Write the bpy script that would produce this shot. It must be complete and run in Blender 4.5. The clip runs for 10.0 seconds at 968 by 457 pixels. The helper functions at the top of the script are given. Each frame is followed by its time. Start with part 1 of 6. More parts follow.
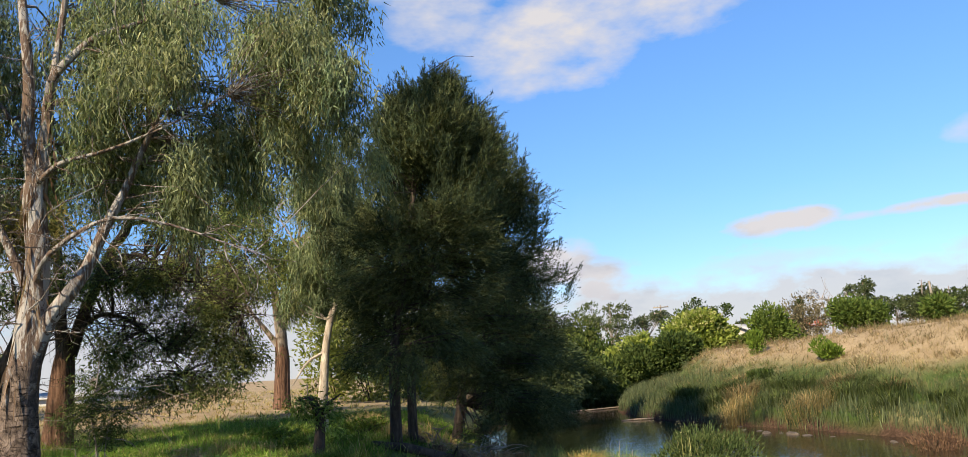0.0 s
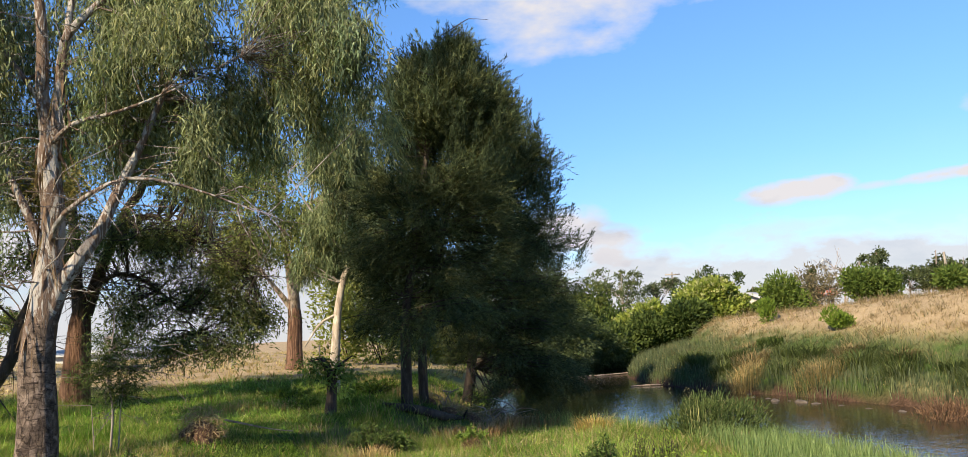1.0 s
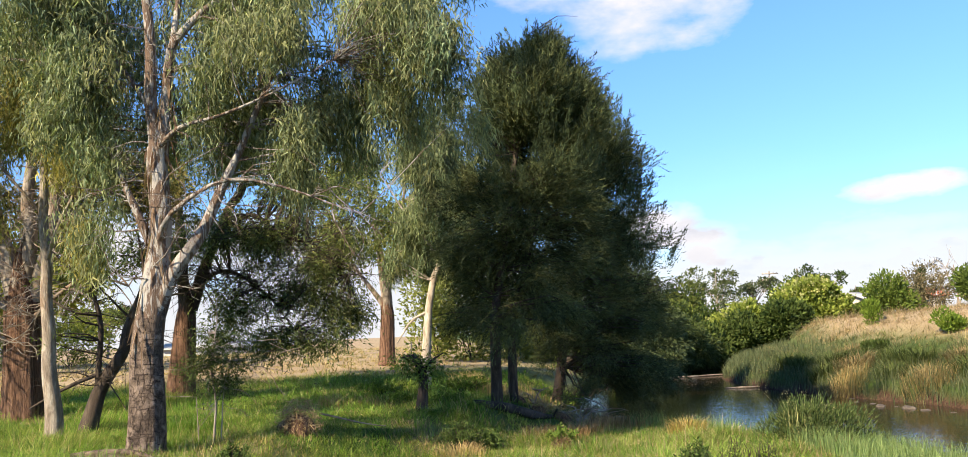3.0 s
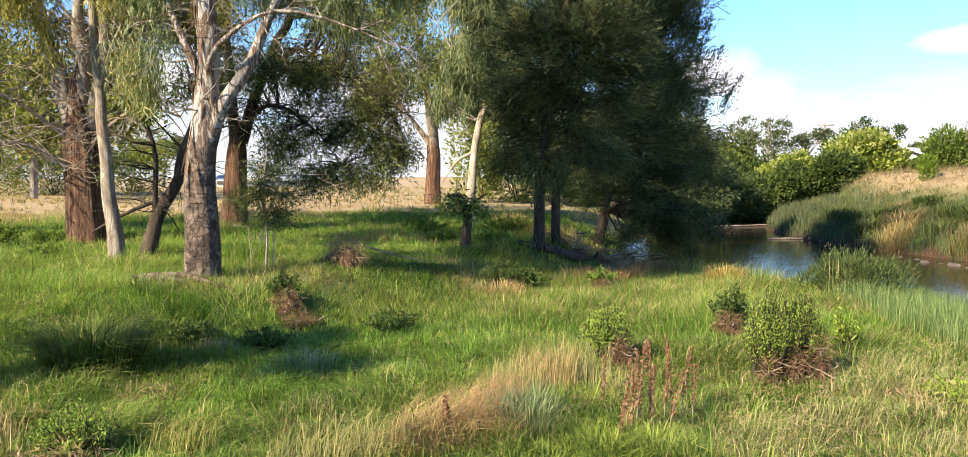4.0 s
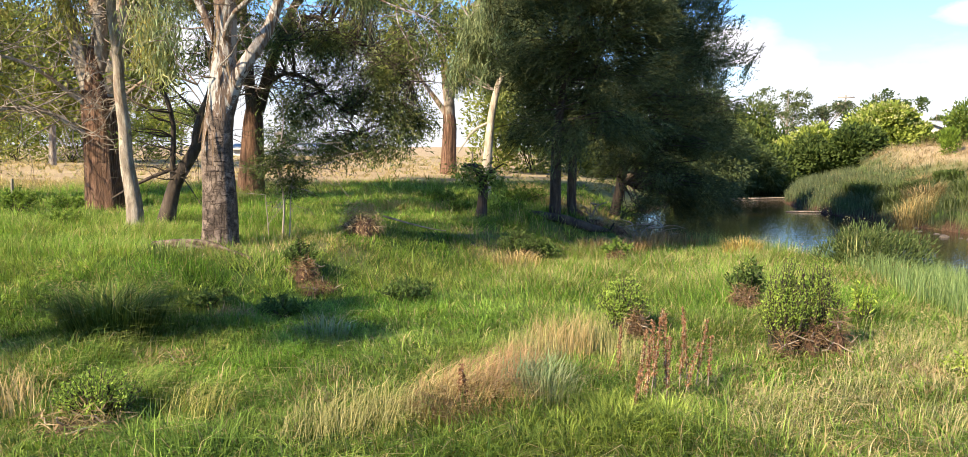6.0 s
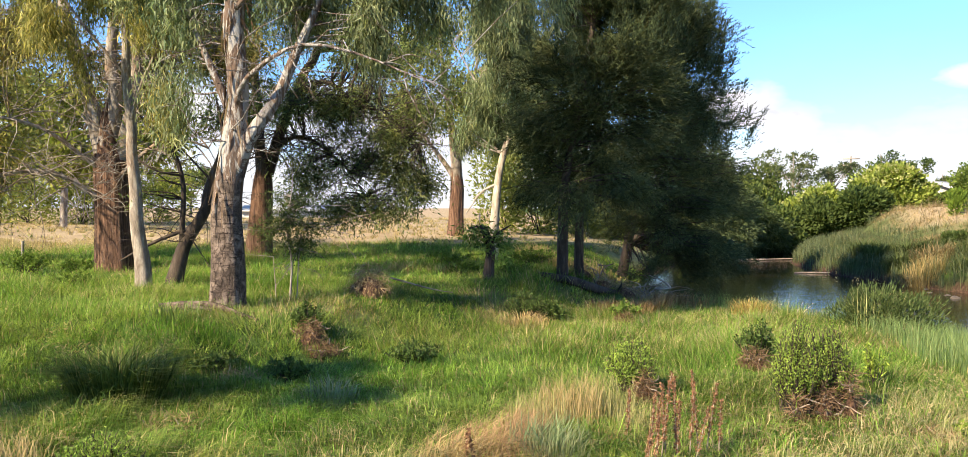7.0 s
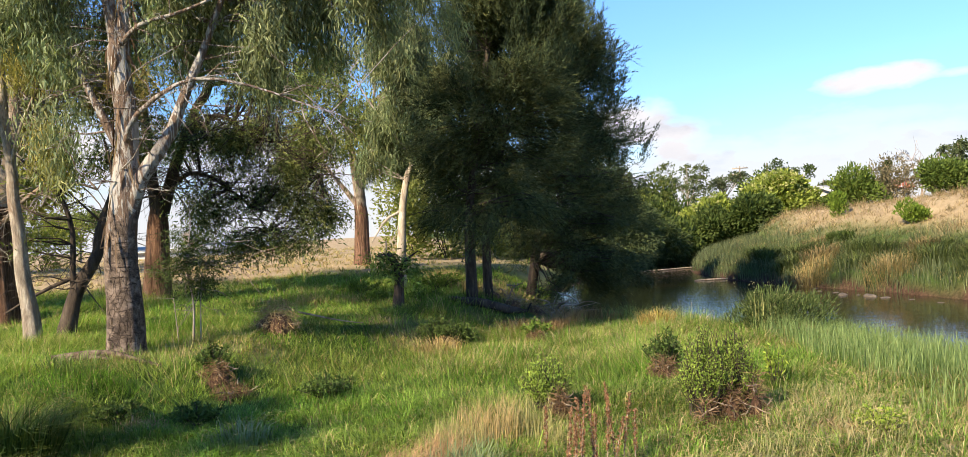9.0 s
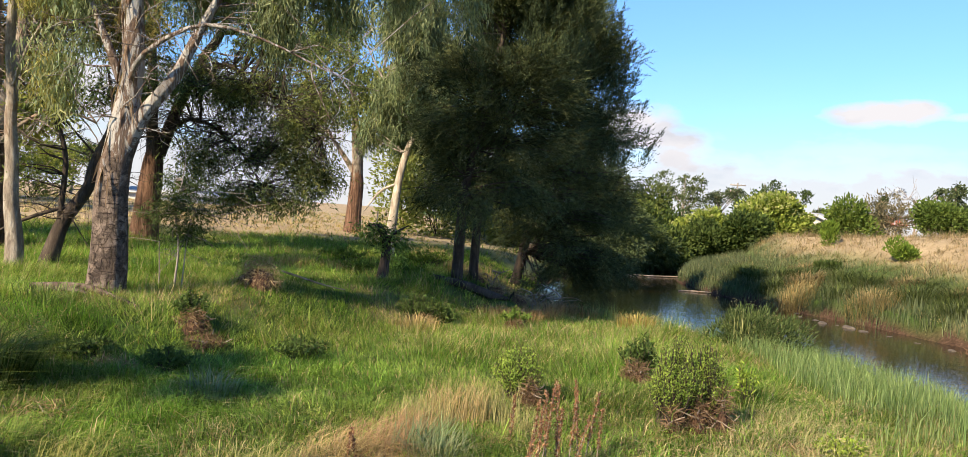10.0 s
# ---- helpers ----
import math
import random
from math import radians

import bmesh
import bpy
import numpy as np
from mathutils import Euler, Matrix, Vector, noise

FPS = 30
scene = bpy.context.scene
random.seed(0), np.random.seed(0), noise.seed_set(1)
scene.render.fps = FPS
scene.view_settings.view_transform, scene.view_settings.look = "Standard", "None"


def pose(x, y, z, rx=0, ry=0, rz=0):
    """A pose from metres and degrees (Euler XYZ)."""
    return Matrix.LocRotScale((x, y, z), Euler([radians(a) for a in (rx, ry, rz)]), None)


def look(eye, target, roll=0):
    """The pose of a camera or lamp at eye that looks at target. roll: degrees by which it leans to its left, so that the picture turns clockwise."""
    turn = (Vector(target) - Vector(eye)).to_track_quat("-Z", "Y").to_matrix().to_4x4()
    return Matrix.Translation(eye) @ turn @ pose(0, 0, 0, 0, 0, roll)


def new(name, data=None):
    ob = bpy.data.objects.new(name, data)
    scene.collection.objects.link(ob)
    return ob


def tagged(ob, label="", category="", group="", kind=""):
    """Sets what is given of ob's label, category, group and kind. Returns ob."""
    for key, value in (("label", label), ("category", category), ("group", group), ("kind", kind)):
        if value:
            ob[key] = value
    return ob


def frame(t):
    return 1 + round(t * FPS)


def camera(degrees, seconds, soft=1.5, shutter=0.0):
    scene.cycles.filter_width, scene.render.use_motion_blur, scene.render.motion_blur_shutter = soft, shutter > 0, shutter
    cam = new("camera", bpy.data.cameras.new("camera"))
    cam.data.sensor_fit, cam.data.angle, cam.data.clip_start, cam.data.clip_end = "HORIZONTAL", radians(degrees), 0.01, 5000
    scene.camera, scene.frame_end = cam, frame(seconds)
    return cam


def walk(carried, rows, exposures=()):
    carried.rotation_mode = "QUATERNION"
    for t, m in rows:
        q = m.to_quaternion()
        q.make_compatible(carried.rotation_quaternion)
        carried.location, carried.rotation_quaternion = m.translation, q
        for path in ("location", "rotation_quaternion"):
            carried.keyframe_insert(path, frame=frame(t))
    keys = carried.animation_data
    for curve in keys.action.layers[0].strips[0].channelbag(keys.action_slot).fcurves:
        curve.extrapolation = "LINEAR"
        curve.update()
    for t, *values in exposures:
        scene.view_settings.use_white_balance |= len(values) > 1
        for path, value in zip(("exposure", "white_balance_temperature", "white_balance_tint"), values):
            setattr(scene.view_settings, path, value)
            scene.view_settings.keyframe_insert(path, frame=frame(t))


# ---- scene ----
cam = camera(60.9, 10.0, 0.7)
# seconds, eye, way of the view, roll
PATH = [
    (0, -0.017, -0.011, 1.708, 0.1888, 0.9681, 0.1645, -3.81),
    (0.2, -0.017, -0.011, 1.707, 0.1869, 0.9726, 0.1380, -3.79),
    (0.5, -0.016, -0.011, 1.705, 0.1837, 0.9771, 0.1074, -3.48),
    (1, -0.009, -0.006, 1.705, 0.1727, 0.9772, 0.1235, -2.96),
    (1.5, -0.003, -0.004, 1.705, 0.1542, 0.9788, 0.1347, -2.46),
    (2, 0.008, 0.005, 1.702, 0.0892, 0.9874, 0.1311, -2.26),
    (2.2, 0.000, 0.000, 1.715, 0.0842, 0.9880, 0.1292, -2.14),
    (3.3, 0.002, 0.002, 1.706, 0.0518, 0.9911, 0.1226, -1.98),
    (3.5, 0.007, 0.005, 1.702, 0.0403, 0.9960, 0.0800, -1.44),
    (3.7, 0.011, 0.009, 1.700, 0.0238, 0.9995, 0.0226, -0.87),
    (4, 0.016, 0.015, 1.696, 0.0049, 0.9980, -0.0633, -0.29),
    (4.5, 0.000, 0.000, 1.700, 0.0000, 0.9966, -0.0819, -0.00),
    (5, 0.004, 0.011, 1.693, -0.0054, 0.9947, -0.1029, 0.16),
    (5.2, -0.008, 0.026, 1.684, -0.0066, 0.9946, -0.1035, 0.20),
    (6.3, 0.003, 0.024, 1.691, -0.0192, 0.9954, -0.0941, 0.10),
    (6.5, 0.009, 0.011, 1.696, -0.0227, 0.9961, -0.0854, 0.09),
    (6.8, 0.004, 0.007, 1.697, -0.0213, 0.9988, -0.0442, 0.07),
    (7, -0.000, 0.004, 1.697, -0.0224, 0.9994, -0.0248, 0.05),
    (7.5, 0.002, 0.003, 1.697, -0.0064, 1.0000, 0.0010, 0.22),
    (8, 0.004, -0.000, 1.700, 0.0210, 0.9998, -0.0002, -0.20),
    (8.2, 0.003, -0.001, 1.700, 0.0178, 0.9998, 0.0032, -1.72),
    (8.5, 0.001, -0.003, 1.701, 0.0476, 0.9989, 0.0022, -4.01),
    (9, -0.010, -0.013, 1.699, 0.0918, 0.9958, 0.0020, -3.23),
    (9.5, -0.011, -0.014, 1.698, 0.1010, 0.9949, 0.0026, -3.05),
    (9.7, -0.010, -0.012, 1.697, 0.1056, 0.9944, 0.0022, -2.05),
    (9.9, -0.009, -0.010, 1.696, 0.1064, 0.9943, -0.0057, 2.12),
    (10, -0.009, -0.009, 1.696, 0.1017, 0.9947, -0.0173, 4.17),
]
EXPOSURES = [(0.0, 0.95), (1.0, 1.08), (2.0, 1.33), (3.5, 1.42), (4.5, 1.75), (5.0, 1.78), (6.5, 1.6), (7.0, 1.58), (8.5, 1.44), (10.0, 1.26)]
walk(cam, [(r[0], look(r[1:4], (r[1] + 10 * r[4], r[2] + 10 * r[5], r[3] + 10 * r[6]), r[7])) for r in PATH], EXPOSURES)

# ---- sky and sun ----
SUN_AZ, SUN_EL = radians(-132), radians(34)
world = bpy.data.worlds.new("sky")
scene.world = world
world.use_nodes = True
wt = world.node_tree
wt.nodes.clear()


def wnode(kind, **kw):
    n = wt.nodes.new(kind)
    for k, v in kw.items():
        if k == "op":
            n.operation = v
        elif k == "clamp":
            n.use_clamp = v
    return n


def wmath(op, a, b=None, c=None, clamp=False):
    n = wnode("ShaderNodeMath", op=op, clamp=clamp)
    for i, v in enumerate((a, b, c)):
        if v is None:
            continue
        if isinstance(v, (int, float)):
            n.inputs[i].default_value = v
        else:
            wt.links.new(v, n.inputs[i])
    return n.outputs[0]


sky = wnode("ShaderNodeTexSky")
sky.sky_type = "NISHITA"
sky.sun_disc = False
sky.sun_elevation = SUN_EL
sky.sun_rotation = SUN_AZ
sky.air_density = 1.0
sky.dust_density = 0.0
sky.ozone_density = 3.0
coord = wnode("ShaderNodeTexCoord")
split = wnode("ShaderNodeSeparateXYZ")
wt.links.new(coord.outputs["Generated"], split.inputs[0])
DEG = 57.29578
az = wmath("MULTIPLY", wmath("ARCTAN2", split.outputs[0], split.outputs[1]), DEG)
el = wmath("MULTIPLY", wmath("ARCSINE", split.outputs[2]), DEG)
stretch = wnode("ShaderNodeMapping")
stretch.inputs["Scale"].default_value = (1, 1, 2.2)
wt.links.new(coord.outputs["Generated"], stretch.inputs[0])


def wnoise(scale, detail, rough=0.55):
    n = wnode("ShaderNodeTexNoise")
    n.inputs["Scale"].default_value = scale
    n.inputs["Detail"].default_value = detail
    n.inputs["Roughness"].default_value = rough
    wt.links.new(stretch.outputs[0], n.inputs["Vector"])
    return wmath("SUBTRACT", n.outputs["Fac"], 0.5)


puff = wnoise(9, 6)
fine = wnoise(26, 5)
veil = wnoise(4, 5, 0.6)
edge = wmath("ADD", wmath("MULTIPLY", puff, 2.6), wmath("MULTIPLY", fine, 0.9))
# clouds in the open sky: azimuth, elevation, half width, half height, slope, density
CLOUDS = [
    (17.0, 22.2, 7.0, 4.4, 0.0, 1.0), (25.5, 23.8, 8.5, 3.0, 0.06, 0.95), (9.0, 25.5, 6.0, 3.6, -0.05, 0.95), (18.0, 29.0, 12.0, 5.0, 0.0, 0.9),
    (31.2, 8.0, 3.6, 0.95, 0.02, 1.7), (40.5, 8.0, 6.5, 0.5, 0.035, 1.5), (43.0, 12.2, 2.4, 1.1, 0.1, 0.8),
    (15.6, 6.6, 3.2, 2.4, 0.0, 1.3), (18.6, 5.0, 3.2, 1.8, 0.0, 1.2), (30.0, 5.6, 9.0, 0.7, 0.04, 0.45),
    (-14.0, 5.5, 16.0, 4.2, 0.0, 1.2), (-35.0, 10.0, 9.0, 3.0, 0.0, 0.9), (-62.0, 24.0, 12.0, 4.0, 0.05, 0.8), (75.0, 18.0, 13.0, 4.0, 0.0, 0.9),
    (110.0, 30.0, 16.0, 5.0, 0.0, 0.8), (165.0, 20.0, 15.0, 4.0, 0.0, 0.9), (-125.0, 26.0, 14.0, 4.0, 0.0, 0.8),
]
cover = None
for a0, e0, wa, he, slope, dense in CLOUDS:
    da = wmath("SUBTRACT", az, a0)
    de = wmath("SUBTRACT", wmath("SUBTRACT", el, e0), wmath("MULTIPLY", da, slope))
    q = wmath("ADD", wmath("POWER", wmath("ABSOLUTE", wmath("DIVIDE", da, wa)), 2), wmath("POWER", wmath("ABSOLUTE", wmath("DIVIDE", de, he)), 2))
    m = wmath("MULTIPLY", wmath("MULTIPLY", wmath("SUBTRACT", wmath("ADD", 1.0, wmath("MULTIPLY", edge, 1.15)), q), 0.85, clamp=True), dense)
    cover = m if cover is None else wmath("MAXIMUM", cover, m)
# the bank of cloud along the horizon
bank = wmath("MULTIPLY", wmath("SUBTRACT", wmath("ADD", 6.2, wmath("MULTIPLY", edge, 3.0)), el), 0.4, clamp=True)
cover = wmath("MAXIMUM", cover, wmath("MULTIPLY", bank, 0.9))
haze = wmath("MULTIPLY", wmath("SUBTRACT", 11.0, wmath("ADD", el, wmath("MULTIPLY", veil, 14))), 0.012, clamp=True)
cover = wmath("MAXIMUM", cover, haze)
# undersides of the clouds are greyer
under = wmath("MULTIPLY", wmath("SUBTRACT", wmath("ADD", wmath("MULTIPLY", puff, 3.4), wmath("MULTIPLY", veil, 2.6)), 0.3), 1.5, clamp=True)
under = wmath("ADD", under, wmath("MULTIPLY", bank, 0.4), clamp=True)
tone = wnode("ShaderNodeMix")
tone.data_type = "RGBA"
wt.links.new(under, tone.inputs["Factor"])
CLOUD_LIT, CLOUD_GREY = (3.3, 3.18, 3.25, 1), (2.6, 2.62, 2.85, 1)
tone.inputs[6].default_value, tone.inputs[7].default_value = CLOUD_LIT, CLOUD_GREY
over = wnode("ShaderNodeMix")
over.data_type = "RGBA"
wt.links.new(cover, over.inputs["Factor"])
deep = wnode("ShaderNodeHueSaturation")
deep.inputs["Saturation"].default_value = 1.18
deep.inputs["Hue"].default_value = 0.505
deep.inputs["Value"].default_value = 0.98
wt.links.new(sky.outputs[0], deep.inputs["Color"])
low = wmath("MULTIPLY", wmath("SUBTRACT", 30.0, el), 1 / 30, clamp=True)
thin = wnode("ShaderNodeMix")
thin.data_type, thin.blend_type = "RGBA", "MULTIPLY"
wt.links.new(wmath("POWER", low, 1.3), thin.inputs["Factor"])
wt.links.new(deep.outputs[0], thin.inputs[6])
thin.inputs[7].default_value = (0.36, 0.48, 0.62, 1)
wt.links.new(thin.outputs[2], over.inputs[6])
wt.links.new(tone.outputs[2], over.inputs[7])
bg = wnode("ShaderNodeBackground")
bg.inputs["Strength"].default_value = 0.12
wt.links.new(over.outputs[2], bg.inputs[0])
wout = wnode("ShaderNodeOutputWorld")
wt.links.new(bg.outputs[0], wout.inputs[0])

sun_data = bpy.data.lights.new("sun", "SUN")
sun_data.energy = 5.0
sun_data.angle = radians(1.0)
sun_data.color = (1.0, 0.84, 0.58)
sun = new("sun", sun_data)
SUN_TO = Vector((math.sin(SUN_AZ) * math.cos(SUN_EL), math.cos(SUN_AZ) * math.cos(SUN_EL), math.sin(SUN_EL)))
sun.matrix_world = look(SUN_TO * 60, (0, 0, 0))

# ---- materials ----


def material(name):
    m = bpy.data.materials.new(name)
    m.use_nodes = True
    m.node_tree.nodes.clear()
    return m, m.node_tree


def link(t, a, b):
    t.links.new(a, b)


def tex_noise(t, scale, detail=4, rough=0.55, vec=None, dist=0.0):
    n = t.nodes.new("ShaderNodeTexNoise")
    n.inputs["Scale"].default_value, n.inputs["Detail"].default_value = scale, detail
    n.inputs["Roughness"].default_value, n.inputs["Distortion"].default_value = rough, dist
    if vec is not None:
        link(t, vec, n.inputs["Vector"])
    return n.outputs["Fac"]


def ramp(t, fac, stops):
    n = t.nodes.new("ShaderNodeValToRGB")
    while len(n.color_ramp.elements) < len(stops):
        n.color_ramp.elements.new(0.5)
    for e, (p, c) in zip(n.color_ramp.elements, stops):
        e.position, e.color = p, (*c, 1)
    link(t, fac, n.inputs[0])
    return n.outputs[0]


def mixc(t, fac, a, b, mode="MIX"):
    n = t.nodes.new("ShaderNodeMix")
    n.data_type, n.blend_type = "RGBA", mode
    for sock, v in ((n.inputs["Factor"], fac), (n.inputs[6], a), (n.inputs[7], b)):
        if isinstance(v, (int, float)):
            sock.default_value = v
        elif isinstance(v, tuple):
            sock.default_value = (*v, 1)
        else:
            link(t, v, sock)
    return n.outputs[2]


def mapped(t, scale=(1, 1, 1)):
    c = t.nodes.new("ShaderNodeTexCoord")
    m = t.nodes.new("ShaderNodeMapping")
    m.inputs["Scale"].default_value = scale
    link(t, c.outputs["Object"], m.inputs[0])
    return m.outputs[0]


def surface(t, color, rough=0.8, height=None, depth=0.02, spec=0.3, metal=0.0):
    b = t.nodes.new("ShaderNodeBsdfPrincipled")
    if isinstance(color, tuple):
        b.inputs["Base Color"].default_value = (*color, 1)
    else:
        link(t, color, b.inputs["Base Color"])
    if isinstance(rough, (int, float)):
        b.inputs["Roughness"].default_value = rough
    else:
        link(t, rough, b.inputs["Roughness"])
    b.inputs["Specular IOR Level"].default_value = spec
    b.inputs["Metallic"].default_value = metal
    if height is not None:
        bump = t.nodes.new("ShaderNodeBump")
        bump.inputs["Strength"].default_value = 1.0
        bump.inputs["Distance"].default_value = depth
        link(t, height, bump.inputs["Height"])
        link(t, bump.outputs[0], b.inputs["Normal"])
    out = t.nodes.new("ShaderNodeOutputMaterial")
    link(t, b.outputs[0], out.inputs[0])
    return b


def leaf_material(name, glow=0.35, rough=0.55, spec=0.25):
    """Thin leaves: tinted by their own colour, part of the light passes through."""
    m, t = material(name)
    a = t.nodes.new("ShaderNodeAttribute")
    a.attribute_name = "tint"
    n = tex_noise(t, 3.0, 2, vec=mapped(t))
    col = mixc(t, 1.0, a.outputs["Color"], ramp(t, n, [(0.3, (0.75, 0.78, 0.75)), (0.7, (1.2, 1.18, 1.1))]), "MULTIPLY")
    b = surface(t, col, rough, spec=spec)
    tr = t.nodes.new("ShaderNodeBsdfTranslucent")
    warm = mixc(t, 1.0, col, (1.05, 1.14, 0.68), "MULTIPLY")
    link(t, warm, tr.inputs[0])
    mx = t.nodes.new("ShaderNodeMixShader")
    mx.inputs[0].default_value = glow
    link(t, b.outputs[0], mx.inputs[1])
    link(t, tr.outputs[0], mx.inputs[2])
    out = [n for n in t.nodes if n.type == "OUTPUT_MATERIAL"][0]
    link(t, mx.outputs[0], out.inputs[0])
    return m


LEAF = leaf_material("leaf", 0.38, 0.65, 0.14)
GRASS = leaf_material("grass_blade", 0.4, 0.65, 0.12)
NEEDLE = leaf_material("needle", 0.28, 0.8, 0.06)


def bark_material(name, dark, mid, light, scale=(1, 1, 1), depth=0.03, spots=None):
    m, t = material(name)
    v = mapped(t, scale)
    a = tex_noise(t, 3.0, 6, 0.65, v, 0.6)
    f = tex_noise(t, 14.0, 5, 0.7, v, 0.3)
    col = ramp(t, a, [(0.3, dark), (0.48, mid), (0.68, light)])
    col = mixc(t, 0.7, col, ramp(t, f, [(0.3, (0.55, 0.52, 0.5)), (0.65, (1.2, 1.18, 1.15))]), "MULTIPLY")
    if spots:
        s = tex_noise(t, 1.4, 4, 0.6, mapped(t, (1.2, 1.2, 0.5)), 0.8)
        col = mixc(t, ramp(t, s, [(0.52, (0, 0, 0)), (0.58, (1, 1, 1))]), col, spots)
    h = mixc(t, 0.5, a, f)
    surface(t, col, 0.85, h, depth)
    return m


BARK_GUM = bark_material("gum_bark", (0.09, 0.07, 0.055), (0.22, 0.185, 0.155), (0.4, 0.36, 0.32), (1.6, 1.6, 0.4), 0.02, (0.2, 0.14, 0.1))
BARK_ROUGH = bark_material("rough_bark", (0.03, 0.02, 0.015), (0.13, 0.09, 0.068), (0.27, 0.21, 0.165), (2.4, 2.4, 1.6), 0.09)
# gum bark: plated and rough at the foot, smooth and peeling above an uneven line
BARK_MIXED, t_ = material("gum_bark_with_rough_foot")
v_ = mapped(t_, (1.6, 1.6, 0.4))
a_, b_ = tex_noise(t_, 3.0, 6, 0.65, v_, 0.6), tex_noise(t_, 14.0, 5, 0.7, v_, 0.3)
sm_ = ramp(t_, a_, [(0.3, (0.1, 0.088, 0.082)), (0.48, (0.23, 0.21, 0.2)), (0.68, (0.4, 0.385, 0.375))])
pk_ = tex_noise(t_, 1.5, 6, 0.68, mapped(t_, (2.2, 2.2, 0.5)), 1.0)
sm_ = mixc(t_, ramp(t_, pk_, [(0.43, (0, 0, 0)), (0.455, (1, 1, 1))]), sm_, mixc(t_, b_, (0.06, 0.038, 0.027), (0.2, 0.135, 0.1)))
sm_ = mixc(t_, ramp(t_, pk_, [(0.52, (0, 0, 0)), (0.54, (1, 1, 1))]), sm_, mixc(t_, a_, (0.19, 0.165, 0.145), (0.48, 0.45, 0.42)))
vo_ = t_.nodes.new("ShaderNodeTexVoronoi")
vo_.feature = "DISTANCE_TO_EDGE"
vo_.inputs["Scale"].default_value = 9.0
vo_.inputs["Randomness"].default_value = 0.95
warp_ = t_.nodes.new("ShaderNodeVectorMath")
warp_.operation = "MULTIPLY_ADD"
wn_ = t_.nodes.new("ShaderNodeTexNoise")
wn_.inputs["Scale"].default_value = 4.0
wn_.inputs["Detail"].default_value = 5.0
link(t_, mapped(t_, (1.0, 1.0, 1.0)), wn_.inputs["Vector"])
link(t_, wn_.outputs["Color"], warp_.inputs[0])
warp_.inputs[1].default_value = (0.35, 0.35, 0.35)
link(t_, mapped(t_, (1.15, 1.15, 0.6)), warp_.inputs[2])
link(t_, warp_.outputs[0], vo_.inputs["Vector"])
crack_ = ramp(t_, vo_.outputs["Distance"], [(0.0, (0.05, 0.05, 0.05)), (0.05, (1, 1, 1))])
n_ = tex_noise(t_, 5.0, 7, 0.7, mapped(t_, (1.4, 1.4, 1.0)), 0.8)
rg_ = ramp(t_, n_, [(0.34, (0.022, 0.015, 0.012)), (0.48, (0.095, 0.068, 0.053)), (0.66, (0.25, 0.19, 0.155))])
dash_ = tex_noise(t_, 3.0, 5, 0.7, mapped(t_, (1.5, 1.5, 9.0)), 0.4)
rg_ = mixc(t_, ramp(t_, dash_, [(0.4, (1, 1, 1)), (0.45, (0, 0, 0))]), rg_, (0.035, 0.022, 0.016))
rg_ = mixc(t_, crack_, mixc(t_, 1.0, rg_, (0.6, 0.56, 0.53), "MULTIPLY"), rg_)
co_ = t_.nodes.new("ShaderNodeTexCoord")
se_ = t_.nodes.new("ShaderNodeSeparateXYZ")
link(t_, co_.outputs["Object"], se_.inputs[0])
ln_ = tex_noise(t_, 1.6, 4, 0.7, mapped(t_, (2.2, 2.2, 0.35)), 0.5)
ma_ = t_.nodes.new("ShaderNodeMath")
ma_.operation = "MULTIPLY_ADD"
link(t_, ln_, ma_.inputs[0])
ma_.inputs[1].default_value = -4.8
link(t_, se_.outputs[2], ma_.inputs[2])
up_ = ramp(t_, ma_.outputs[0], [(0.0, (0, 0, 0)), (0.12, (1, 1, 1))])
hh_ = mixc(t_, up_, mixc(t_, 0.5, crack_, n_), mixc(t_, 0.85, n_, b_))
surface(t_, mixc(t_, up_, rg_, sm_), 0.85, hh_, 0.06)
BARK_FIBRE = bark_material("fibrous_bark", (0.014, 0.008, 0.006), (0.125, 0.066, 0.042), (0.31, 0.185, 0.125), (5.0, 5.0, 0.3), 0.15)
BARK_DARK = bark_material("dark_bark", (0.018, 0.013, 0.01), (0.05, 0.036, 0.028), (0.1, 0.078, 0.06), (2, 2, 0.5), 0.03)
BARK_PALE = bark_material("pale_bark", (0.1, 0.078, 0.06), (0.25, 0.205, 0.165), (0.42, 0.37, 0.31), (2.6, 2.6, 0.7), 0.07, (0.2, 0.14, 0.1))
BARK_WHITE = bark_material("white_bark", (0.16, 0.125, 0.1), (0.36, 0.31, 0.26), (0.58, 0.54, 0.48), (2.2, 2.2, 0.5), 0.02)
DEADWOOD = bark_material("dead_wood", (0.12, 0.09, 0.065), (0.27, 0.21, 0.16), (0.42, 0.36, 0.29), (2, 2, 2), 0.02)
STONE = bark_material("bank_stone", (0.045, 0.036, 0.03), (0.1, 0.082, 0.068), (0.17, 0.145, 0.12), (2, 2, 2), 0.03)

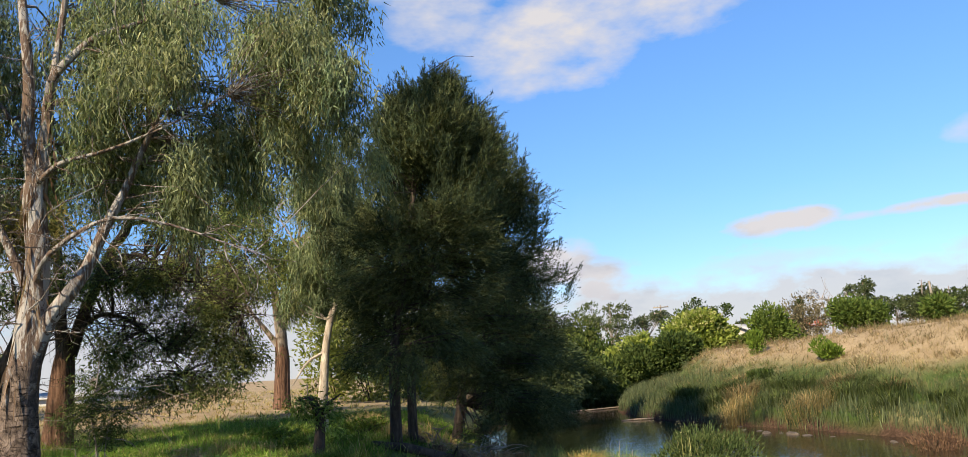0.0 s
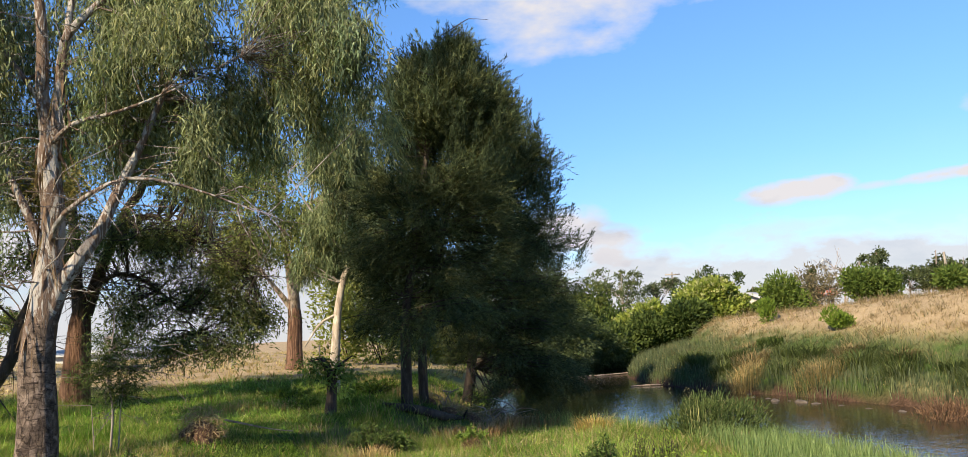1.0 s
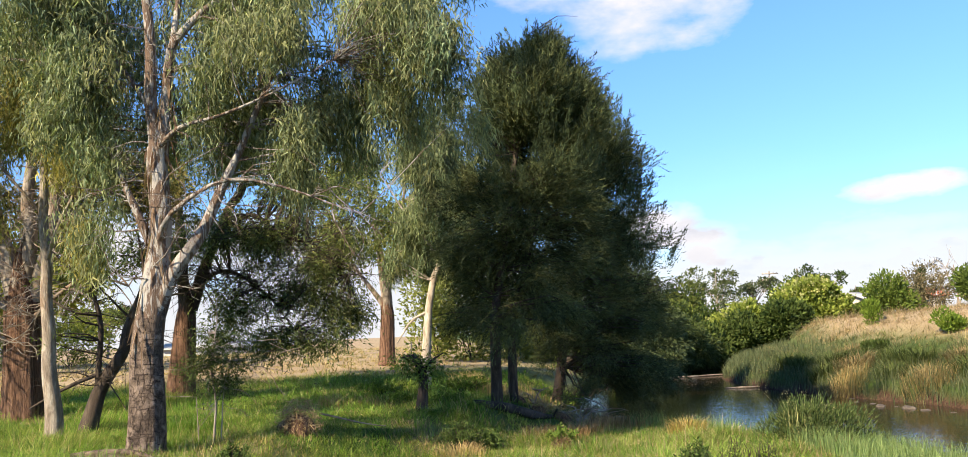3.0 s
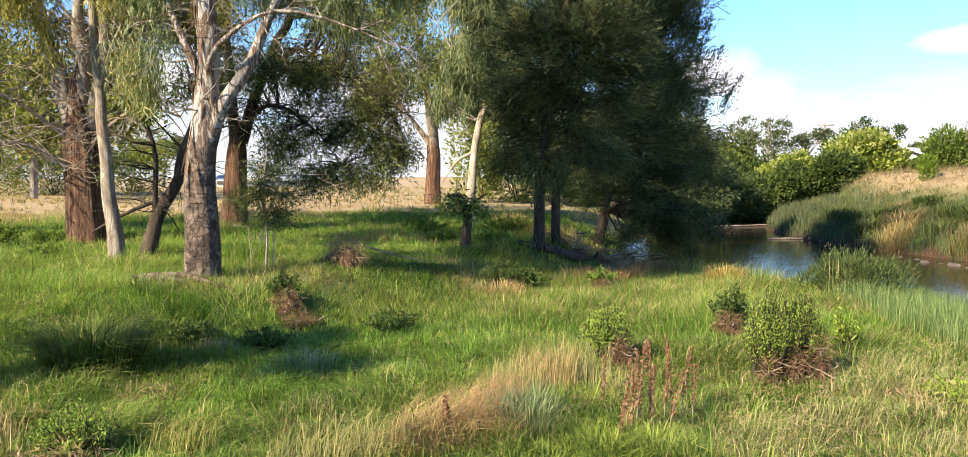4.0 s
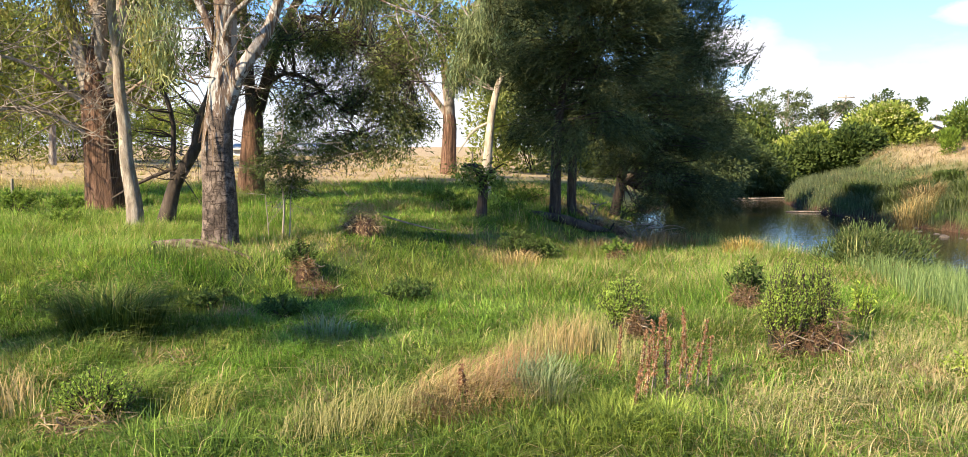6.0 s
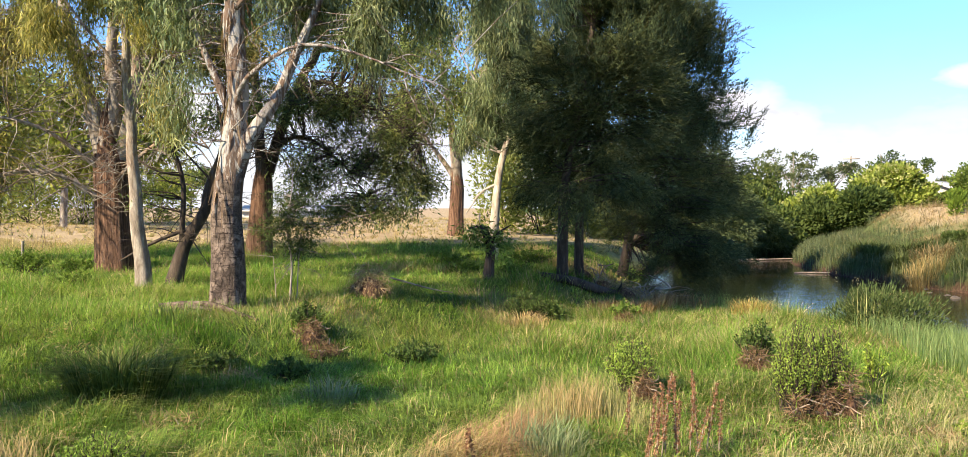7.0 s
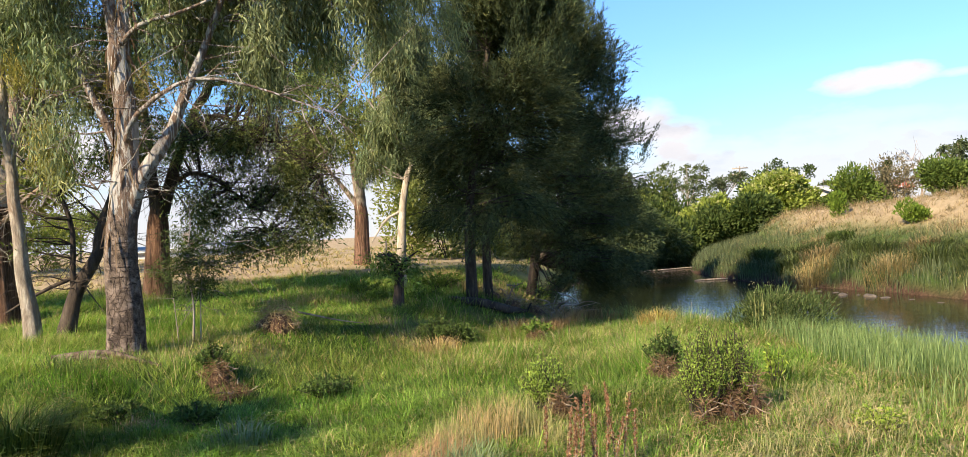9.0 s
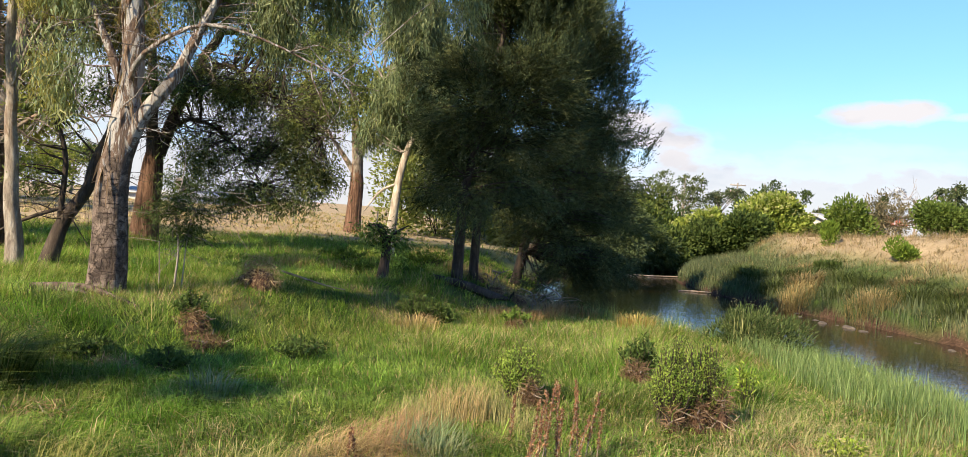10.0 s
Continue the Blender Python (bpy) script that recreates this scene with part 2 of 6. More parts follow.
# ground: soil and thatch, tinted by how dry the grass stands there
GROUND, t_ = material("ground_soil")
v_ = mapped(t_)
n1_, n2_ = tex_noise(t_, 0.7, 5, 0.6, v_), tex_noise(t_, 9.0, 6, 0.7, v_)
lush_ = ramp(t_, n1_, [(0.3, (0.04, 0.072, 0.016)), (0.6, (0.075, 0.118, 0.027)), (0.8, (0.12, 0.13, 0.042))])
dry_ = ramp(t_, n1_, [(0.3, (0.28, 0.205, 0.12)), (0.6, (0.38, 0.29, 0.175)), (0.8, (0.45, 0.35, 0.22))])
earth_ = ramp(t_, n2_, [(0.3, (0.035, 0.02, 0.013)), (0.7, (0.1, 0.06, 0.04))])
at_ = t_.nodes.new("ShaderNodeAttribute")
at_.attribute_name = "tint"
sp_ = t_.nodes.new("ShaderNodeSeparateColor")
link(t_, at_.outputs["Color"], sp_.inputs[0])
c_ = mixc(t_, sp_.outputs[0], lush_, dry_)
c_ = mixc(t_, sp_.outputs[1], c_, earth_)
c_ = mixc(t_, 0.7, c_, ramp(t_, n2_, [(0.3, (0.55, 0.55, 0.55)), (0.7, (1.2, 1.2, 1.2))]), "MULTIPLY")
surface(t_, c_, 0.95, n2_, 0.06, 0.1)

# creek water: brown, still, with a faint ripple
WATER, t_ = material("creek_water")
v_ = mapped(t_, (1, 1, 1))
r_ = tex_noise(t_, 2.2, 3, 0.5, v_)
rr_ = tex_noise(t_, 9.0, 2, 0.5, v_)
wb_ = surface(t_, (0.022, 0.017, 0.01), 0.03, mixc(t_, 0.4, r_, rr_), 0.012, 0.5)
wb_.inputs["IOR"].default_value = 1.333

# ---- mesh helpers ----
rng = np.random.default_rng(7)


def mesh_np(name, V, F, mat, tint=None, smooth=False):
    """A mesh from arrays: vertices, triangles or quads, one colour a vertex."""
    V, F = np.asarray(V, np.float32), np.asarray(F, np.int32)
    me = bpy.data.meshes.new(name)
    k = F.shape[1]
    me.vertices.add(len(V))
    me.vertices.foreach_set("co", V.ravel())
    me.loops.add(F.size)
    me.loops.foreach_set("vertex_index", F.ravel())
    me.polygons.add(len(F))
    me.polygons.foreach_set("loop_start", np.arange(0, F.size, k, dtype=np.int32))
    if smooth:
        me.polygons.foreach_set("use_smooth", np.ones(len(F), bool))
    if tint is not None:
        a = me.color_attributes.new("tint", "FLOAT_COLOR", "POINT")
        c = np.ones((len(V), 4), np.float32)
        c[:, :3] = tint
        a.data.foreach_set("color", c.ravel())
    me.materials.append(mat)
    me.update(calc_edges=True)
    return me


def thing(name, at, label, category, group=""):
    e = new(name)
    e.location = at
    e.empty_display_size = 0.3
    return tagged(e, label, category, group)


def part(name, V, F, mat, parent, label="", tint=None, smooth=False):
    """One mesh in world places under a thing that stands unturned at its base."""
    base = Vector(parent.location)
    if parent.parent:
        base = base + parent.parent.location
    ob = new(name, mesh_np(name, np.asarray(V) - np.array(base), F, mat, tint, smooth))
    ob.parent = parent
    return tagged(ob, label) if label else ob


def stuff(ob):
    return tagged(ob, kind="stuff")


def single(name, V, F, mat, label, category="", group="", kind="", tint=None, smooth=False):
    """A thing that is one mesh, with its origin at its base."""
    V = np.asarray(V, float)
    at = np.array([V[:, 0].mean(), V[:, 1].mean(), V[:, 2].min()])
    ob = new(name, mesh_np(name, V - at, F, mat, tint, smooth))
    ob.location = at
    return tagged(ob, label, category, group, kind)


def join(parts):
    """Vertices, faces and colours of several arrays in one."""
    vs, fs, cs, n = [], [], [], 0
    for p in parts:
        vs.append(p[0])
        fs.append(np.asarray(p[1]) + n)
        n += len(p[0])
        if len(p) > 2 and p[2] is not None:
            cs.append(p[2])
    return np.concatenate(vs), np.concatenate(fs), (np.concatenate(cs) if cs else None)


def unit(v):
    return v / np.maximum(np.linalg.norm(v, axis=-1, keepdims=True), 1e-9)


def smooth_path(P, R, n):
    """Catmull-Rom through a few places."""
    P, R = np.asarray(P, float), np.asarray(R, float)
    Q = np.vstack([2 * P[0] - P[1], P, 2 * P[-1] - P[-2]])
    u = np.linspace(0, len(P) - 1, n)
    i = np.minimum(u.astype(int), len(P) - 2)
    f = (u - i)[:, None]
    a, b, c, d = Q[i], Q[i + 1], Q[i + 2], Q[i + 3]
    out = 0.5 * (2 * b + (c - a) * f + (2 * a - 5 * b + 4 * c - d) * f**2 + (3 * b - a - 3 * c + d) * f**3)
    return out, np.interp(u, np.arange(len(P)), R)


def tube(P, R, sides=8, n=None, rough=0.0, flute=0, r=None, flare=0.0, bend=0.0):
    """A limb: a bent, tapered, uneven tube through places P with radii R. Quads."""
    r = r or rng
    n = n or max(4, 3 * len(P))
    C, rad = smooth_path(P, R, n)
    if bend:
        run = np.concatenate([[0], np.cumsum(np.linalg.norm(np.diff(C, axis=0), axis=1))])
        ends = np.minimum(1, np.arange(n) / 3.0) * np.minimum(1, np.arange(n)[::-1] / 3.0)
        for w in (1.9, 4.1):
            C += (ends * np.sin(run * w + r.uniform(0, 6)))[:, None] * r.normal(0, bend, 3) * [1, 1, 0]
    T = unit(np.gradient(C, axis=0))
    up = np.where(np.abs(T[:, 2:3]) > 0.9, [[1.0, 0, 0]], [[0, 0, 1.0]])
    A = unit(np.cross(T, up))
    for i in range(1, n):
        A[i] = unit(A[i - 1] - T[i] * (A[i - 1] @ T[i]))
    B = np.cross(T, A)
    th = np.linspace(0, 2 * np.pi, sides, endpoint=False)
    k = np.ones((n, sides))
    if rough:
        u = np.linspace(0, 1, n)[:, None]
        k += r.normal(0, rough * 0.3, (n, sides))
        for m, a in ((2, 0.9), (3, 0.9), (5, 0.8), (9, 0.7), (13, 0.6)):
            if m * 2.2 < sides:
                k += rough * a * np.sin(th * m + r.uniform(0, 6) + u * r.normal(0, 2.5)) * (0.7 + 0.3 * np.sin(u * r.uniform(4, 14) + r.uniform(0, 6)))
    if flute:
        k += 0.05 * np.sin(th * flute + r.uniform(0, 6))[None]
    if flare:
        k += flare * np.exp(-np.linspace(0, 6, n))[:, None] * (1 + 0.5 * np.sin(th * 5 + 1.0))[None]
    V = C[:, None] + (rad[:, None] * k)[..., None] * (np.cos(th)[None, :, None] * A[:, None] + np.sin(th)[None, :, None] * B[:, None])
    i, j = np.meshgrid(np.arange(n - 1), np.arange(sides), indexing="ij")
    F = np.stack([i * sides + j, i * sides + (j + 1) % sides, (i + 1) * sides + (j + 1) % sides, (i + 1) * sides + j], -1).reshape(-1, 4)
    return V.reshape(-1, 3), F


def twig(a, b, r0, r1, sag=0.0, sides=4, n=5, wig=0.06, r=None):
    r = r or rng
    a, b = np.asarray(a, float), np.asarray(b, float)
    d = np.linalg.norm(b - a)
    mid = [a + (b - a) * f + np.array([0, 0, sag * d * 4 * f * (1 - f)]) + r.normal(0, wig * d, 3) for f in (0.35, 0.7)]
    return tube([a, *mid, b], np.linspace(r0, r1, 4), sides, n, r=r)


def leaves(P, D, L, W, C, r=None, fold=0.0, fine=False):
    """Lance-shaped leaves from P along D, two triangles each, or one where they are fine."""
    r = r or rng
    n = len(P)
    D = unit(D)
    S = unit(np.cross(D, r.normal(0, 1, (n, 3))))
    L, W = np.broadcast_to(L, n)[:, None], np.broadcast_to(W, n)[:, None]
    if fine:
        V = np.stack([P - S * W / 2, P + S * W / 2, P + D * L], 1).reshape(-1, 3)
        return V, np.arange(3 * n).reshape(-1, 3), np.repeat(C, 3, 0)
    N = np.cross(S, D)
    mid = P + D * L * 0.42
    V = np.stack([P, mid + S * W / 2 + N * fold * W, P + D * L, mid - S * W / 2 + N * fold * W], 1).reshape(-1, 3)
    b = np.arange(n)[:, None] * 4
    F = np.concatenate([b + [0, 1, 2], b + [0, 2, 3]], 0)
    return V, F, np.repeat(C, 4, 0)


def blades(P, H, W, lean, C, r=None, seg=2, turn=None, curl=0.7, tipc=None):
    """Grass blades that bend over: P roots, H heights, lean as a share of the height."""
    r = r or rng
    n = len(P)
    th = r.uniform(0, 2 * np.pi, n) if turn is None else turn
    d = np.stack([np.cos(th), np.sin(th), np.zeros(n)], 1)
    s = np.stack([-np.sin(th), np.cos(th), np.zeros(n)], 1)
    fa = r.uniform(-0.9, 0.9, n)[:, None]
    s = unit(s + d * fa)
    H, W, lean = (np.broadcast_to(v, n)[:, None] for v in (H, W, lean))
    up = np.array([0, 0, 1.0])
    tip = P + up * H * (1 - 0.25 * np.minimum(lean, 1.6)) + d * H * lean
    if seg == 1:
        V = np.stack([P - s * W / 2, P + s * W / 2, tip], 1).reshape(-1, 3)
        F = np.arange(3 * n).reshape(-1, 3)
        k = 3
    else:
        mid = P + up * H * 0.62 + d * H * lean * (0.5 - 0.28 * curl)
        V = np.stack([P - s * W / 2, P + s * W / 2, mid - s * W * 0.42, mid + s * W * 0.42, tip], 1).reshape(-1, 3)
        b = np.arange(n)[:, None] * 5
        F = np.concatenate([b + [0, 1, 3], b + [0, 3, 2], b + [2, 3, 4]], 0)
        k = 5
    c = np.repeat(C, k, 0)
    if tipc is not None:
        c.reshape(n, k, 3)[:, -1] = tipc
    return V, F, c


def lattice(x, y, seed):
    h = np.sin(x * 127.1 + y * 311.7 + seed * 74.7) * 43758.5453
    return h - np.floor(h)


def patchy(x, y, size, seed=0):
    """Smooth uneven values from 0 to 1 over the plan."""
    out, amp, tot = 0, 1.0, 0
    for o in range(3):
        u, v = x / size * 2**o + 17.3 * seed, y / size * 2**o - 9.1 * seed
        i, j = np.floor(u), np.floor(v)
        f, g = u - i, v - j
        f, g = f * f * (3 - 2 * f), g * g * (3 - 2 * g)
        out = out + amp * ((lattice(i, j, seed) * (1 - f) + lattice(i + 1, j, seed) * f) * (1 - g) + (lattice(i, j + 1, seed) * (1 - f) + lattice(i + 1, j + 1, seed) * f) * g)
        tot += amp
        amp *= 0.5
    return out / tot


def palette(n, a, b, r=None, spread=0.18):
    """n colours between a and b, each a little off."""
    r = r or rng
    f = r.random(n)[:, None]
    return (np.array(a) * (1 - f) + np.array(b) * f) * np.clip(r.normal(1, spread, (n, 1)), 0.5, 1.7)


# ---- the lie of the land ----
EDGE_Y = [4, 8, 11, 14, 17, 19, 20.5, 22, 26, 30, 36, 42, 48, 58, 66, 80]
EDGE_L = [7.2, 8.0, 9.1, 9.9, 9.8, 8.8, 6.7, 4.5, 4.2, 4.9, 6.9, 9.4, 12.6, 18.4, 23, 30]
EDGE_R = [11.5, 12.6, 14.0, 15.2, 16.0, 16.4, 16.5, 16.4, 15.7, 14.9, 14.0, 14.9, 17.0, 22.0, 26, 33]
WATER_Z = -1.1


def sm(a, b, v):
    u = np.clip((v - a) / (b - a), 0, 1)
    return u * u * (3 - 2 * u)


def height(x, y):
    """The ground's height: bank with the trees, low flat, creek bed, hillside beyond."""
    x, y = np.asarray(x, float), np.asarray(y, float)
    wob = (patchy(x, y, 3.1, 5) - 0.5) * 0.5
    dl = np.interp(y, EDGE_Y, EDGE_L) + wob - x
    s = x - np.interp(y, EDGE_Y, EDGE_R) - wob
    yb = np.where(x < -5, 12 + 0.5 * (x + 5), 12 + 1.3 * (x + 5))
    left = -0.68 + 0.68 * sm(-2.8, 0.6, y - yb + (patchy(x, y, 2.3, 1) - 0.5) * 1.2)
    left = left + 0.45 * sm(26, 42, y) * sm(8, -2, x) + 0.15 * sm(36, 90, y)
    left = np.where(y < 12, left + 0.72 * sm(5.6, 2.5, np.hypot(x, y)), left)
    left = left + (patchy(x, y, 1.7, 2) - 0.5) * 0.16
    left = -1.15 + (left + 1.15) * sm(-0.3, np.where(y > 12, 3.6, 1.6), dl)
    top = np.interp(y, [18, 28, 42, 54, 80], [2.5, 2.3, 1.75, 1.5, 1.4]) + 0.045 * np.clip(s - 8, 0, 14)
    right = np.where(s < 4, -1.15 + np.interp(s, [-0.25, 0.05, 0.4, 4], [0, 0.32, 0.58, 1.45]), 0.3 + (top - 0.3) * sm(3.2, np.interp(y, [30, 38, 45, 55], [10.5, 9.5, 6.2, 5.8]), s) ** 0.8)
    right = right + (patchy(x, y, 2.6, 3) - 0.5) * 0.18 * sm(0.3, 1.5, s)
    bed = np.maximum(-1.75, -1.15 - 0.6 * np.clip(np.minimum(-dl - 0.2, -s - 0.25) / 0.8, 0, 1))
    h = np.where(dl >= -0.2, left, np.where(s >= -0.25, right, bed))
    far = sm(70, 110, y)
    return h * (1 - far) + far * (0.4 + 1.1 * sm(10, 40, x))


def dryness(x, y):
    """0 where the grass is green, 1 where it has gone to straw."""
    s = x - np.interp(y, EDGE_Y, EDGE_R)
    hill = sm(4.0, 6.6, s + (patchy(x, y, 4, 8) - 0.5) * 3)
    field = sm(30, 37, y - 0.25 * (x + 8) + (patchy(x, y, 5, 9) - 0.5) * 6) * sm(9, 3, x)
    spots = 0.42 * sm(0.64, 0.8, patchy(x, y, 1.6, 10))
    strip = 0.22 * sm(12.5, 14.5, y) * sm(21, 19, y) * sm(-1.0, 1.5, x + (patchy(x, y, 2.0, 12) - 0.5) * 3)
    seeded = 0.34 * sm(1.2, 3.0, x + (patchy(x, y, 1.5, 13) - 0.5) * 2) * sm(10.8, 9.2, y)
    return np.clip(np.maximum(np.maximum(np.maximum(hill, field), seeded), np.maximum(spots, strip)), 0, 1)


def spread(n, x0, x1, y0, y1, keep, r=None):
    """n random places on the ground in a rectangle, thinned by keep(x, y)."""
    r = r or rng
    x, y = r.uniform(x0, x1, n), r.uniform(y0, y1, n)
    k = keep(x, y) > r.random(n)
    x, y = x[k], y[k]
    return np.stack([x, y, height(x, y)], 1)


def on_ground(x, y):
    return np.array([x, y, float(height(x, y))])


def line_of(lo, hi, first, ratio):
    """Grid lines that start fine in the middle and widen towards the horizon."""
    a = list(np.arange(lo, hi + 1e-6, first))
    step = first
    while a[-1] < 3000:
        step *= ratio
        a.append(a[-1] + step)
    step = first
    while a[0] > -3000:
        step *= ratio
        a.insert(0, a[0] - step)
    return np.array(a)


gx, gy = line_of(-22, 32, 0.42, 1.14), line_of(2, 60, 0.42, 1.14)
GX, GY = np.meshgrid(gx, gy, indexing="ij")
GZ = height(GX, GY)
V_ = np.stack([GX, GY, GZ], -1).reshape(-1, 3)
i_, j_ = np.meshgrid(np.arange(len(gx) - 1), np.arange(len(gy) - 1), indexing="ij")
m_ = len(gy)
F_ = np.stack([i_ * m_ + j_, (i_ + 1) * m_ + j_, (i_ + 1) * m_ + j_ + 1, i_ * m_ + j_ + 1], -1).reshape(-1, 4)
x_, y_ = V_[:, 0], V_[:, 1]
bare_ = np.maximum(sm(-0.75, -1.0, V_[:, 2]), sm(-0.66, -0.84, V_[:, 2]) * (x_ > np.interp(y_, EDGE_Y, EDGE_R) - 0.6))
tint_ = np.stack([dryness(x_, y_), bare_, 0 * x_], 1)
ground = new("ground", mesh_np("ground", V_, F_, GROUND, tint_, True))
tagged(ground, "grassy creek bank, brown eroded edge and dry field", "ground", kind="structure")

# the creek's surface
ys_ = np.linspace(3, 84, 120)
l_, r_e = np.interp(ys_, EDGE_Y, EDGE_L) - 1.2, np.interp(ys_, EDGE_Y, EDGE_R) + 1.0
f_ = np.linspace(0, 1, 12)
X_ = l_[:, None] * (1 - f_) + r_e[:, None] * f_
V_ = np.stack([X_, np.repeat(ys_[:, None], 12, 1), np.full_like(X_, WATER_Z)], -1).reshape(-1, 3)
i_, j_ = np.meshgrid(np.arange(119), np.arange(11), indexing="ij")
F_ = np.stack([i_ * 12 + j_, i_ * 12 + j_ + 1, (i_ + 1) * 12 + j_ + 1, (i_ + 1) * 12 + j_], -1).reshape(-1, 4)
tagged(new("water", mesh_np("water", V_, F_, WATER, None, True)), "still brown creek water reflecting sky and trees", "water", kind="structure")

# ---- trees ----


def scatter_in(lobes, r, shell=0.5):
    """Places along arching boughs that fan out through ellipsoids (cx, cy, cz, rx, ry, rz, count)."""
    out = []
    for cx, cy, cz, rx, ry, rz, n in lobes:
        m = max(3, n // 11)
        size = np.array([rx, ry, rz])
        d = unit(r.normal(0, 1, (m, 3)) + [0, 0, 0.25])
        u = r.uniform(0, 1, n) ** (shell + 0.15)
        b = r.integers(0, m, n)
        reach = r.uniform(0.75, 1.15, m)[b]
        P = d[b] * (0.2 + 0.85 * u * reach)[:, None] - np.array([0, 0, 0.32]) * (u**2)[:, None]
        out.append(np.array([cx, cy, cz]) + P * size + r.normal(0, 0.05, (n, 3)) * size)
    return np.concatenate(out)


def strand_leaves(K, r, strands, per, size, step, fall, L, W, ca, cb, loose=0.6, rise=0.0, fine=False):
    """Leaves along strands that hang (or rise) from each cluster centre."""
    k = len(K)
    start = K[:, None] + r.normal(0, size, (k, strands, 3)) * [1, 1, 0.7]
    way = r.normal(0, 1, (k, strands, 3)) * [1, 1, 0.5]
    way = unit(unit(way) * (1 - abs(fall)) + np.array([0, 0, -fall + rise]))
    run = (np.arange(per) * step)[None, None, :, None]
    P = start[:, :, None] + way[:, :, None] * run + np.array([0, 0, -1.0]) * fall * run**2 * 0.5
    P = P + r.normal(0, 0.03 + step * 0.25, P.shape)
    D = unit(way[:, :, None] + r.normal(0, loose, P.shape))
    n = k * strands * per
    shade = np.repeat(np.clip(r.normal(1, 0.28, (k, 1)), 0.45, 1.7), strands * per, 0)
    hue = np.repeat(r.random((k, 1)), strands * per, 0)
    C = palette(n, ca, cb, r) * shade * (1 + (hue - 0.5) * np.array([0.3, 0.06, -0.1]))
    return leaves(P.reshape(-1, 3), D.reshape(-1, 3), L * r.uniform(0.65, 1.25, n), W * r.uniform(0.7, 1.25, n), C, r, 0.0, fine)


def attach(K, nodes, rads, r, r1=0.006, thick=0.4, sag=0.06, wig=0.05):
    """Thin boughs from the nearest limb to each cluster."""
    out = []
    for p in K:
        d = np.linalg.norm((nodes - p) * [1, 1, 0.8], axis=1) + np.maximum(nodes[:, 2] - p[2], 0) * 0.6
        q = int(np.argmin(d))
        if d[q] > 0.15:
            r0 = max(min(rads[q] * thick, 0.012 * d[q] + 0.008), r1 * 1.3)
            out.append(twig(nodes[q], p, r0, r1, sag, 4, 5, wig, r))
    return out


def bramble(nodes, r, n, ln, lo, hi, r0=0.02, drop=0.0):
    """Bare twiggy growth: n dead boughs, each with a few side twigs."""
    pick = nodes[(nodes[:, 2] > lo) & (nodes[:, 2] < hi)]
    out = []
    for _ in range(n if len(pick) else 0):
        a = pick[r.integers(0, len(pick))]
        d = unit(r.normal(0, 1, 3) * [1, 1, 0.45] + [0, -0.25, -drop])
        b = a + d * ln * r.uniform(0.5, 1.2)
        out.append(twig(a, b, r0 * r.uniform(0.5, 1.1), 0.004, 0.03, 4, 6, 0.07, r))
        for _ in range(4):
            f = r.uniform(0.35, 1.0)
            c = a + (b - a) * f
            out.append(twig(c, c + unit(d + r.normal(0, 0.7, 3)) * ln * r.uniform(0.15, 0.45), r0 * 0.35, 0.0025, 0.02, 3, 4, 0.08, r))
    return out


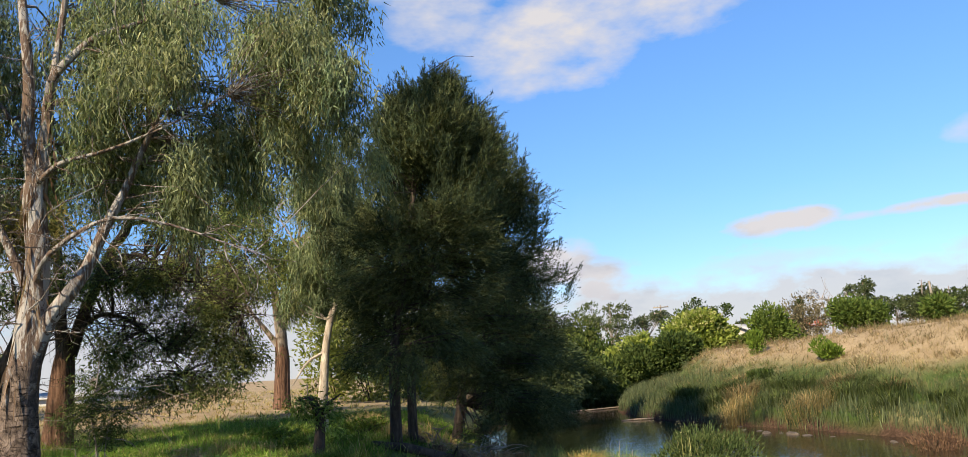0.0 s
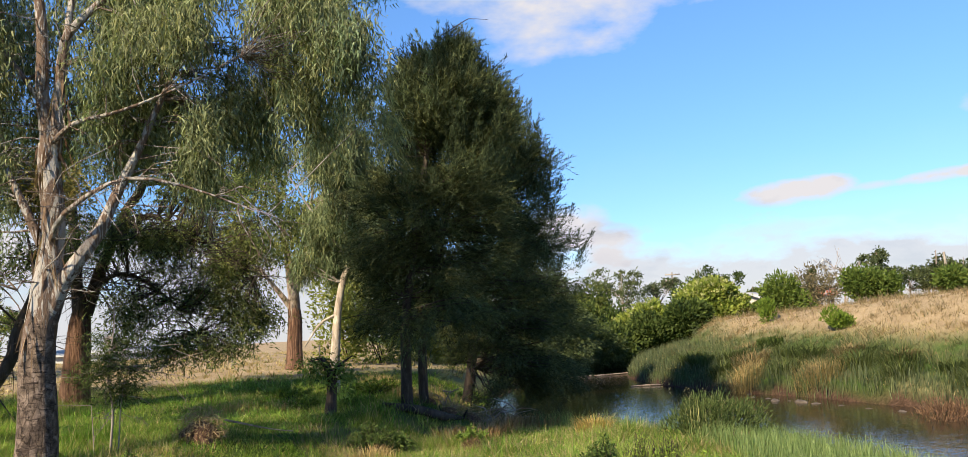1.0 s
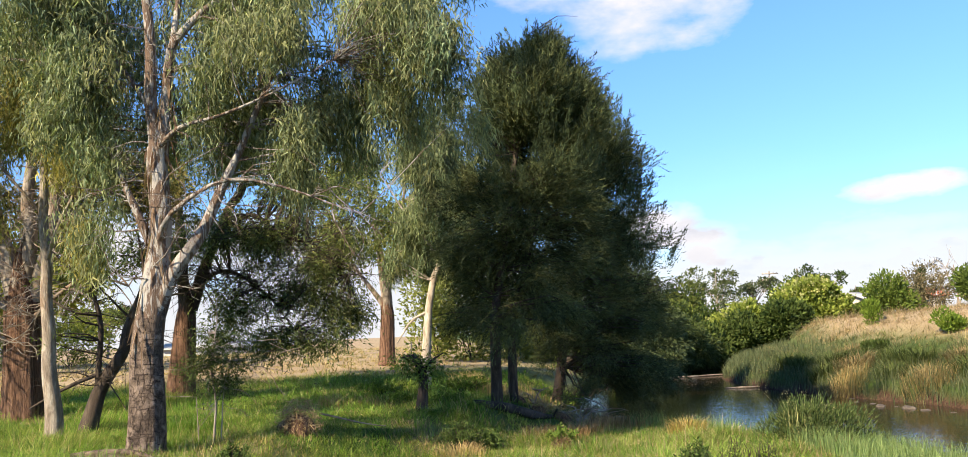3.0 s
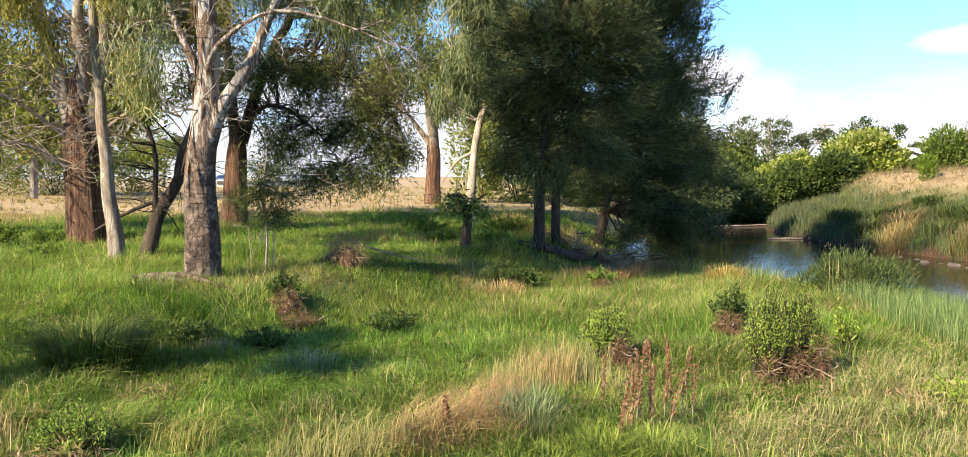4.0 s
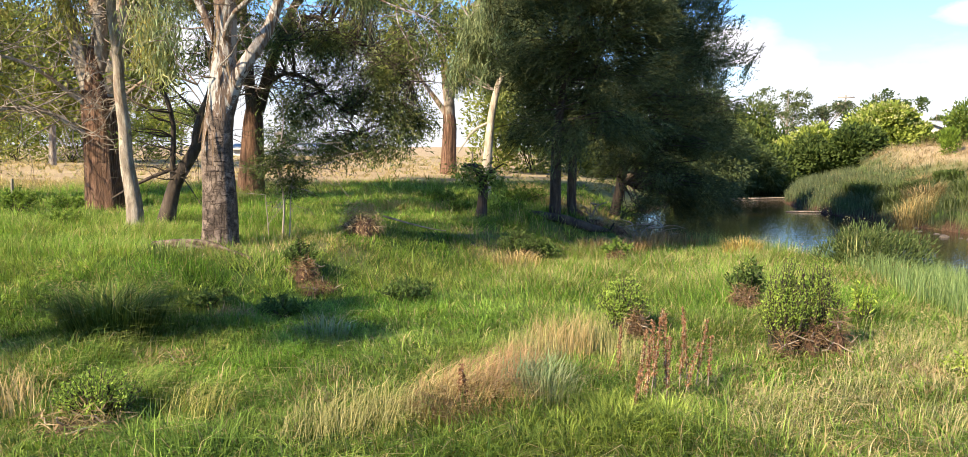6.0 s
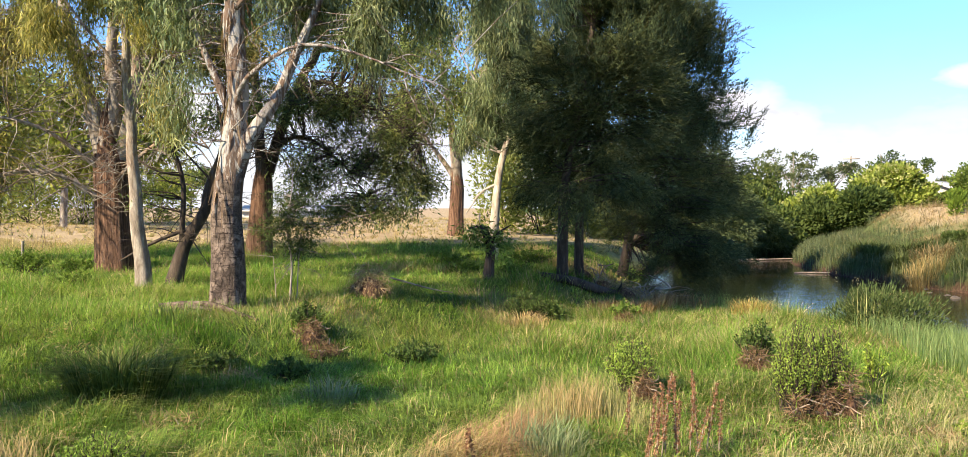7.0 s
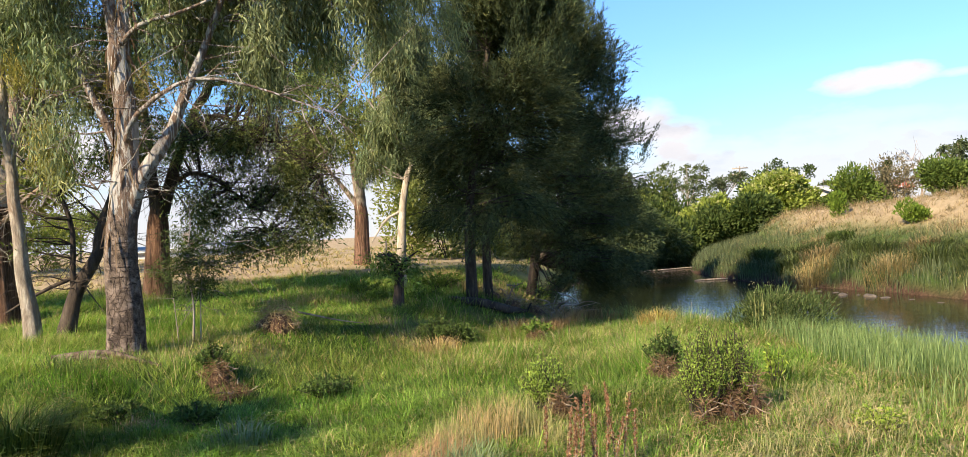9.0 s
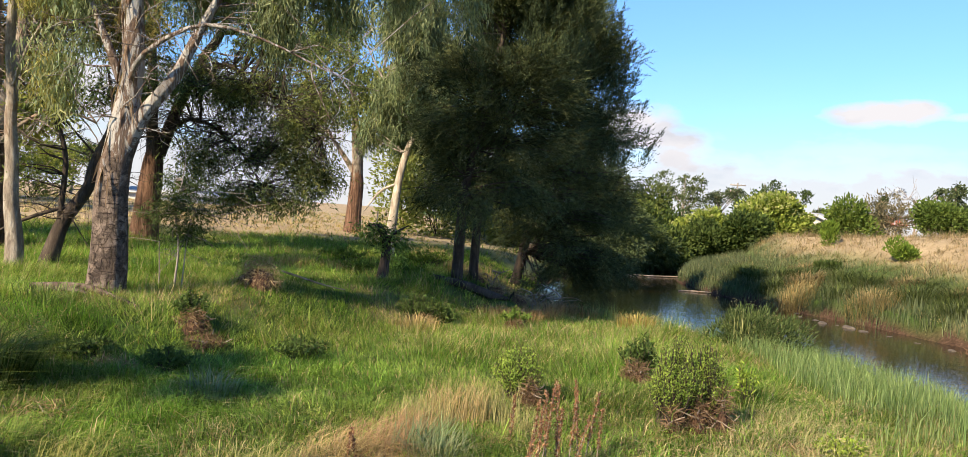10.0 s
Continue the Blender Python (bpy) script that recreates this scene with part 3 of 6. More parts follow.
def tree(name, label, category, limbs, crown, bark, leaf_mat, leafset, seed, group="", butt=None, twigs=True, sides=10, dead=(), trunk_rough=0.03, bare=None, clear=None):
    """A tree: butt and trunk with limbs, boughs, and a crown of single leaves.
    limbs: lists of (x, y, z, radius); the first is the trunk."""
    r = np.random.default_rng(seed)
    base = limbs[0][0]
    e = thing(name, base[:3], label, category, group)
    tubes, nodes, rads = [], [], []
    for i, l in enumerate(limbs):
        a = np.array(l, float)
        n = max(6, int(np.linalg.norm(np.diff(a[:, :3], axis=0), axis=1).sum() / (0.14 if i == 0 else 0.3)))
        tubes.append(tube(a[:, :3], a[:, 3], sides if a[0, 3] > 0.08 else 6, n, trunk_rough if a[0, 3] > 0.08 else 0.02, r=r, flare=0.22 if i == 0 and not butt else 0, bend=0.011))
        c, q = smooth_path(a[:, :3], a[:, 3], 3 * len(a))
        k = q < (0.2 if len(limbs) > 1 else 9)
        nodes.append(c[k]), rads.append(q[k])
    nodes, rads = np.concatenate(nodes), np.concatenate(rads)
    if butt:
        a = np.array(butt[0], float)
        v, f = tube(a[:, :3], a[:, 3], 40, 60, 0.03, 11, r, 0.2)
        part("trunk_base", v, f, butt[1], e, butt[2], smooth=True)
    v, f, _ = join(tubes)
    part("trunk", v, f, bark, e, smooth=True)
    tubes = []
    K = scatter_in(crown, r, leafset.get("shell", 0.5))
    if clear:
        K = K[~((np.abs(K[:, 0] - clear[0]) < clear[1]) & (K[:, 1] < clear[2]) & (K[:, 2] < clear[3]))]
    if twigs:
        tubes += attach(K[:: leafset.get("skip", 1)], nodes, rads, r)
    if bare:
        tubes += bramble(nodes, r, *bare)
    for a, b, r0 in dead:
        tubes.append(twig(a, b, r0, 0.004, 0.03, 5, 8, 0.07, r))
    if tubes:
        v, f, _ = join(tubes)
        stuff(part("twig_growth", v, f, bark, e, smooth=True))
    v, f, c = strand_leaves(K, r, leafset["strands"], leafset["per"], leafset["size"], leafset["step"], leafset["fall"], leafset["L"], leafset["W"], leafset["ca"], leafset["cb"], leafset.get("loose", 0.6), leafset.get("rise", 0), leafset.get("fine", False))
    part("crown", v, f, leaf_mat, e, leafset.get("label", ""), c)
    return e


GUM_LEAF = dict(strands=11, per=10, size=0.16, step=0.065, fall=0.8, loose=0.4, L=0.15, W=0.027, fine=True, ca=(0.12, 0.142, 0.076), cb=(0.28, 0.3, 0.165), label="grey-green narrow hanging leaves", skip=3)
Y = 13.8
gum_ = tree("gum_tree", "tall grey gum tree with peeling bark on rough brown butt", "tree", [
    [(-4.67, Y, -0.15, 0.264), (-4.65, Y, 0.8, 0.252), (-4.63, Y, 1.7, 0.24), (-4.54, Y, 2.6, 0.212), (-4.47, Y, 3.62, 0.172), (-4.5, Y, 4.6, 0.168), (-4.51, Y, 5.0, 0.16)],
    [(-4.54, Y, 4.8, 0.12), (-4.62, Y, 5.7, 0.1), (-4.66, Y, 7.0, 0.084), (-4.8, Y, 8.1, 0.068), (-5.0, Y + 0.2, 10, 0.05), (-4.6, Y + 1.0, 14.8, 0.012)],
    [(-4.45, Y, 4.8, 0.112), (-4.38, Y, 5.8, 0.092), (-4.31, Y, 6.7, 0.08), (-4.09, Y, 7.05, 0.064), (-3.58, Y, 7.55, 0.048), (-2.96, Y, 7.75, 0.036), (-1.8, Y + 0.2, 8.3, 0.012)],
    [(-4.31, Y, 6.6, 0.056), (-4.1, Y + 0.1, 8.5, 0.048), (-3.7, Y + 0.2, 10.8, 0.012)],
    [(-4.6, Y, 1.7, 0.112), (-4.45, Y - 0.03, 2.3, 0.142), (-4.24, Y - 0.06, 2.83, 0.118), (-3.97, Y - 0.08, 3.25, 0.102), (-3.76, Y - 0.05, 3.6, 0.093), (-3.44, Y, 4.35, 0.078), (-3.1, Y + 0.2, 5.2, 0.058), (-2.6, Y + 0.4, 6.7, 0.036), (-2.2, Y + 0.5, 8.4, 0.01)],
    [(-4.42, Y - 0.15, 3.45, 0.054), (-4.2, Y - 0.4, 3.8, 0.046), (-3.6, Y - 0.5, 4.2, 0.038), (-3.05, Y - 0.55, 4.33, 0.03), (-2.24, Y - 0.6, 4.14, 0.02), (-1.6, Y - 0.7, 3.87, 0.012), (-1.1, Y - 0.7, 3.7, 0.005)],
    [(-4.43, Y - 0.15, 5.0, 0.044), (-4.07, Y - 0.3, 5.28, 0.036), (-3.36, Y - 0.4, 5.43, 0.028), (-2.64, Y - 0.5, 5.7, 0.02), (-1.5, Y - 0.5, 6.3, 0.006)],
    [(-4.6, Y - 0.05, 3.4, 0.08), (-4.93, Y - 0.1, 4.2, 0.06), (-5.24, Y + 0.1, 4.77, 0.042), (-5.7, Y + 0.5, 5.6, 0.026), (-6.1, Y + 0.9, 6.6, 0.01)],
    [(-4.62, Y + 0.1, 5.6, 0.048), (-5.3, Y + 0.3, 6.6, 0.036), (-6.4, Y + 0.6, 7.8, 0.024), (-7.3, Y + 0.8, 9.0, 0.008)],
], [
    # lobe at z 14.4 lies out of view, added to shade oaks and far bank
    (-1.7, Y + 0.4, 7.2, 2.4, 2.0, 1.5, 260), (-3.6, Y + 1.6, 8.4, 2.6, 1.8, 1.8, 220), (-5.0, Y + 0.8, 10.8, 3.6, 2.6, 2.3, 110), (-3.6, Y + 1.4, 14.4, 3.4, 3.0, 2.4, 90),
    (-6.6, Y + 1.2, 7.7, 1.9, 1.6, 1.8, 190), (-2.3, Y + 0.6, 5.6, 1.4, 1.2, 0.8, 75), (-0.3, Y + 0.3, 6.6, 1.3, 1.3, 1.2, 110), (-0.1, Y + 0.5, 8.5, 1.2, 1.2, 1.0, 90),
    (-3.4, Y + 1.6, 6.2, 1.3, 1.2, 0.8, 80), (-5.6, Y + 1.4, 6.0, 0.9, 0.8, 0.7, 36), (-5.3, Y - 0.2, 6.6, 0.7, 0.5, 0.9, 26), (-3.5, Y - 0.2, 6.1, 0.7, 0.5, 0.7, 22), (-5.6, Y + 0.3, 3.9, 0.6, 0.5, 0.5, 12), (-5.7, Y - 0.1, 5.7, 0.8, 0.5, 0.9, 44), (-6.3, Y - 0.2, 7.4, 1.0, 0.6, 0.9, 50),
], BARK_MIXED, LEAF, GUM_LEAF, 11, "gum trees on the bank", sides=32, bare=(90, 1.0, 2.4, 7.5, 0.014), clear=(-4.45, 0.5, Y + 0.3, 8.0),
    dead=[((-4.5, Y - 0.2, 3.0), (-3.6, Y - 1.0, 3.4), 0.015), ((-3.9, Y - 0.3, 4.1), (-3.2, Y - 0.9, 3.4), 0.012), ((-4.4, Y - 0.2, 4.2), (-3.3, Y - 0.7, 4.9), 0.014),
          ((-3.5, Y, 3.9), (-2.6, Y - 0.4, 3.9), 0.014), ((-4.6, Y - 0.2, 2.8), (-5.5, Y - 0.7, 3.3), 0.014), ((-4.5, Y, 4.4), (-5.7, Y - 0.5, 4.3), 0.014)])

# loose ribbons of bark hanging on the gum
r_ = np.random.default_rng(31)
z_ = r_.uniform(1.9, 6.4, 46)
x_ = np.interp(z_, [1.7, 2.6, 3.62, 4.6, 5.7, 7.0], [-4.63, -4.54, -4.47, -4.5, -4.6, -4.66]) + r_.choice([0.0, 0.24], 46) * sm(4.9, 5.6, z_)
q_ = np.interp(z_, [1.7, 2.6, 3.6, 4.8, 7.0], [0.24, 0.212, 0.172, 0.165, 0.085]) * 1.05
a_ = r_.uniform(3.5, 6.0, 46)
P_ = np.stack([x_ + np.cos(a_) * q_, 13.8 + np.sin(a_) * q_, z_], 1)
D_ = np.stack([np.cos(a_) * 0.15, np.sin(a_) * 0.15, -np.ones(46)], 1) + r_.normal(0, 0.12, (46, 3))
v, f, c = leaves(P_, D_, r_.uniform(0.2, 0.8, 46), r_.uniform(0.025, 0.06, 46), palette(46, (0.09, 0.05, 0.033), (0.3, 0.21, 0.15), r_), r_)
stuff(part("bark_ribbon", v, f, GRASS, gum_, "peeling brown bark ribbons", c))

Y = 16.9
tree("gum_tree", "slim pale gum tree with smooth cream bark", "tree", [
    [(-7.45, Y, -0.1, 0.156), (-7.53, Y, 1.12, 0.133), (-7.65, Y, 2.62, 0.113), (-7.73, Y, 4.0, 0.098), (-7.78, Y, 5.3, 0.078), (-7.9, Y, 7.5, 0.06), (-8.0, Y, 10, 0.045), (-7.9, Y + 0.3, 13.4, 0.012)],
    [(-7.7, Y, 3.4, 0.039), (-7.2, Y - 0.4, 4.4, 0.031), (-6.6, Y - 0.6, 5.4, 0.016), (-6.2, Y - 0.6, 6.4, 0.006)],
    [(-7.75, Y, 4.4, 0.039), (-8.5, Y - 0.3, 5.4, 0.031), (-9.3, Y - 0.5, 6.6, 0.008)],
# lobe at z 12 is above the view, put there to shade the oaks
], [(-8.0, Y + 0.8, 8.0, 2.3, 1.8, 2.0, 240), (-7.9, Y + 0.6, 12.0, 2.8, 2.4, 2.2, 130), (-8.9, Y - 0.4, 5.4, 1.2, 1.0, 0.8, 26), (-6.7, Y - 0.2, 5.6, 0.7, 0.8, 0.9, 30), (-9.6, Y, 6.8, 1.6, 1.4, 1.2, 100), (-6.7, Y - 0.5, 3.9, 0.35, 0.4, 0.7, 16)],
    BARK_PALE, LEAF, dict(GUM_LEAF, ca=(0.17, 0.165, 0.055), cb=(0.35, 0.31, 0.11), label="yellow-green narrow hanging leaves"), 12, "gum trees on the bank", sides=14)

Y = 22.0
tree("stringybark_tree", "massive old tree with shaggy reddish fibrous trunk", "tree", [
    [(-10.52, Y, 2.3, 0.36), (-10.55, Y, 2.9, 0.36), (-10.6, Y, 3.6, 0.3)],
    [(-10.7, Y, 2.9, 0.25), (-11.03, Y, 4.3, 0.2), (-11.45, Y, 5.8, 0.16), (-12.0, Y, 8.0, 0.1), (-12.4, Y, 11, 0.02)],
    [(-10.5, Y, 3.1, 0.22), (-10.42, Y, 4.8, 0.17), (-10.5, Y, 6.0, 0.15), (-9.8, Y, 10.0, 0.1), (-7.2, Y + 0.4, 15.8, 0.02)],
    [(-10.3, Y, 3.0, 0.2), (-9.85, Y, 5.1, 0.14), (-9.78, Y, 6.6, 0.11), (-9.3, Y, 9.5, 0.02)],
    [(-10.8, Y - 0.3, 2.0, 0.08), (-11.7, Y - 0.8, 2.6, 0.06), (-12.9, Y - 1.2, 2.5, 0.045), (-14.3, Y - 1.5, 1.7, 0.012)],
    [(-10.8, Y - 0.3, 2.8, 0.07), (-12.0, Y - 1, 3.8, 0.05), (-13.6, Y - 1.6, 4.0, 0.035), (-15.2, Y - 2, 3.4, 0.01)],
    [(-10.1, Y - 0.3, 2.6, 0.06), (-9.2, Y - 0.8, 3.2, 0.05), (-8.3, Y - 1.2, 3.5, 0.03), (-7.4, Y - 1.4, 3.2, 0.01)],
# unseen high lobe at z 16.4, added so shade reaches the far bank
], [(-13.0, Y + 0.8, 9.4, 2.8, 2.4, 2.2, 130), (-6.5, Y + 0.6, 16.4, 3.4, 2.8, 1.8, 80), (-10.6, Y + 1.6, 8.6, 1.8, 1.2, 1.4, 50), (-13.8, Y - 0.6, 6.0, 2.2, 2.0, 1.4, 90), (-10.6, Y + 1.4, 5.8, 1.8, 1.0, 1.2, 60), (-13.6, Y - 1.4, 3.4, 1.5, 1.0, 0.8, 30), (-8.6, Y + 2.0, 7.0, 1.7, 1.0, 1.4, 80)],
    BARK_GUM, LEAF, dict(strands=7, per=10, size=0.28, step=0.08, fall=0.45, L=0.18, W=0.046, fine=True, ca=(0.12, 0.105, 0.036), cb=(0.28, 0.235, 0.085), loose=0.7, label="dull olive leaves"), 13, "gum trees on the bank",
    butt=([(-10.45, Y, -0.15, 0.493), (-10.46, Y, 0.9, 0.466), (-10.48, Y, 1.8, 0.458), (-10.55, Y, 2.8, 0.422), (-10.6, Y, 3.5, 0.317), (-10.62, Y, 4.1, 0.176), (-10.64, Y, 4.6, 0.0352)], BARK_FIBRE, "shaggy reddish fibrous bark"), sides=24, bare=(210, 2.0, 1.2, 6.5, 0.024, 0.1),
    dead=[((-11.2, Y - 0.5, 2.4), (-13.0, Y - 1.3, 3.3), 0.03), ((-11.5, Y - 0.7, 2.6), (-12.6, Y - 1.4, 1.5), 0.02), ((-10.8, Y - 0.5, 1.9), (-9.8, Y - 1.1, 2.3), 0.02), ((-12.4, Y - 1, 2.6), (-14.2, Y - 1.8, 2.9), 0.02), ((-12.2, Y - 1, 2.6), (-13.4, Y - 1.6, 1.3), 0.018), ((-10.9, Y - 0.4, 3.2), (-12.6, Y - 1.4, 2.2), 0.025)])

Y = 28.6
tree("stringybark_tree", "dark fibrous-barked tree leaning over the bank", "tree", [
    [(-8.55, Y, -0.1, 0.34), (-8.45, Y, 1.4, 0.31), (-8.4, Y, 2.5, 0.29), (-8.25, Y, 3.4, 0.26)],
    [(-8.2, Y, 2.9, 0.22), (-7.6, Y, 4.7, 0.17), (-6.96, Y, 6.26, 0.14), (-6.43, Y, 7.2, 0.15), (-5.8, Y, 10, 0.1), (-6.2, Y, 16.8, 0.02)],
    [(-8.4, Y, 3.0, 0.21), (-8.6, Y, 6, 0.15), (-8.9, Y, 10, 0.04)],
    [(-7.2, Y, 5.6, 0.1), (-6.0, Y - 0.6, 6.0, 0.08), (-4.9, Y - 1.1, 5.2, 0.05), (-3.6, Y - 1.3, 4.7, 0.03), (-2.8, Y - 1.3, 3.8, 0.01)],
    [(-7.9, Y - 0.2, 3.8, 0.09), (-6.8, Y - 0.8, 4.1, 0.06), (-5.6, Y - 1.1, 3.4, 0.04), (-4.5, Y - 1.4, 2.1, 0.01)],
# top lobe at z 17.4, out of view, added to shade the far slope
], [(-6.8, Y, 9.2, 3.8, 2.0, 2.2, 99), (-6.2, Y, 17.4, 3.2, 2.6, 1.7, 49), (-4.7, Y - 0.9, 6.1, 1.9, 1.2, 2.1, 111), (-3.8, Y - 1.2, 3.9, 1.5, 0.9, 1.3, 65), (-3.2, Y - 1.2, 2.4, 1.0, 0.7, 0.7, 21), (-9.4, Y, 7.6, 2.0, 1.6, 2.0, 49), (-6.6, Y - 0.8, 5.6, 1.7, 1.0, 1.5, 80), (-8.6, Y - 1.4, 5.2, 1.4, 1.0, 1.2, 43), (-6.9, Y - 1.0, 3.6, 1.3, 1.0, 0.8, 24), (-5.9, Y - 1.2, 2.9, 1.0, 0.8, 0.6, 21), (-2.6, Y + 1.6, 8.0, 1.6, 1.0, 1.6, 43), (-3.1, Y - 1.3, 4.7, 0.8, 0.8, 1.0, 37), (-3.5, Y - 1.3, 2.9, 1.4, 0.8, 0.5, 24), (-3.8, Y - 1.3, 2.0, 1.5, 0.8, 0.5, 31), (-5.4, Y - 1.3, 2.0, 1.2, 0.7, 0.5, 18)],
    BARK_DARK, LEAF, dict(strands=8, per=10, size=0.26, step=0.075, fall=0.45, L=0.17, W=0.042, fine=True, ca=(0.075, 0.1, 0.04), cb=(0.2, 0.22, 0.08), loose=0.55, label="dense olive green foliage"), 14, "gum trees on the bank",
    butt=([(-8.55, Y, -0.2, 0.392), (-8.47, Y, 1.2, 0.355), (-8.4, Y, 2.2, 0.333), (-8.36, Y, 2.7, 0.296), (-8.3, Y, 3.3, 0.207), (-8.28, Y, 3.8, 0.0444)], BARK_FIBRE, "shaggy reddish bark"), sides=22, bare=(250, 2.1, 1.2, 6.5, 0.024, 0.22),
    dead=[((-7.4, Y, 5.2), (-6.2, Y - 1, 3.0), 0.03), ((-6.8, Y - 0.8, 4.0), (-5.9, Y - 1.4, 1.5), 0.02), ((-5.6, Y - 1.1, 3.2), (-6.4, Y - 1.9, 1.3), 0.018), ((-6.9, Y - 0.6, 6.2), (-5.4, Y - 1.2, 4.4), 0.03), ((-8, Y - 0.3, 3.8), (-6.8, Y - 1.4, 2.0), 0.03), ((-6.2, Y - 1, 3.8), (-4.9, Y - 1.6, 1.4), 0.02), ((-5.6, Y - 1, 3.3), (-4.2, Y - 1.6, 1.6), 0.02)])

Y = 38.6
tree("gum_tree", "gum tree with pale limbs and peeling rusty trunk", "tree", [
    [(-2.18, Y, 1.8, 0.28), (-2.13, Y, 2.8, 0.27), (-2.2, Y, 4.3, 0.23)],
    [(-2.2, Y, 3.9, 0.24), (-2.4, Y, 5.6, 0.17), (-2.65, Y, 7.3, 0.12), (-3.1, Y, 10.5, 0.03)],
    [(-2.1, Y, 3.9, 0.2), (-1.8, Y, 5.0, 0.13), (-1.5, Y, 6.6, 0.1), (-1.0, Y, 10, 0.03)],
    [(-2.3, Y, 3.2, 0.14), (-3.0, Y, 4.2, 0.1), (-3.8, Y, 5.4, 0.05), (-4.4, Y, 7, 0.02)],
], [(-2.2, Y + 1, 10.0, 3.8, 3.0, 2.8, 170), (-4.2, Y, 6.4, 1.7, 1.6, 1.7, 90), (-0.4, Y - 0.5, 5.8, 1.3, 1.2, 1.6, 90), (1.4, Y, 8.4, 2.0, 1.8, 2.4, 130), (-2.2, Y - 0.8, 7.2, 1.2, 0.8, 1.2, 50)],
    BARK_PALE, LEAF, dict(strands=7, per=9, size=0.5, step=0.1, fall=0.6, L=0.24, W=0.06, ca=(0.12, 0.14, 0.04), cb=(0.24, 0.25, 0.08), label="sunlit yellow-green leaves"), 15, "gum trees on the bank",
    butt=([(-2.19, Y, 0.2, 0.35), (-2.16, Y, 1.4, 0.315), (-2.12, Y, 2.6, 0.294), (-2.17, Y, 3.3, 0.252), (-2.2, Y, 4.0, 0.168), (-2.2, Y, 4.6, 0.035)], BARK_FIBRE, "rusty shredding bark"), sides=14)

Y = 27.0
tree("gum_tree", "slender white-stemmed gum with drooping grey-green crown", "tree", [
    [(-0.32, Y, 0.0, 0.15), (-0.19, Y, 2.2, 0.125), (0.01, Y, 3.4, 0.11), (0.3, Y, 4.3, 0.1), (0.57, Y, 6.0, 0.07), (0.6, Y, 9, 0.02)],
    [(-0.15, Y, 2.5, 0.05), (-0.7, Y - 0.1, 2.2, 0.045), (-1.2, Y - 0.2, 1.5, 0.02)],
    [(0.3, Y, 4.2, 0.05), (-0.6, Y - 0.2, 5.4, 0.04), (-1.6, Y - 0.4, 7.0, 0.01)],
], [(0.0, Y - 0.2, 7.2, 1.1, 1.0, 2.2, 280), (1.0, Y - 0.4, 6.4, 0.8, 0.9, 1.6, 110), (0.5, Y + 0.2, 8.8, 1.6, 1.5, 1.5, 110), (-0.9, Y, 5.2, 0.7, 0.7, 1.2, 70), (0.7, Y - 0.3, 4.6, 0.6, 0.6, 1.0, 60), (0.0, Y + 0.3, 4.6, 0.5, 0.5, 0.7, 26)],
    BARK_WHITE, LEAF, dict(GUM_LEAF, L=0.19, W=0.032, strands=13, ca=(0.1, 0.13, 0.07), cb=(0.25, 0.28, 0.16), fall=0.82), 16, "gum trees on the bank")

Y = 25.0
tree("gum_tree", "gum tree with low sunlit yellow-green boughs", "tree", [
    [(-18.0, Y, -0.1, 0.3), (-17.9, Y, 1.6, 0.26), (-17.8, Y, 3.4, 0.22), (-17.9, Y, 6.0, 0.12), (-18.0, Y, 10.0, 0.02)],
    [(-17.9, Y, 1.9, 0.12), (-16.8, Y - 0.3, 3.0, 0.09), (-15.4, Y - 0.5, 3.9, 0.05), (-14.2, Y - 0.6, 4.4, 0.015)],
    [(-17.8, Y, 3.0, 0.1), (-16.6, Y + 0.3, 4.6, 0.07), (-15.2, Y + 0.4, 6.4, 0.02)],
], [(-16.6, Y, 6.6, 2.4, 2.2, 2.2, 120), (-15.6, Y - 0.3, 3.6, 1.8, 1.6, 1.1, 80), (-18.4, Y, 9.0, 2.4, 2.2, 2.0, 70), (-17.0, Y - 0.4, 2.4, 1.6, 1.4, 0.6, 40)],
    BARK_PALE, LEAF, dict(strands=7, per=9, size=0.45, step=0.09, fall=0.5, L=0.2, W=0.05, ca=(0.17, 0.16, 0.045), cb=(0.36, 0.31, 0.09), loose=0.8, label="yellow-green sunlit leaves"), 26, "gum trees on the bank", sides=12)

# stand-in tree out of view, added to throw shade on the bank slope
Y = 3.2
tree("gum_tree", "unseen gum tree added to shade the bank slope", "tree", [
    [(-11.5, Y, -0.2, 0.3), (-11.3, Y, 2.4, 0.25), (-11.1, Y, 5.0, 0.19), (-10.9, Y, 7.6, 0.1), (-10.7, Y, 10.0, 0.02)],
    [(-11.2, Y, 3.6, 0.12), (-10.3, Y + 0.8, 5.4, 0.08), (-9.5, Y + 1.4, 7.4, 0.02)],
    [(-11.1, Y, 4.4, 0.12), (-12.1, Y - 0.8, 6.2, 0.08), (-12.7, Y - 1.4, 8.0, 0.02)],
], [(-10.9, Y, 7.2, 2.4, 1.7, 1.3, 60)],
    BARK_PALE, LEAF, dict(GUM_LEAF, L=0.22, W=0.05), 27, "gum trees on the bank", sides=12)

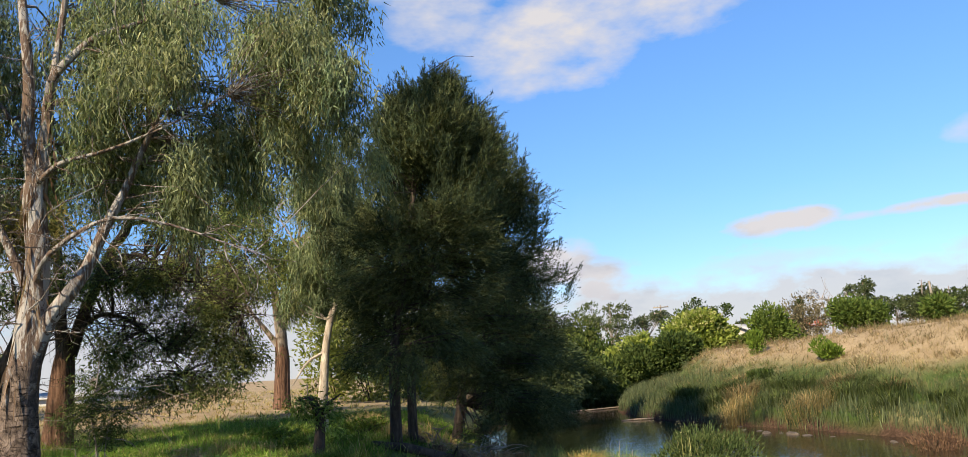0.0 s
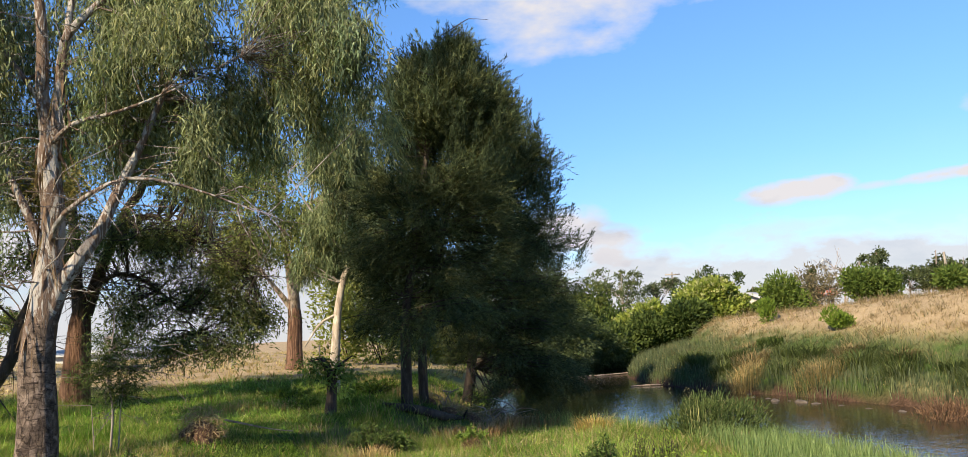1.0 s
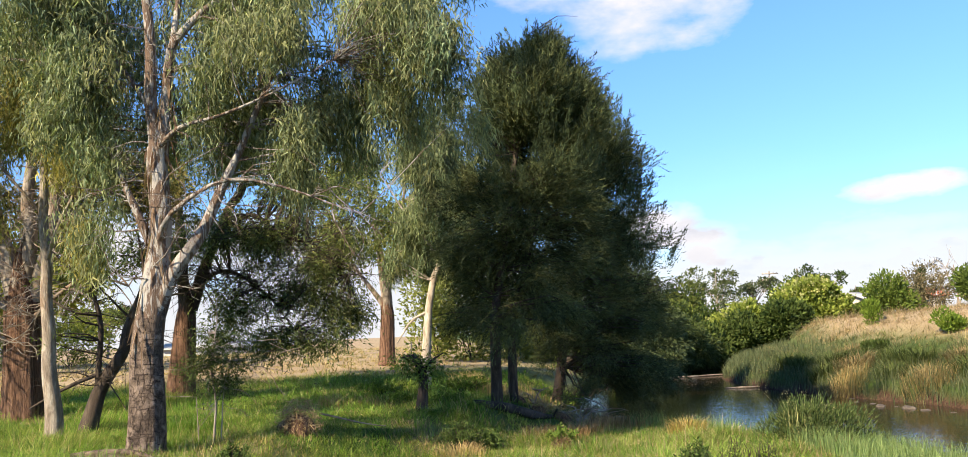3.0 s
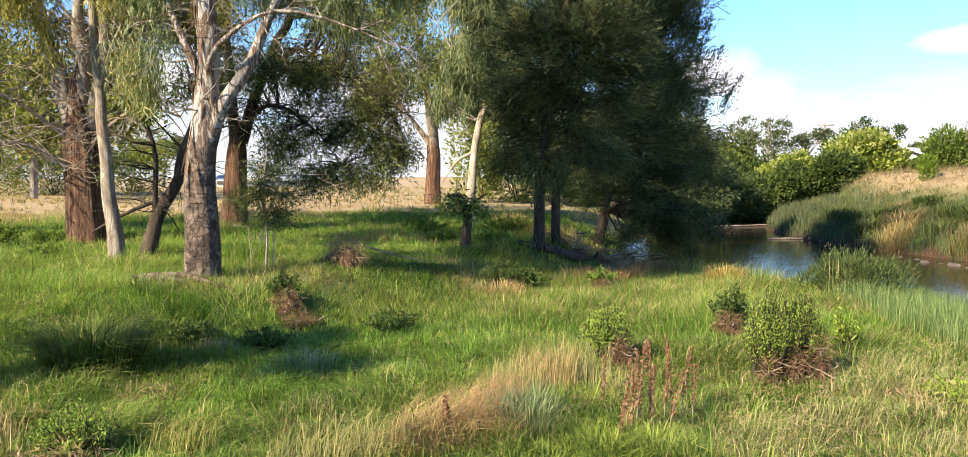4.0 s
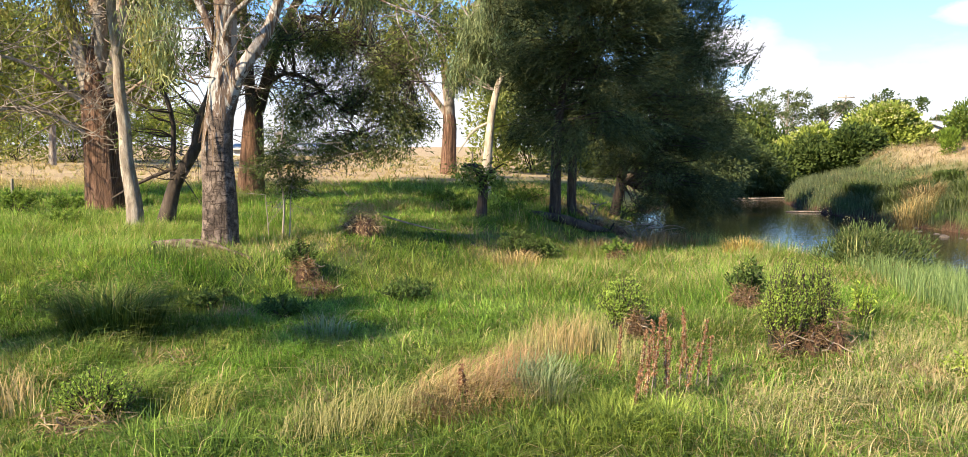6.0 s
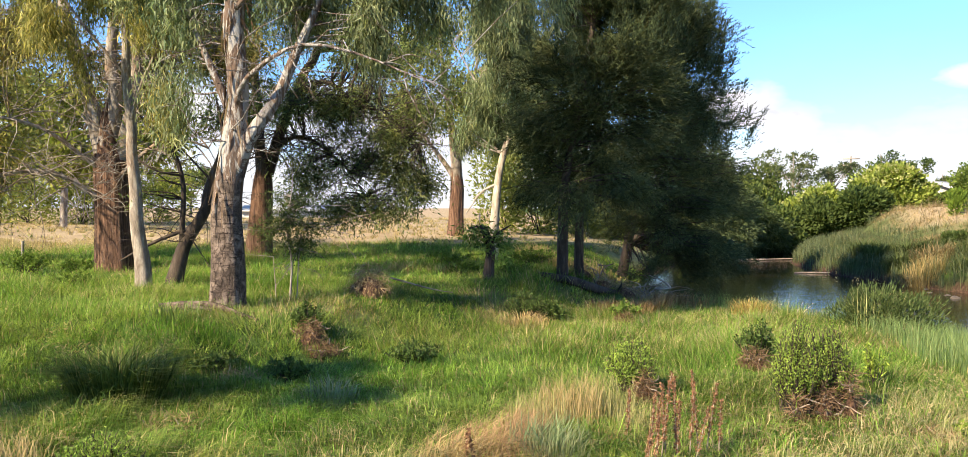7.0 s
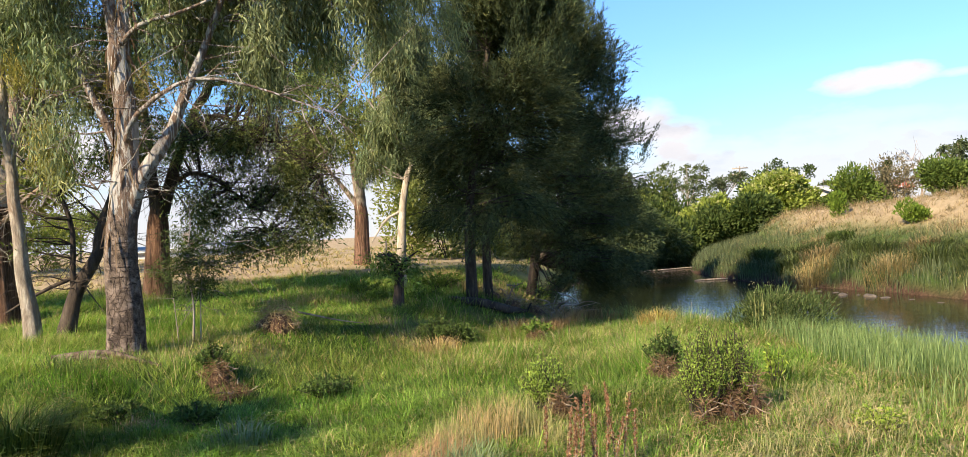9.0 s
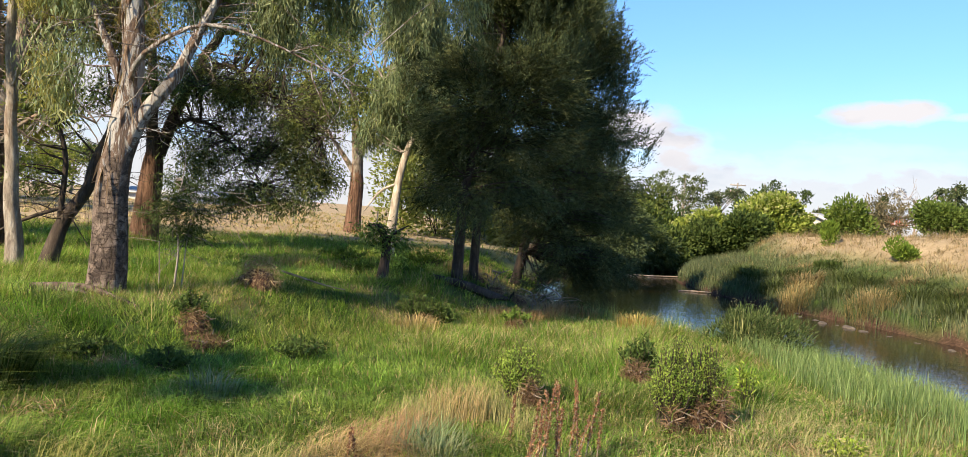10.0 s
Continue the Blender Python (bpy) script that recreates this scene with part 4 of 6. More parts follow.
# pollarded stump with a tuft of regrowth
tree("coppiced_stump", "short dark leaning stump sprouting a leafy tuft", "tree", [
    [(-0.35, 19.5, -0.1, 0.13), (-0.3, 19.5, 0.45, 0.11), (-0.28, 19.5, 0.8, 0.11), (-0.42, 19.5, 1.12, 0.09), (-0.5, 19.5, 1.3, 0.05)],
    [(-0.3, 19.5, 0.8, 0.05), (-0.1, 19.4, 1.1, 0.035), (0.2, 19.4, 1.3, 0.01)],
], [(-0.7, 19.4, 1.2, 0.45, 0.35, 0.16, 12), (0.15, 19.4, 1.05, 0.3, 0.3, 0.2, 8)],
    BARK_DARK, LEAF, dict(strands=6, per=7, size=0.14, step=0.06, fall=0.45, L=0.14, W=0.04, ca=(0.1, 0.15, 0.035), cb=(0.2, 0.25, 0.07)), 17)

# dead black sapling
tree("dead_tree", "blackened leaning dead tree with bare crooked limbs", "tree", [
    [(-7.3, 18, -0.1, 0.17), (-7.04, 18, 0.81, 0.135), (-6.57, 18, 1.62, 0.115), (-6.47, 18, 2.1, 0.1), (-6.15, 18, 3.1, 0.05), (-6.3, 18, 4.2, 0.02)],
    [(-7.05, 17.95, 0.8, 0.06), (-7.02, 17.9, 2.1, 0.055), (-7.25, 17.9, 3.0, 0.04), (-7.9, 17.8, 3.7, 0.015)],
    [(-6.75, 18, 1.3, 0.05), (-7.6, 17.8, 0.95, 0.045), (-8.3, 17.7, 0.55, 0.02)],
    [(-6.47, 18, 2.0, 0.05), (-5.7, 17.8, 2.7, 0.035), (-5.2, 17.7, 2.8, 0.012)],
], [(-6.9, 17.8, 3.4, 1.2, 0.8, 0.7, 24), (-7.6, 17.6, 2.4, 0.7, 0.5, 0.4, 6)], BARK_DARK, LEAF, dict(strands=4, per=7, size=0.2, step=0.08, fall=0.4, L=0.12, W=0.03, ca=(0.1, 0.13, 0.03), cb=(0.2, 0.22, 0.06)), 18, bare=(50, 1.0, 0.9, 3.6, 0.014),
    dead=[((-7.0, 17.9, 2.4), (-8.4, 17.4, 2.7), 0.03), ((-7.0, 17.9, 2.9), (-8.1, 17.6, 3.9), 0.025), ((-6.4, 18, 2.3), (-7.3, 17.6, 3.6), 0.03), ((-6.3, 18, 2.7), (-5.0, 17.7, 3.4), 0.025), ((-7.02, 17.9, 1.6), (-8.1, 17.4, 2.0), 0.02), ((-6.9, 18, 1.1), (-6.3, 17.6, 0.4), 0.02), ((-6.4, 18, 2.4), (-5.4, 17.6, 1.7), 0.02)])

# wattle sapling and the dry branchlets round it
tree("wattle_sapling", "thin wattle sapling with wispy dark feathery foliage", "tree", [
    [(-3.9, 15.0, -0.05, 0.02), (-3.87, 15, 0.7, 0.018), (-3.92, 15, 1.3, 0.015), (-3.87, 15, 2.0, 0.01), (-3.85, 15, 2.5, 0.005)],
    [(-3.75, 14.9, -0.05, 0.012), (-3.7, 14.9, 0.9, 0.008), (-3.62, 14.9, 1.4, 0.004)],
    [(-4.15, 15.0, -0.05, 0.012), (-4.2, 15.0, 0.8, 0.006)],
], [(-3.9, 15, 1.75, 0.6, 0.5, 0.5, 60), (-3.5, 14.9, 1.15, 0.45, 0.4, 0.35, 34), (-4.2, 15, 1.4, 0.35, 0.3, 0.35, 20)],
    BARK_GUM, NEEDLE, dict(strands=7, per=6, size=0.1, step=0.05, fall=0.2, L=0.12, W=0.014, ca=(0.05, 0.07, 0.025), cb=(0.1, 0.12, 0.045), loose=0.9), 19, bare=(14, 0.55, 0.5, 1.8, 0.006, 0.1),
    dead=[((-3.88, 15, 1.4), (-2.5, 14.8, 1.15), 0.012), ((-3.88, 15, 1.6), (-2.7, 14.7, 1.75), 0.012), ((-3.3, 14.9, 1.3), (-2.3, 14.7, 1.6), 0.008), ((-3.0, 14.85, 1.25), (-2.6, 14.6, 0.8), 0.007), ((-3.88, 15, 1.2), (-4.9, 14.8, 1.3), 0.01), ((-3.3, 14.9, 1.35), (-2.9, 14.7, 1.0), 0.007), ((-3.88, 15, 1.0), (-3.1, 14.8, 0.65), 0.008), ((-2.9, 14.8, 1.7), (-2.2, 14.7, 1.4), 0.007)])

# ---- river oaks ----


def river_oak(label, limbs, axis, profile, count, seed, dense=(15, 13), plumes=140):
    """A needle-leaved tree: rising plumes, thickest at the skin of a lop-sided cone."""
    r = np.random.default_rng(seed)
    (x0, y0, z0), (x1, y1, z1) = axis
    pz = [p[0] for p in profile]
    pr = [p[1] for p in profile]
    # clusters sit along boughs that droop low down and rise towards the top
    nb = max(8, count // 13)
    zb, ab, lb = r.uniform(0, 0.97, nb) ** 0.9, r.uniform(0, 2 * np.pi, nb), r.uniform(0.72, 1.2, nb)
    b = r.integers(0, nb, count)
    u = r.uniform(0.03, 1.0, count) ** 0.8
    rad = np.interp(z0 + (z1 - z0) * zb[b], pz, pr) * lb[b] * u
    z = np.clip(zb[b] + (rad * (zb[b] * 1.1 - 0.3 - 0.55 * (zb[b] < 0.16) * (b % 3 == 0)) + r.normal(0, 0.13, count)) / (z1 - z0), -0.2, 1.2)
    zz = z0 + (z1 - z0) * z
    ang = ab[b] + r.normal(0, 0.16, count)
    K = np.stack([x0 + (x1 - x0) * z + rad * np.cos(ang), y0 + (y1 - y0) * z + rad * np.sin(ang), zz], 1)
    e = thing("river_oak", limbs[0][0][:3], label, "tree", "river oaks by the creek")
    tubes, nodes, rads = [], [], []
    for i, l in enumerate(limbs):
        a = np.array(l, float)
        tubes.append(tube(a[:, :3], a[:, 3], 14, 40, 0.035, 5, r, 0.12, 0.012))
        c, q = smooth_path(a[:, :3], a[:, 3], 14)
        nodes.append(c[2:]), rads.append(q[2:])
    v, f, _ = join(tubes)
    part("trunk", v, f, BARK_DARK, e, smooth=True)
    nodes, rads = np.concatenate(nodes), np.concatenate(rads)
    tubes = attach(K[::3], nodes, rads, r, 0.006, 0.3, 0.03)
    for k in range(26):
        c = nodes[r.integers(2, len(nodes) // 2)]
        th = r.uniform(0, 6.28)
        ln = r.uniform(0.8, 1.9)
        tubes.append(twig(c, c + np.array([math.cos(th) * ln, math.sin(th) * ln, r.uniform(-0.5, 0.4)]), 0.018, 0.004, 0.03, 4, 6, 0.07, r))
    v, f, _ = join(tubes)
    stuff(part("twig_growth", v, f, BARK_DARK, e, smooth=True))
    out = (K - np.stack([x0 + (x1 - x0) * z, y0 + (y1 - y0) * z, zz], 1)) * [1, 1, 0]
    high = ((zz - z0) / (z1 - z0))[:, None]
    way = unit(unit(out + 1e-6) * (0.85 - 0.5 * high) + np.array([0, 0, 1.0]) * (high * 1.5 - 0.45))
    S, M = dense
    n = count * S * M
    st = K[:, None] + r.normal(0, 0.15, (count, S, 3))
    w = unit(way[:, None] + r.normal(0, 0.36, (count, S, 3)))
    run = (np.arange(M) * 0.05)[None, None, :, None]
    P = st[:, :, None] + w[:, :, None] * run + np.array([0, 0, -1.0]) * 0.5 * run**2
    D = unit(w[:, :, None] + r.normal(0, 0.5, P.shape))
    shade = np.repeat(np.clip(r.normal(1, 0.28, (count, 1)), 0.5, 1.7), S * M, 0)
    warm = np.repeat(r.random((count, 1)), S * M, 0) * np.array([0.35, 0.1, -0.1]) + 1
    C = palette(n, (0.046, 0.064, 0.036), (0.1, 0.126, 0.065), r) * shade * warm
    crown = [leaves(P.reshape(-1, 3), D.reshape(-1, 3), r.uniform(0.08, 0.15, n), r.uniform(0.018, 0.027, n), C, r, 0.0, True)]
    # upright plumes that break the upper outline
    h = z0 + (z1 - z0) * r.uniform(0.3, 1.0, plumes) ** 0.8
    q = (h - z0) / (z1 - z0)
    a = r.uniform(0, 2 * np.pi, plumes)
    rr = (np.interp(h, pz, pr) * 1.0 + 0.1) * r.uniform(0.7, 1.08, plumes)
    foot = np.stack([x0 + (x1 - x0) * q + rr * np.cos(a), y0 + (y1 - y0) * q + rr * np.sin(a), h - 0.25], 1)
    axis_d = unit(np.stack([0.3 * np.cos(a), 0.3 * np.sin(a), np.ones(plumes)], 1) + r.normal(0, 0.1, (plumes, 3)))
    ln = r.uniform(0.5, 1.25, (plumes, 1))
    u = r.uniform(0, 1, (plumes, 130, 1))
    side = r.normal(0, 1, (plumes, 130, 3)) * 0.11 * (1.1 - u)
    P = foot[:, None] + axis_d[:, None] * (ln[:, None] * u) + side
    D = unit(axis_d[:, None] + side * 4 + r.normal(0, 0.35, P.shape))
    m = plumes * 130
    C = palette(m, (0.046, 0.064, 0.036), (0.095, 0.12, 0.062), r) * np.repeat(np.clip(r.normal(1, 0.25, (plumes, 1)), 0.6, 1.6), 130, 0)
    crown.append(leaves(P.reshape(-1, 3), D.reshape(-1, 3), r.uniform(0.08, 0.14, m), r.uniform(0.018, 0.027, m), C, r, 0.0, True))
    v, f, c = join(crown)
    part("crown", v, f, NEEDLE, e, "dense dark green needle foliage", c)


river_oak("dark needle-leaved river oak with twin straight trunks", [
    [(1.5, 20.6, -0.25, 0.135), (1.52, 20.6, 1.8, 0.115), (1.66, 20.6, 2.9, 0.1), (2.2, 20.6, 6.0, 0.070), (2.7, 20.6, 9.4, 0.016)],
    [(2.0, 21.4, -0.2, 0.115), (2.03, 21.4, 1.9, 0.098), (2.35, 21.4, 3.0, 0.085), (3.1, 21.3, 6.0, 0.047), (3.5, 21.2, 8.4, 0.016)],
], ((2.3, 20.8, 2.5), (2.8, 20.8, 8.8)), [(2.5, 1.6), (2.8, 1.85), (3.4, 1.95), (4, 1.95), (5, 1.85), (6.9, 1.5), (8.1, 0.9), (8.5, 0.6), (8.8, 0.3)], 1800, 21, (12, 11), 230)
river_oak("dark river oak leaning out over the water", [
    [(3.9, 26.8, -0.5, 0.148), (4.3, 26.5, 2.0, 0.125), (4.8, 25.5, 5.5, 0.078), (5.0, 25.4, 9.8, 0.016)],
], ((5.3, 25.3, -0.2), (4.7, 25.3, 9.2)), [(-0.2, 1.8), (0.8, 2.2), (2.4, 2.3), (3.7, 2.25), (5.3, 1.95), (6.5, 1.6), (8, 1.1), (8.9, 0.5), (9.2, 0.25)], 1600, 22, (12, 11), 160)
river_oak("smaller river oak trailing its lowest boughs above water", [
    [(4.9, 33.4, -0.3, 0.125), (6.2, 33, 2.0, 0.101), (7.6, 32.8, 5.6, 0.023)],
], ((7.0, 32.6, -0.3), (7.3, 32.6, 5.9)), [(-0.3, 1.4), (1, 1.8), (2.6, 1.7), (4.2, 1.2), (5.9, 0.117)], 650, 23, (10, 9), 80)

# ---- bushes and far trees ----


def bush(name, label, category, at, lobes, n, L, W, ca, cb, seed, group="", stems=5, bark=BARK_DARK, mat=LEAF, up=0.35, flowers=None):
    """A shrub: stems from one foot and leaves thick over several uneven lobes."""
    r = np.random.default_rng(seed)
    at = np.array(at, float)
    e = thing(name, at, label, category, group)
    tubes = []
    lob = [(at[0] + a[0], at[1] + a[1], at[2] + a[2], a[3], a[4], a[5]) for a in lobes]
    for k in range(stems):
        l = lob[k % len(lob)]
        tip = np.array(l[:3]) + r.normal(0, 0.3, 3) * np.array(l[3:])
        s = 0.012 + 0.012 * l[5]
        tubes.append(twig(at + np.array([*r.normal(0, 0.05, 2), -0.05]), tip, s, s * 0.25, 0.02, 5, 6, 0.07, r))
    v, f, _ = join(tubes)
    part("stem", v, f, bark, e, smooth=True)
    vol = np.array([l[3] * l[4] * l[5] for l in lob]) ** 0.67
    cnt = np.maximum(1, (n * vol / vol.sum()).astype(int))
    out = []
    for l, c in zip(lob, cnt):
        d = unit(r.normal(0, 1, (c, 3)))
        bump = 1 + 0.22 * np.sin(d[:, 0] * 5 + seed) * np.cos(d[:, 2] * 6 + d[:, 1] * 4) + r.normal(0, 0.07, c)
        k = r.uniform(0.35, 1, c) ** 0.45
        P = np.array(l[:3]) + d * (bump * k)[:, None] * np.array(l[3:])
        keep = P[:, 2] > at[2] - 0.02
        P, d, kk = P[keep], d[keep], k[keep]
        D = unit(d + np.array([0, 0, up]) + r.normal(0, 0.55, P.shape))
        C = palette(len(P), ca, cb, r)
        out.append(leaves(P, D, L * r.uniform(0.6, 1.3, len(P)), W * r.uniform(0.7, 1.3, len(P)), C, r))
    v, f, c = join(out)
    part("foliage", v, f, mat, e, "", c)
    if flowers:
        cnt_f, size, tone = flowers
        P, D = [], []
        for l in lob[:4]:
            m = cnt_f // 4
            d = unit(r.normal(0, 1, (m, 3)) + np.array([-0.4, -0.5, 0.6]))
            P.append(np.array(l[:3]) + d * np.array(l[3:]) * r.uniform(0.98, 1.1, (m, 1)))
            D.append(d)
        P, D = np.concatenate(P), np.concatenate(D)
        P = np.repeat(P, 9, 0) + r.normal(0, size * 0.4, (len(P) * 9, 3))
        D = np.repeat(D, 9, 0) + r.normal(0, 0.7, (len(D) * 9, 3))
        v, f, c = leaves(P, D, size, size * 0.6, palette(len(P), tone, tone, r), r)
        part("blossom", v, f, LEAF, e, "cream blossom", c)
    return e


def lobes_of(r, n, rx, ry, rz, cz):
    return [(r.uniform(-0.5, 0.5) * rx, r.uniform(-0.5, 0.5) * ry, cz + r.uniform(-0.35, 0.4) * rz, rx * r.uniform(0.45, 0.7), ry * r.uniform(0.45, 0.7), rz * r.uniform(0.45, 0.7)) for _ in range(n)]


def far_tree(label, x, y, top, wide, ca, cb, seed, n=900, leaf=0.5, group="far gum trees", bare=False):
    r = np.random.default_rng(seed)
    b = on_ground(x, y)
    h = top - b[2]
    e = thing("tree", b, label, "tree", group)
    t = [tube([b - [0, 0, 0.3], b + [0.1 * h * r.uniform(-1, 1) * 0.4, 0, h * 0.45], b + [0, 0, h * 0.85]], [h * 0.02, h * 0.015, h * 0.005], 7, 8, 0.03, r=r)]
    lob = []
    for k in range(8):
        c = b + np.array([r.uniform(-0.75, 0.75) * wide, r.uniform(-0.5, 0.5) * wide, h * r.uniform(0.34, 0.86)])
        lob.append((*c, wide * r.uniform(0.28, 0.45), wide * 0.35, h * r.uniform(0.1, 0.2)))
        t.append(twig(b + [0, 0, h * r.uniform(0.25, 0.5)], c, h * 0.012, h * 0.003, 0.02, 5, 5, 0.05, r))
        if bare:
            for j in range(7):
                t.append(twig(c, c + r.normal(0, 0.14 * h, 3) + [0, 0, 0.1 * h], h * 0.004, h * 0.0015, 0.0, 4, 4, 0.1, r))
    v, f, _ = join(t)
    part("trunk", v, f, BARK_GUM if not bare else DEADWOOD, e, smooth=True)
    P = scatter_in([(*l, n // 8) for l in lob], r, 0.45)
    v, f, c = leaves(P, r.normal(0, 1, P.shape), leaf * r.uniform(0.6, 1.3, len(P)), leaf * 0.5, palette(len(P), ca, cb, r), r)
    part("crown", v, f, LEAF, e, "", c)


r_ = np.random.default_rng(40)
# willows and scrub along the far left bank
g_ = "creekside scrub"
bush("willow", "grey-green willow drooping to the water", "shrub", on_ground(10.4, 45.8), [(1.2, 0, 2.4, 2.2, 2.0, 2.0), (1.4, -0.6, 2.6, 1.7, 1.6, 1.9), (0.6, 0, 4.5, 1.8, 1.8, 1.5), (2.0, -0.8, 1.2, 1.5, 1.4, 1.2), (-1.4, 0, 4.2, 1.9, 1.8, 1.9), (0.6, -0.8, 0.9, 1.9, 1.6, 1.0)], 30000, 0.28, 0.06, (0.05, 0.075, 0.034), (0.115, 0.14, 0.066), 41, g_, 8, up=-0.5)
bush("willow", "dull green willow leaning over the bank", "shrub", on_ground(14.2, 51.5), [(0, 0, 1.8, 2.4, 2.0, 1.8), (1.8, -0.6, 1.2, 1.6, 1.6, 1.3), (-1.6, 1, 2.8, 2.2, 1.8, 1.6)], 16000, 0.32, 0.07, (0.045, 0.07, 0.026), (0.1, 0.125, 0.05), 42, g_, 6, up=-0.4)
for k_, (x, y, rx, rz, a, b) in enumerate([
    (16.4, 55.0, 2.0, 1.7, (0.06, 0.09, 0.025), (0.13, 0.17, 0.05)), (17.6, 56.5, 2.4, 2.1, (0.12, 0.16, 0.035), (0.24, 0.27, 0.07)),
    (20.6, 59.6, 2.2, 2.0, (0.045, 0.075, 0.02), (0.1, 0.14, 0.035)), (19.4, 54.5, 2.0, 1.7, (0.065, 0.1, 0.025), (0.15, 0.19, 0.05)), (17.6, 52.5, 1.8, 1.6, (0.06, 0.095, 0.025), (0.14, 0.18, 0.05)), (20.8, 53.0, 1.6, 1.2, (0.055, 0.09, 0.024), (0.13, 0.17, 0.05)),
    (22.4, 51.8, 1.7, 1.3, (0.05, 0.085, 0.022), (0.12, 0.16, 0.045)), (18.4, 62.0, 2.4, 2.2, (0.09, 0.13, 0.03), (0.18, 0.2, 0.06)),
    (15.0, 60.0, 2.6, 2.4, (0.07, 0.1, 0.03), (0.14, 0.17, 0.06)), (24.0, 64.0, 3.0, 2.2, (0.04, 0.07, 0.02), (0.1, 0.13, 0.04)), (27.5, 62.0, 3.0, 2.2, (0.05, 0.08, 0.02), (0.11, 0.15, 0.04)),
]):
    bush("shrub", "dense dark green creekside shrub", "shrub", on_ground(x, y), lobes_of(r_, 6, rx, rx, rz * 1.5, rz * 0.95), 7000, 0.3, 0.15, np.array(a) * 0.75, np.array(b) * 0.75, 50 + k_, g_, 5)
bush("blossom_tree", "rounded yellow-green tree covered in cream blossom", "tree", on_ground(25.7, 55.2), [(0, 0, 2.0, 1.7, 1.5, 1.25), (-1.3, -0.2, 1.5, 1.3, 1.3, 1.1), (1.5, 0, 1.4, 1.3, 1.3, 1.1), (0.2, -0.5, 2.4, 1.2, 1.2, 0.85), (0.3, -0.8, 0.9, 2.0, 1.2, 0.9), (2.1, -0.3, 0.8, 1.0, 1, 0.8)], 17000, 0.26, 0.15, (0.15, 0.2, 0.035), (0.31, 0.345, 0.085), 61, "", 6, flowers=(150, 0.16, (0.48, 0.47, 0.22)))
bush("blossom_tree", "smaller yellow-green tree with pale blossom", "tree", on_ground(21.9, 57.0), [(0, 0, 2.4, 1.5, 1.3, 1.4), (-1.3, 0, 1.9, 1.4, 1.2, 1.2), (1.0, 0, 1.6, 1.1, 1, 1.1)], 9000, 0.26, 0.15, (0.15, 0.2, 0.035), (0.31, 0.345, 0.085), 62, "", 5, flowers=(90, 0.16, (0.48, 0.47, 0.22)))
# bushes along the crest of the hillside
g_ = "bushes along the hill crest"
for k_, (x, y, rx, rz, a, b) in enumerate([
    (30.2, 52.2, 2.2, 1.2, (0.075, 0.12, 0.022), (0.16, 0.2, 0.045)), (28.9, 53.2, 0.9, 0.5, (0.06, 0.1, 0.02), (0.13, 0.17, 0.04)),
    (34.0, 49.6, 1.7, 1.15, (0.06, 0.1, 0.02), (0.13, 0.17, 0.04)), (35.3, 49.2, 1.2, 1.0, (0.06, 0.1, 0.02), (0.13, 0.17, 0.04)), (38.2, 46.6, 1.5, 0.75, (0.07, 0.12, 0.025), (0.15, 0.19, 0.045)), (41.0, 45.0, 1.6, 0.5, (0.07, 0.11, 0.025), (0.14, 0.18, 0.05)),
]):
    bush("shrub", "rounded bright green shrub on the dry hill", "shrub", on_ground(x, y), lobes_of(r_, 6, rx, rx, rz * 1.5, rz * 1.15), 4200, 0.26, 0.12, a, b, 70 + k_, g_, 5)
bush("shrub", "half-bare greyish brown shrub", "shrub", on_ground(32.2, 52.4), lobes_of(r_, 6, 1.9, 1.6, 2.0, 1.6), 2600, 0.24, 0.08, (0.13, 0.11, 0.07), (0.22, 0.18, 0.12), 78, g_, 9)
# small bushes on the slope
for k_, (x, y, rx, rz, low) in enumerate([(21.0, 38.7, 0.5, 0.62, 0), (20.7, 31.9, 0.62, 0.46, 0), (18.2, 33.4, 0.6, 0.24, 1)]):
    bush("shrub", "small bright green bush in the dry grass" if not low else "low dark green bush on the slope", "shrub", on_ground(x, y), lobes_of(r_, 5, rx, rx, rz * 1.2, rz * 0.9), 1500, 0.17, 0.06, (0.09, 0.15, 0.02) if not low else (0.05, 0.08, 0.02), (0.19, 0.25, 0.045) if not low else (0.1, 0.13, 0.04), 80 + k_, "bushes on the slope", 5, up=1.2)
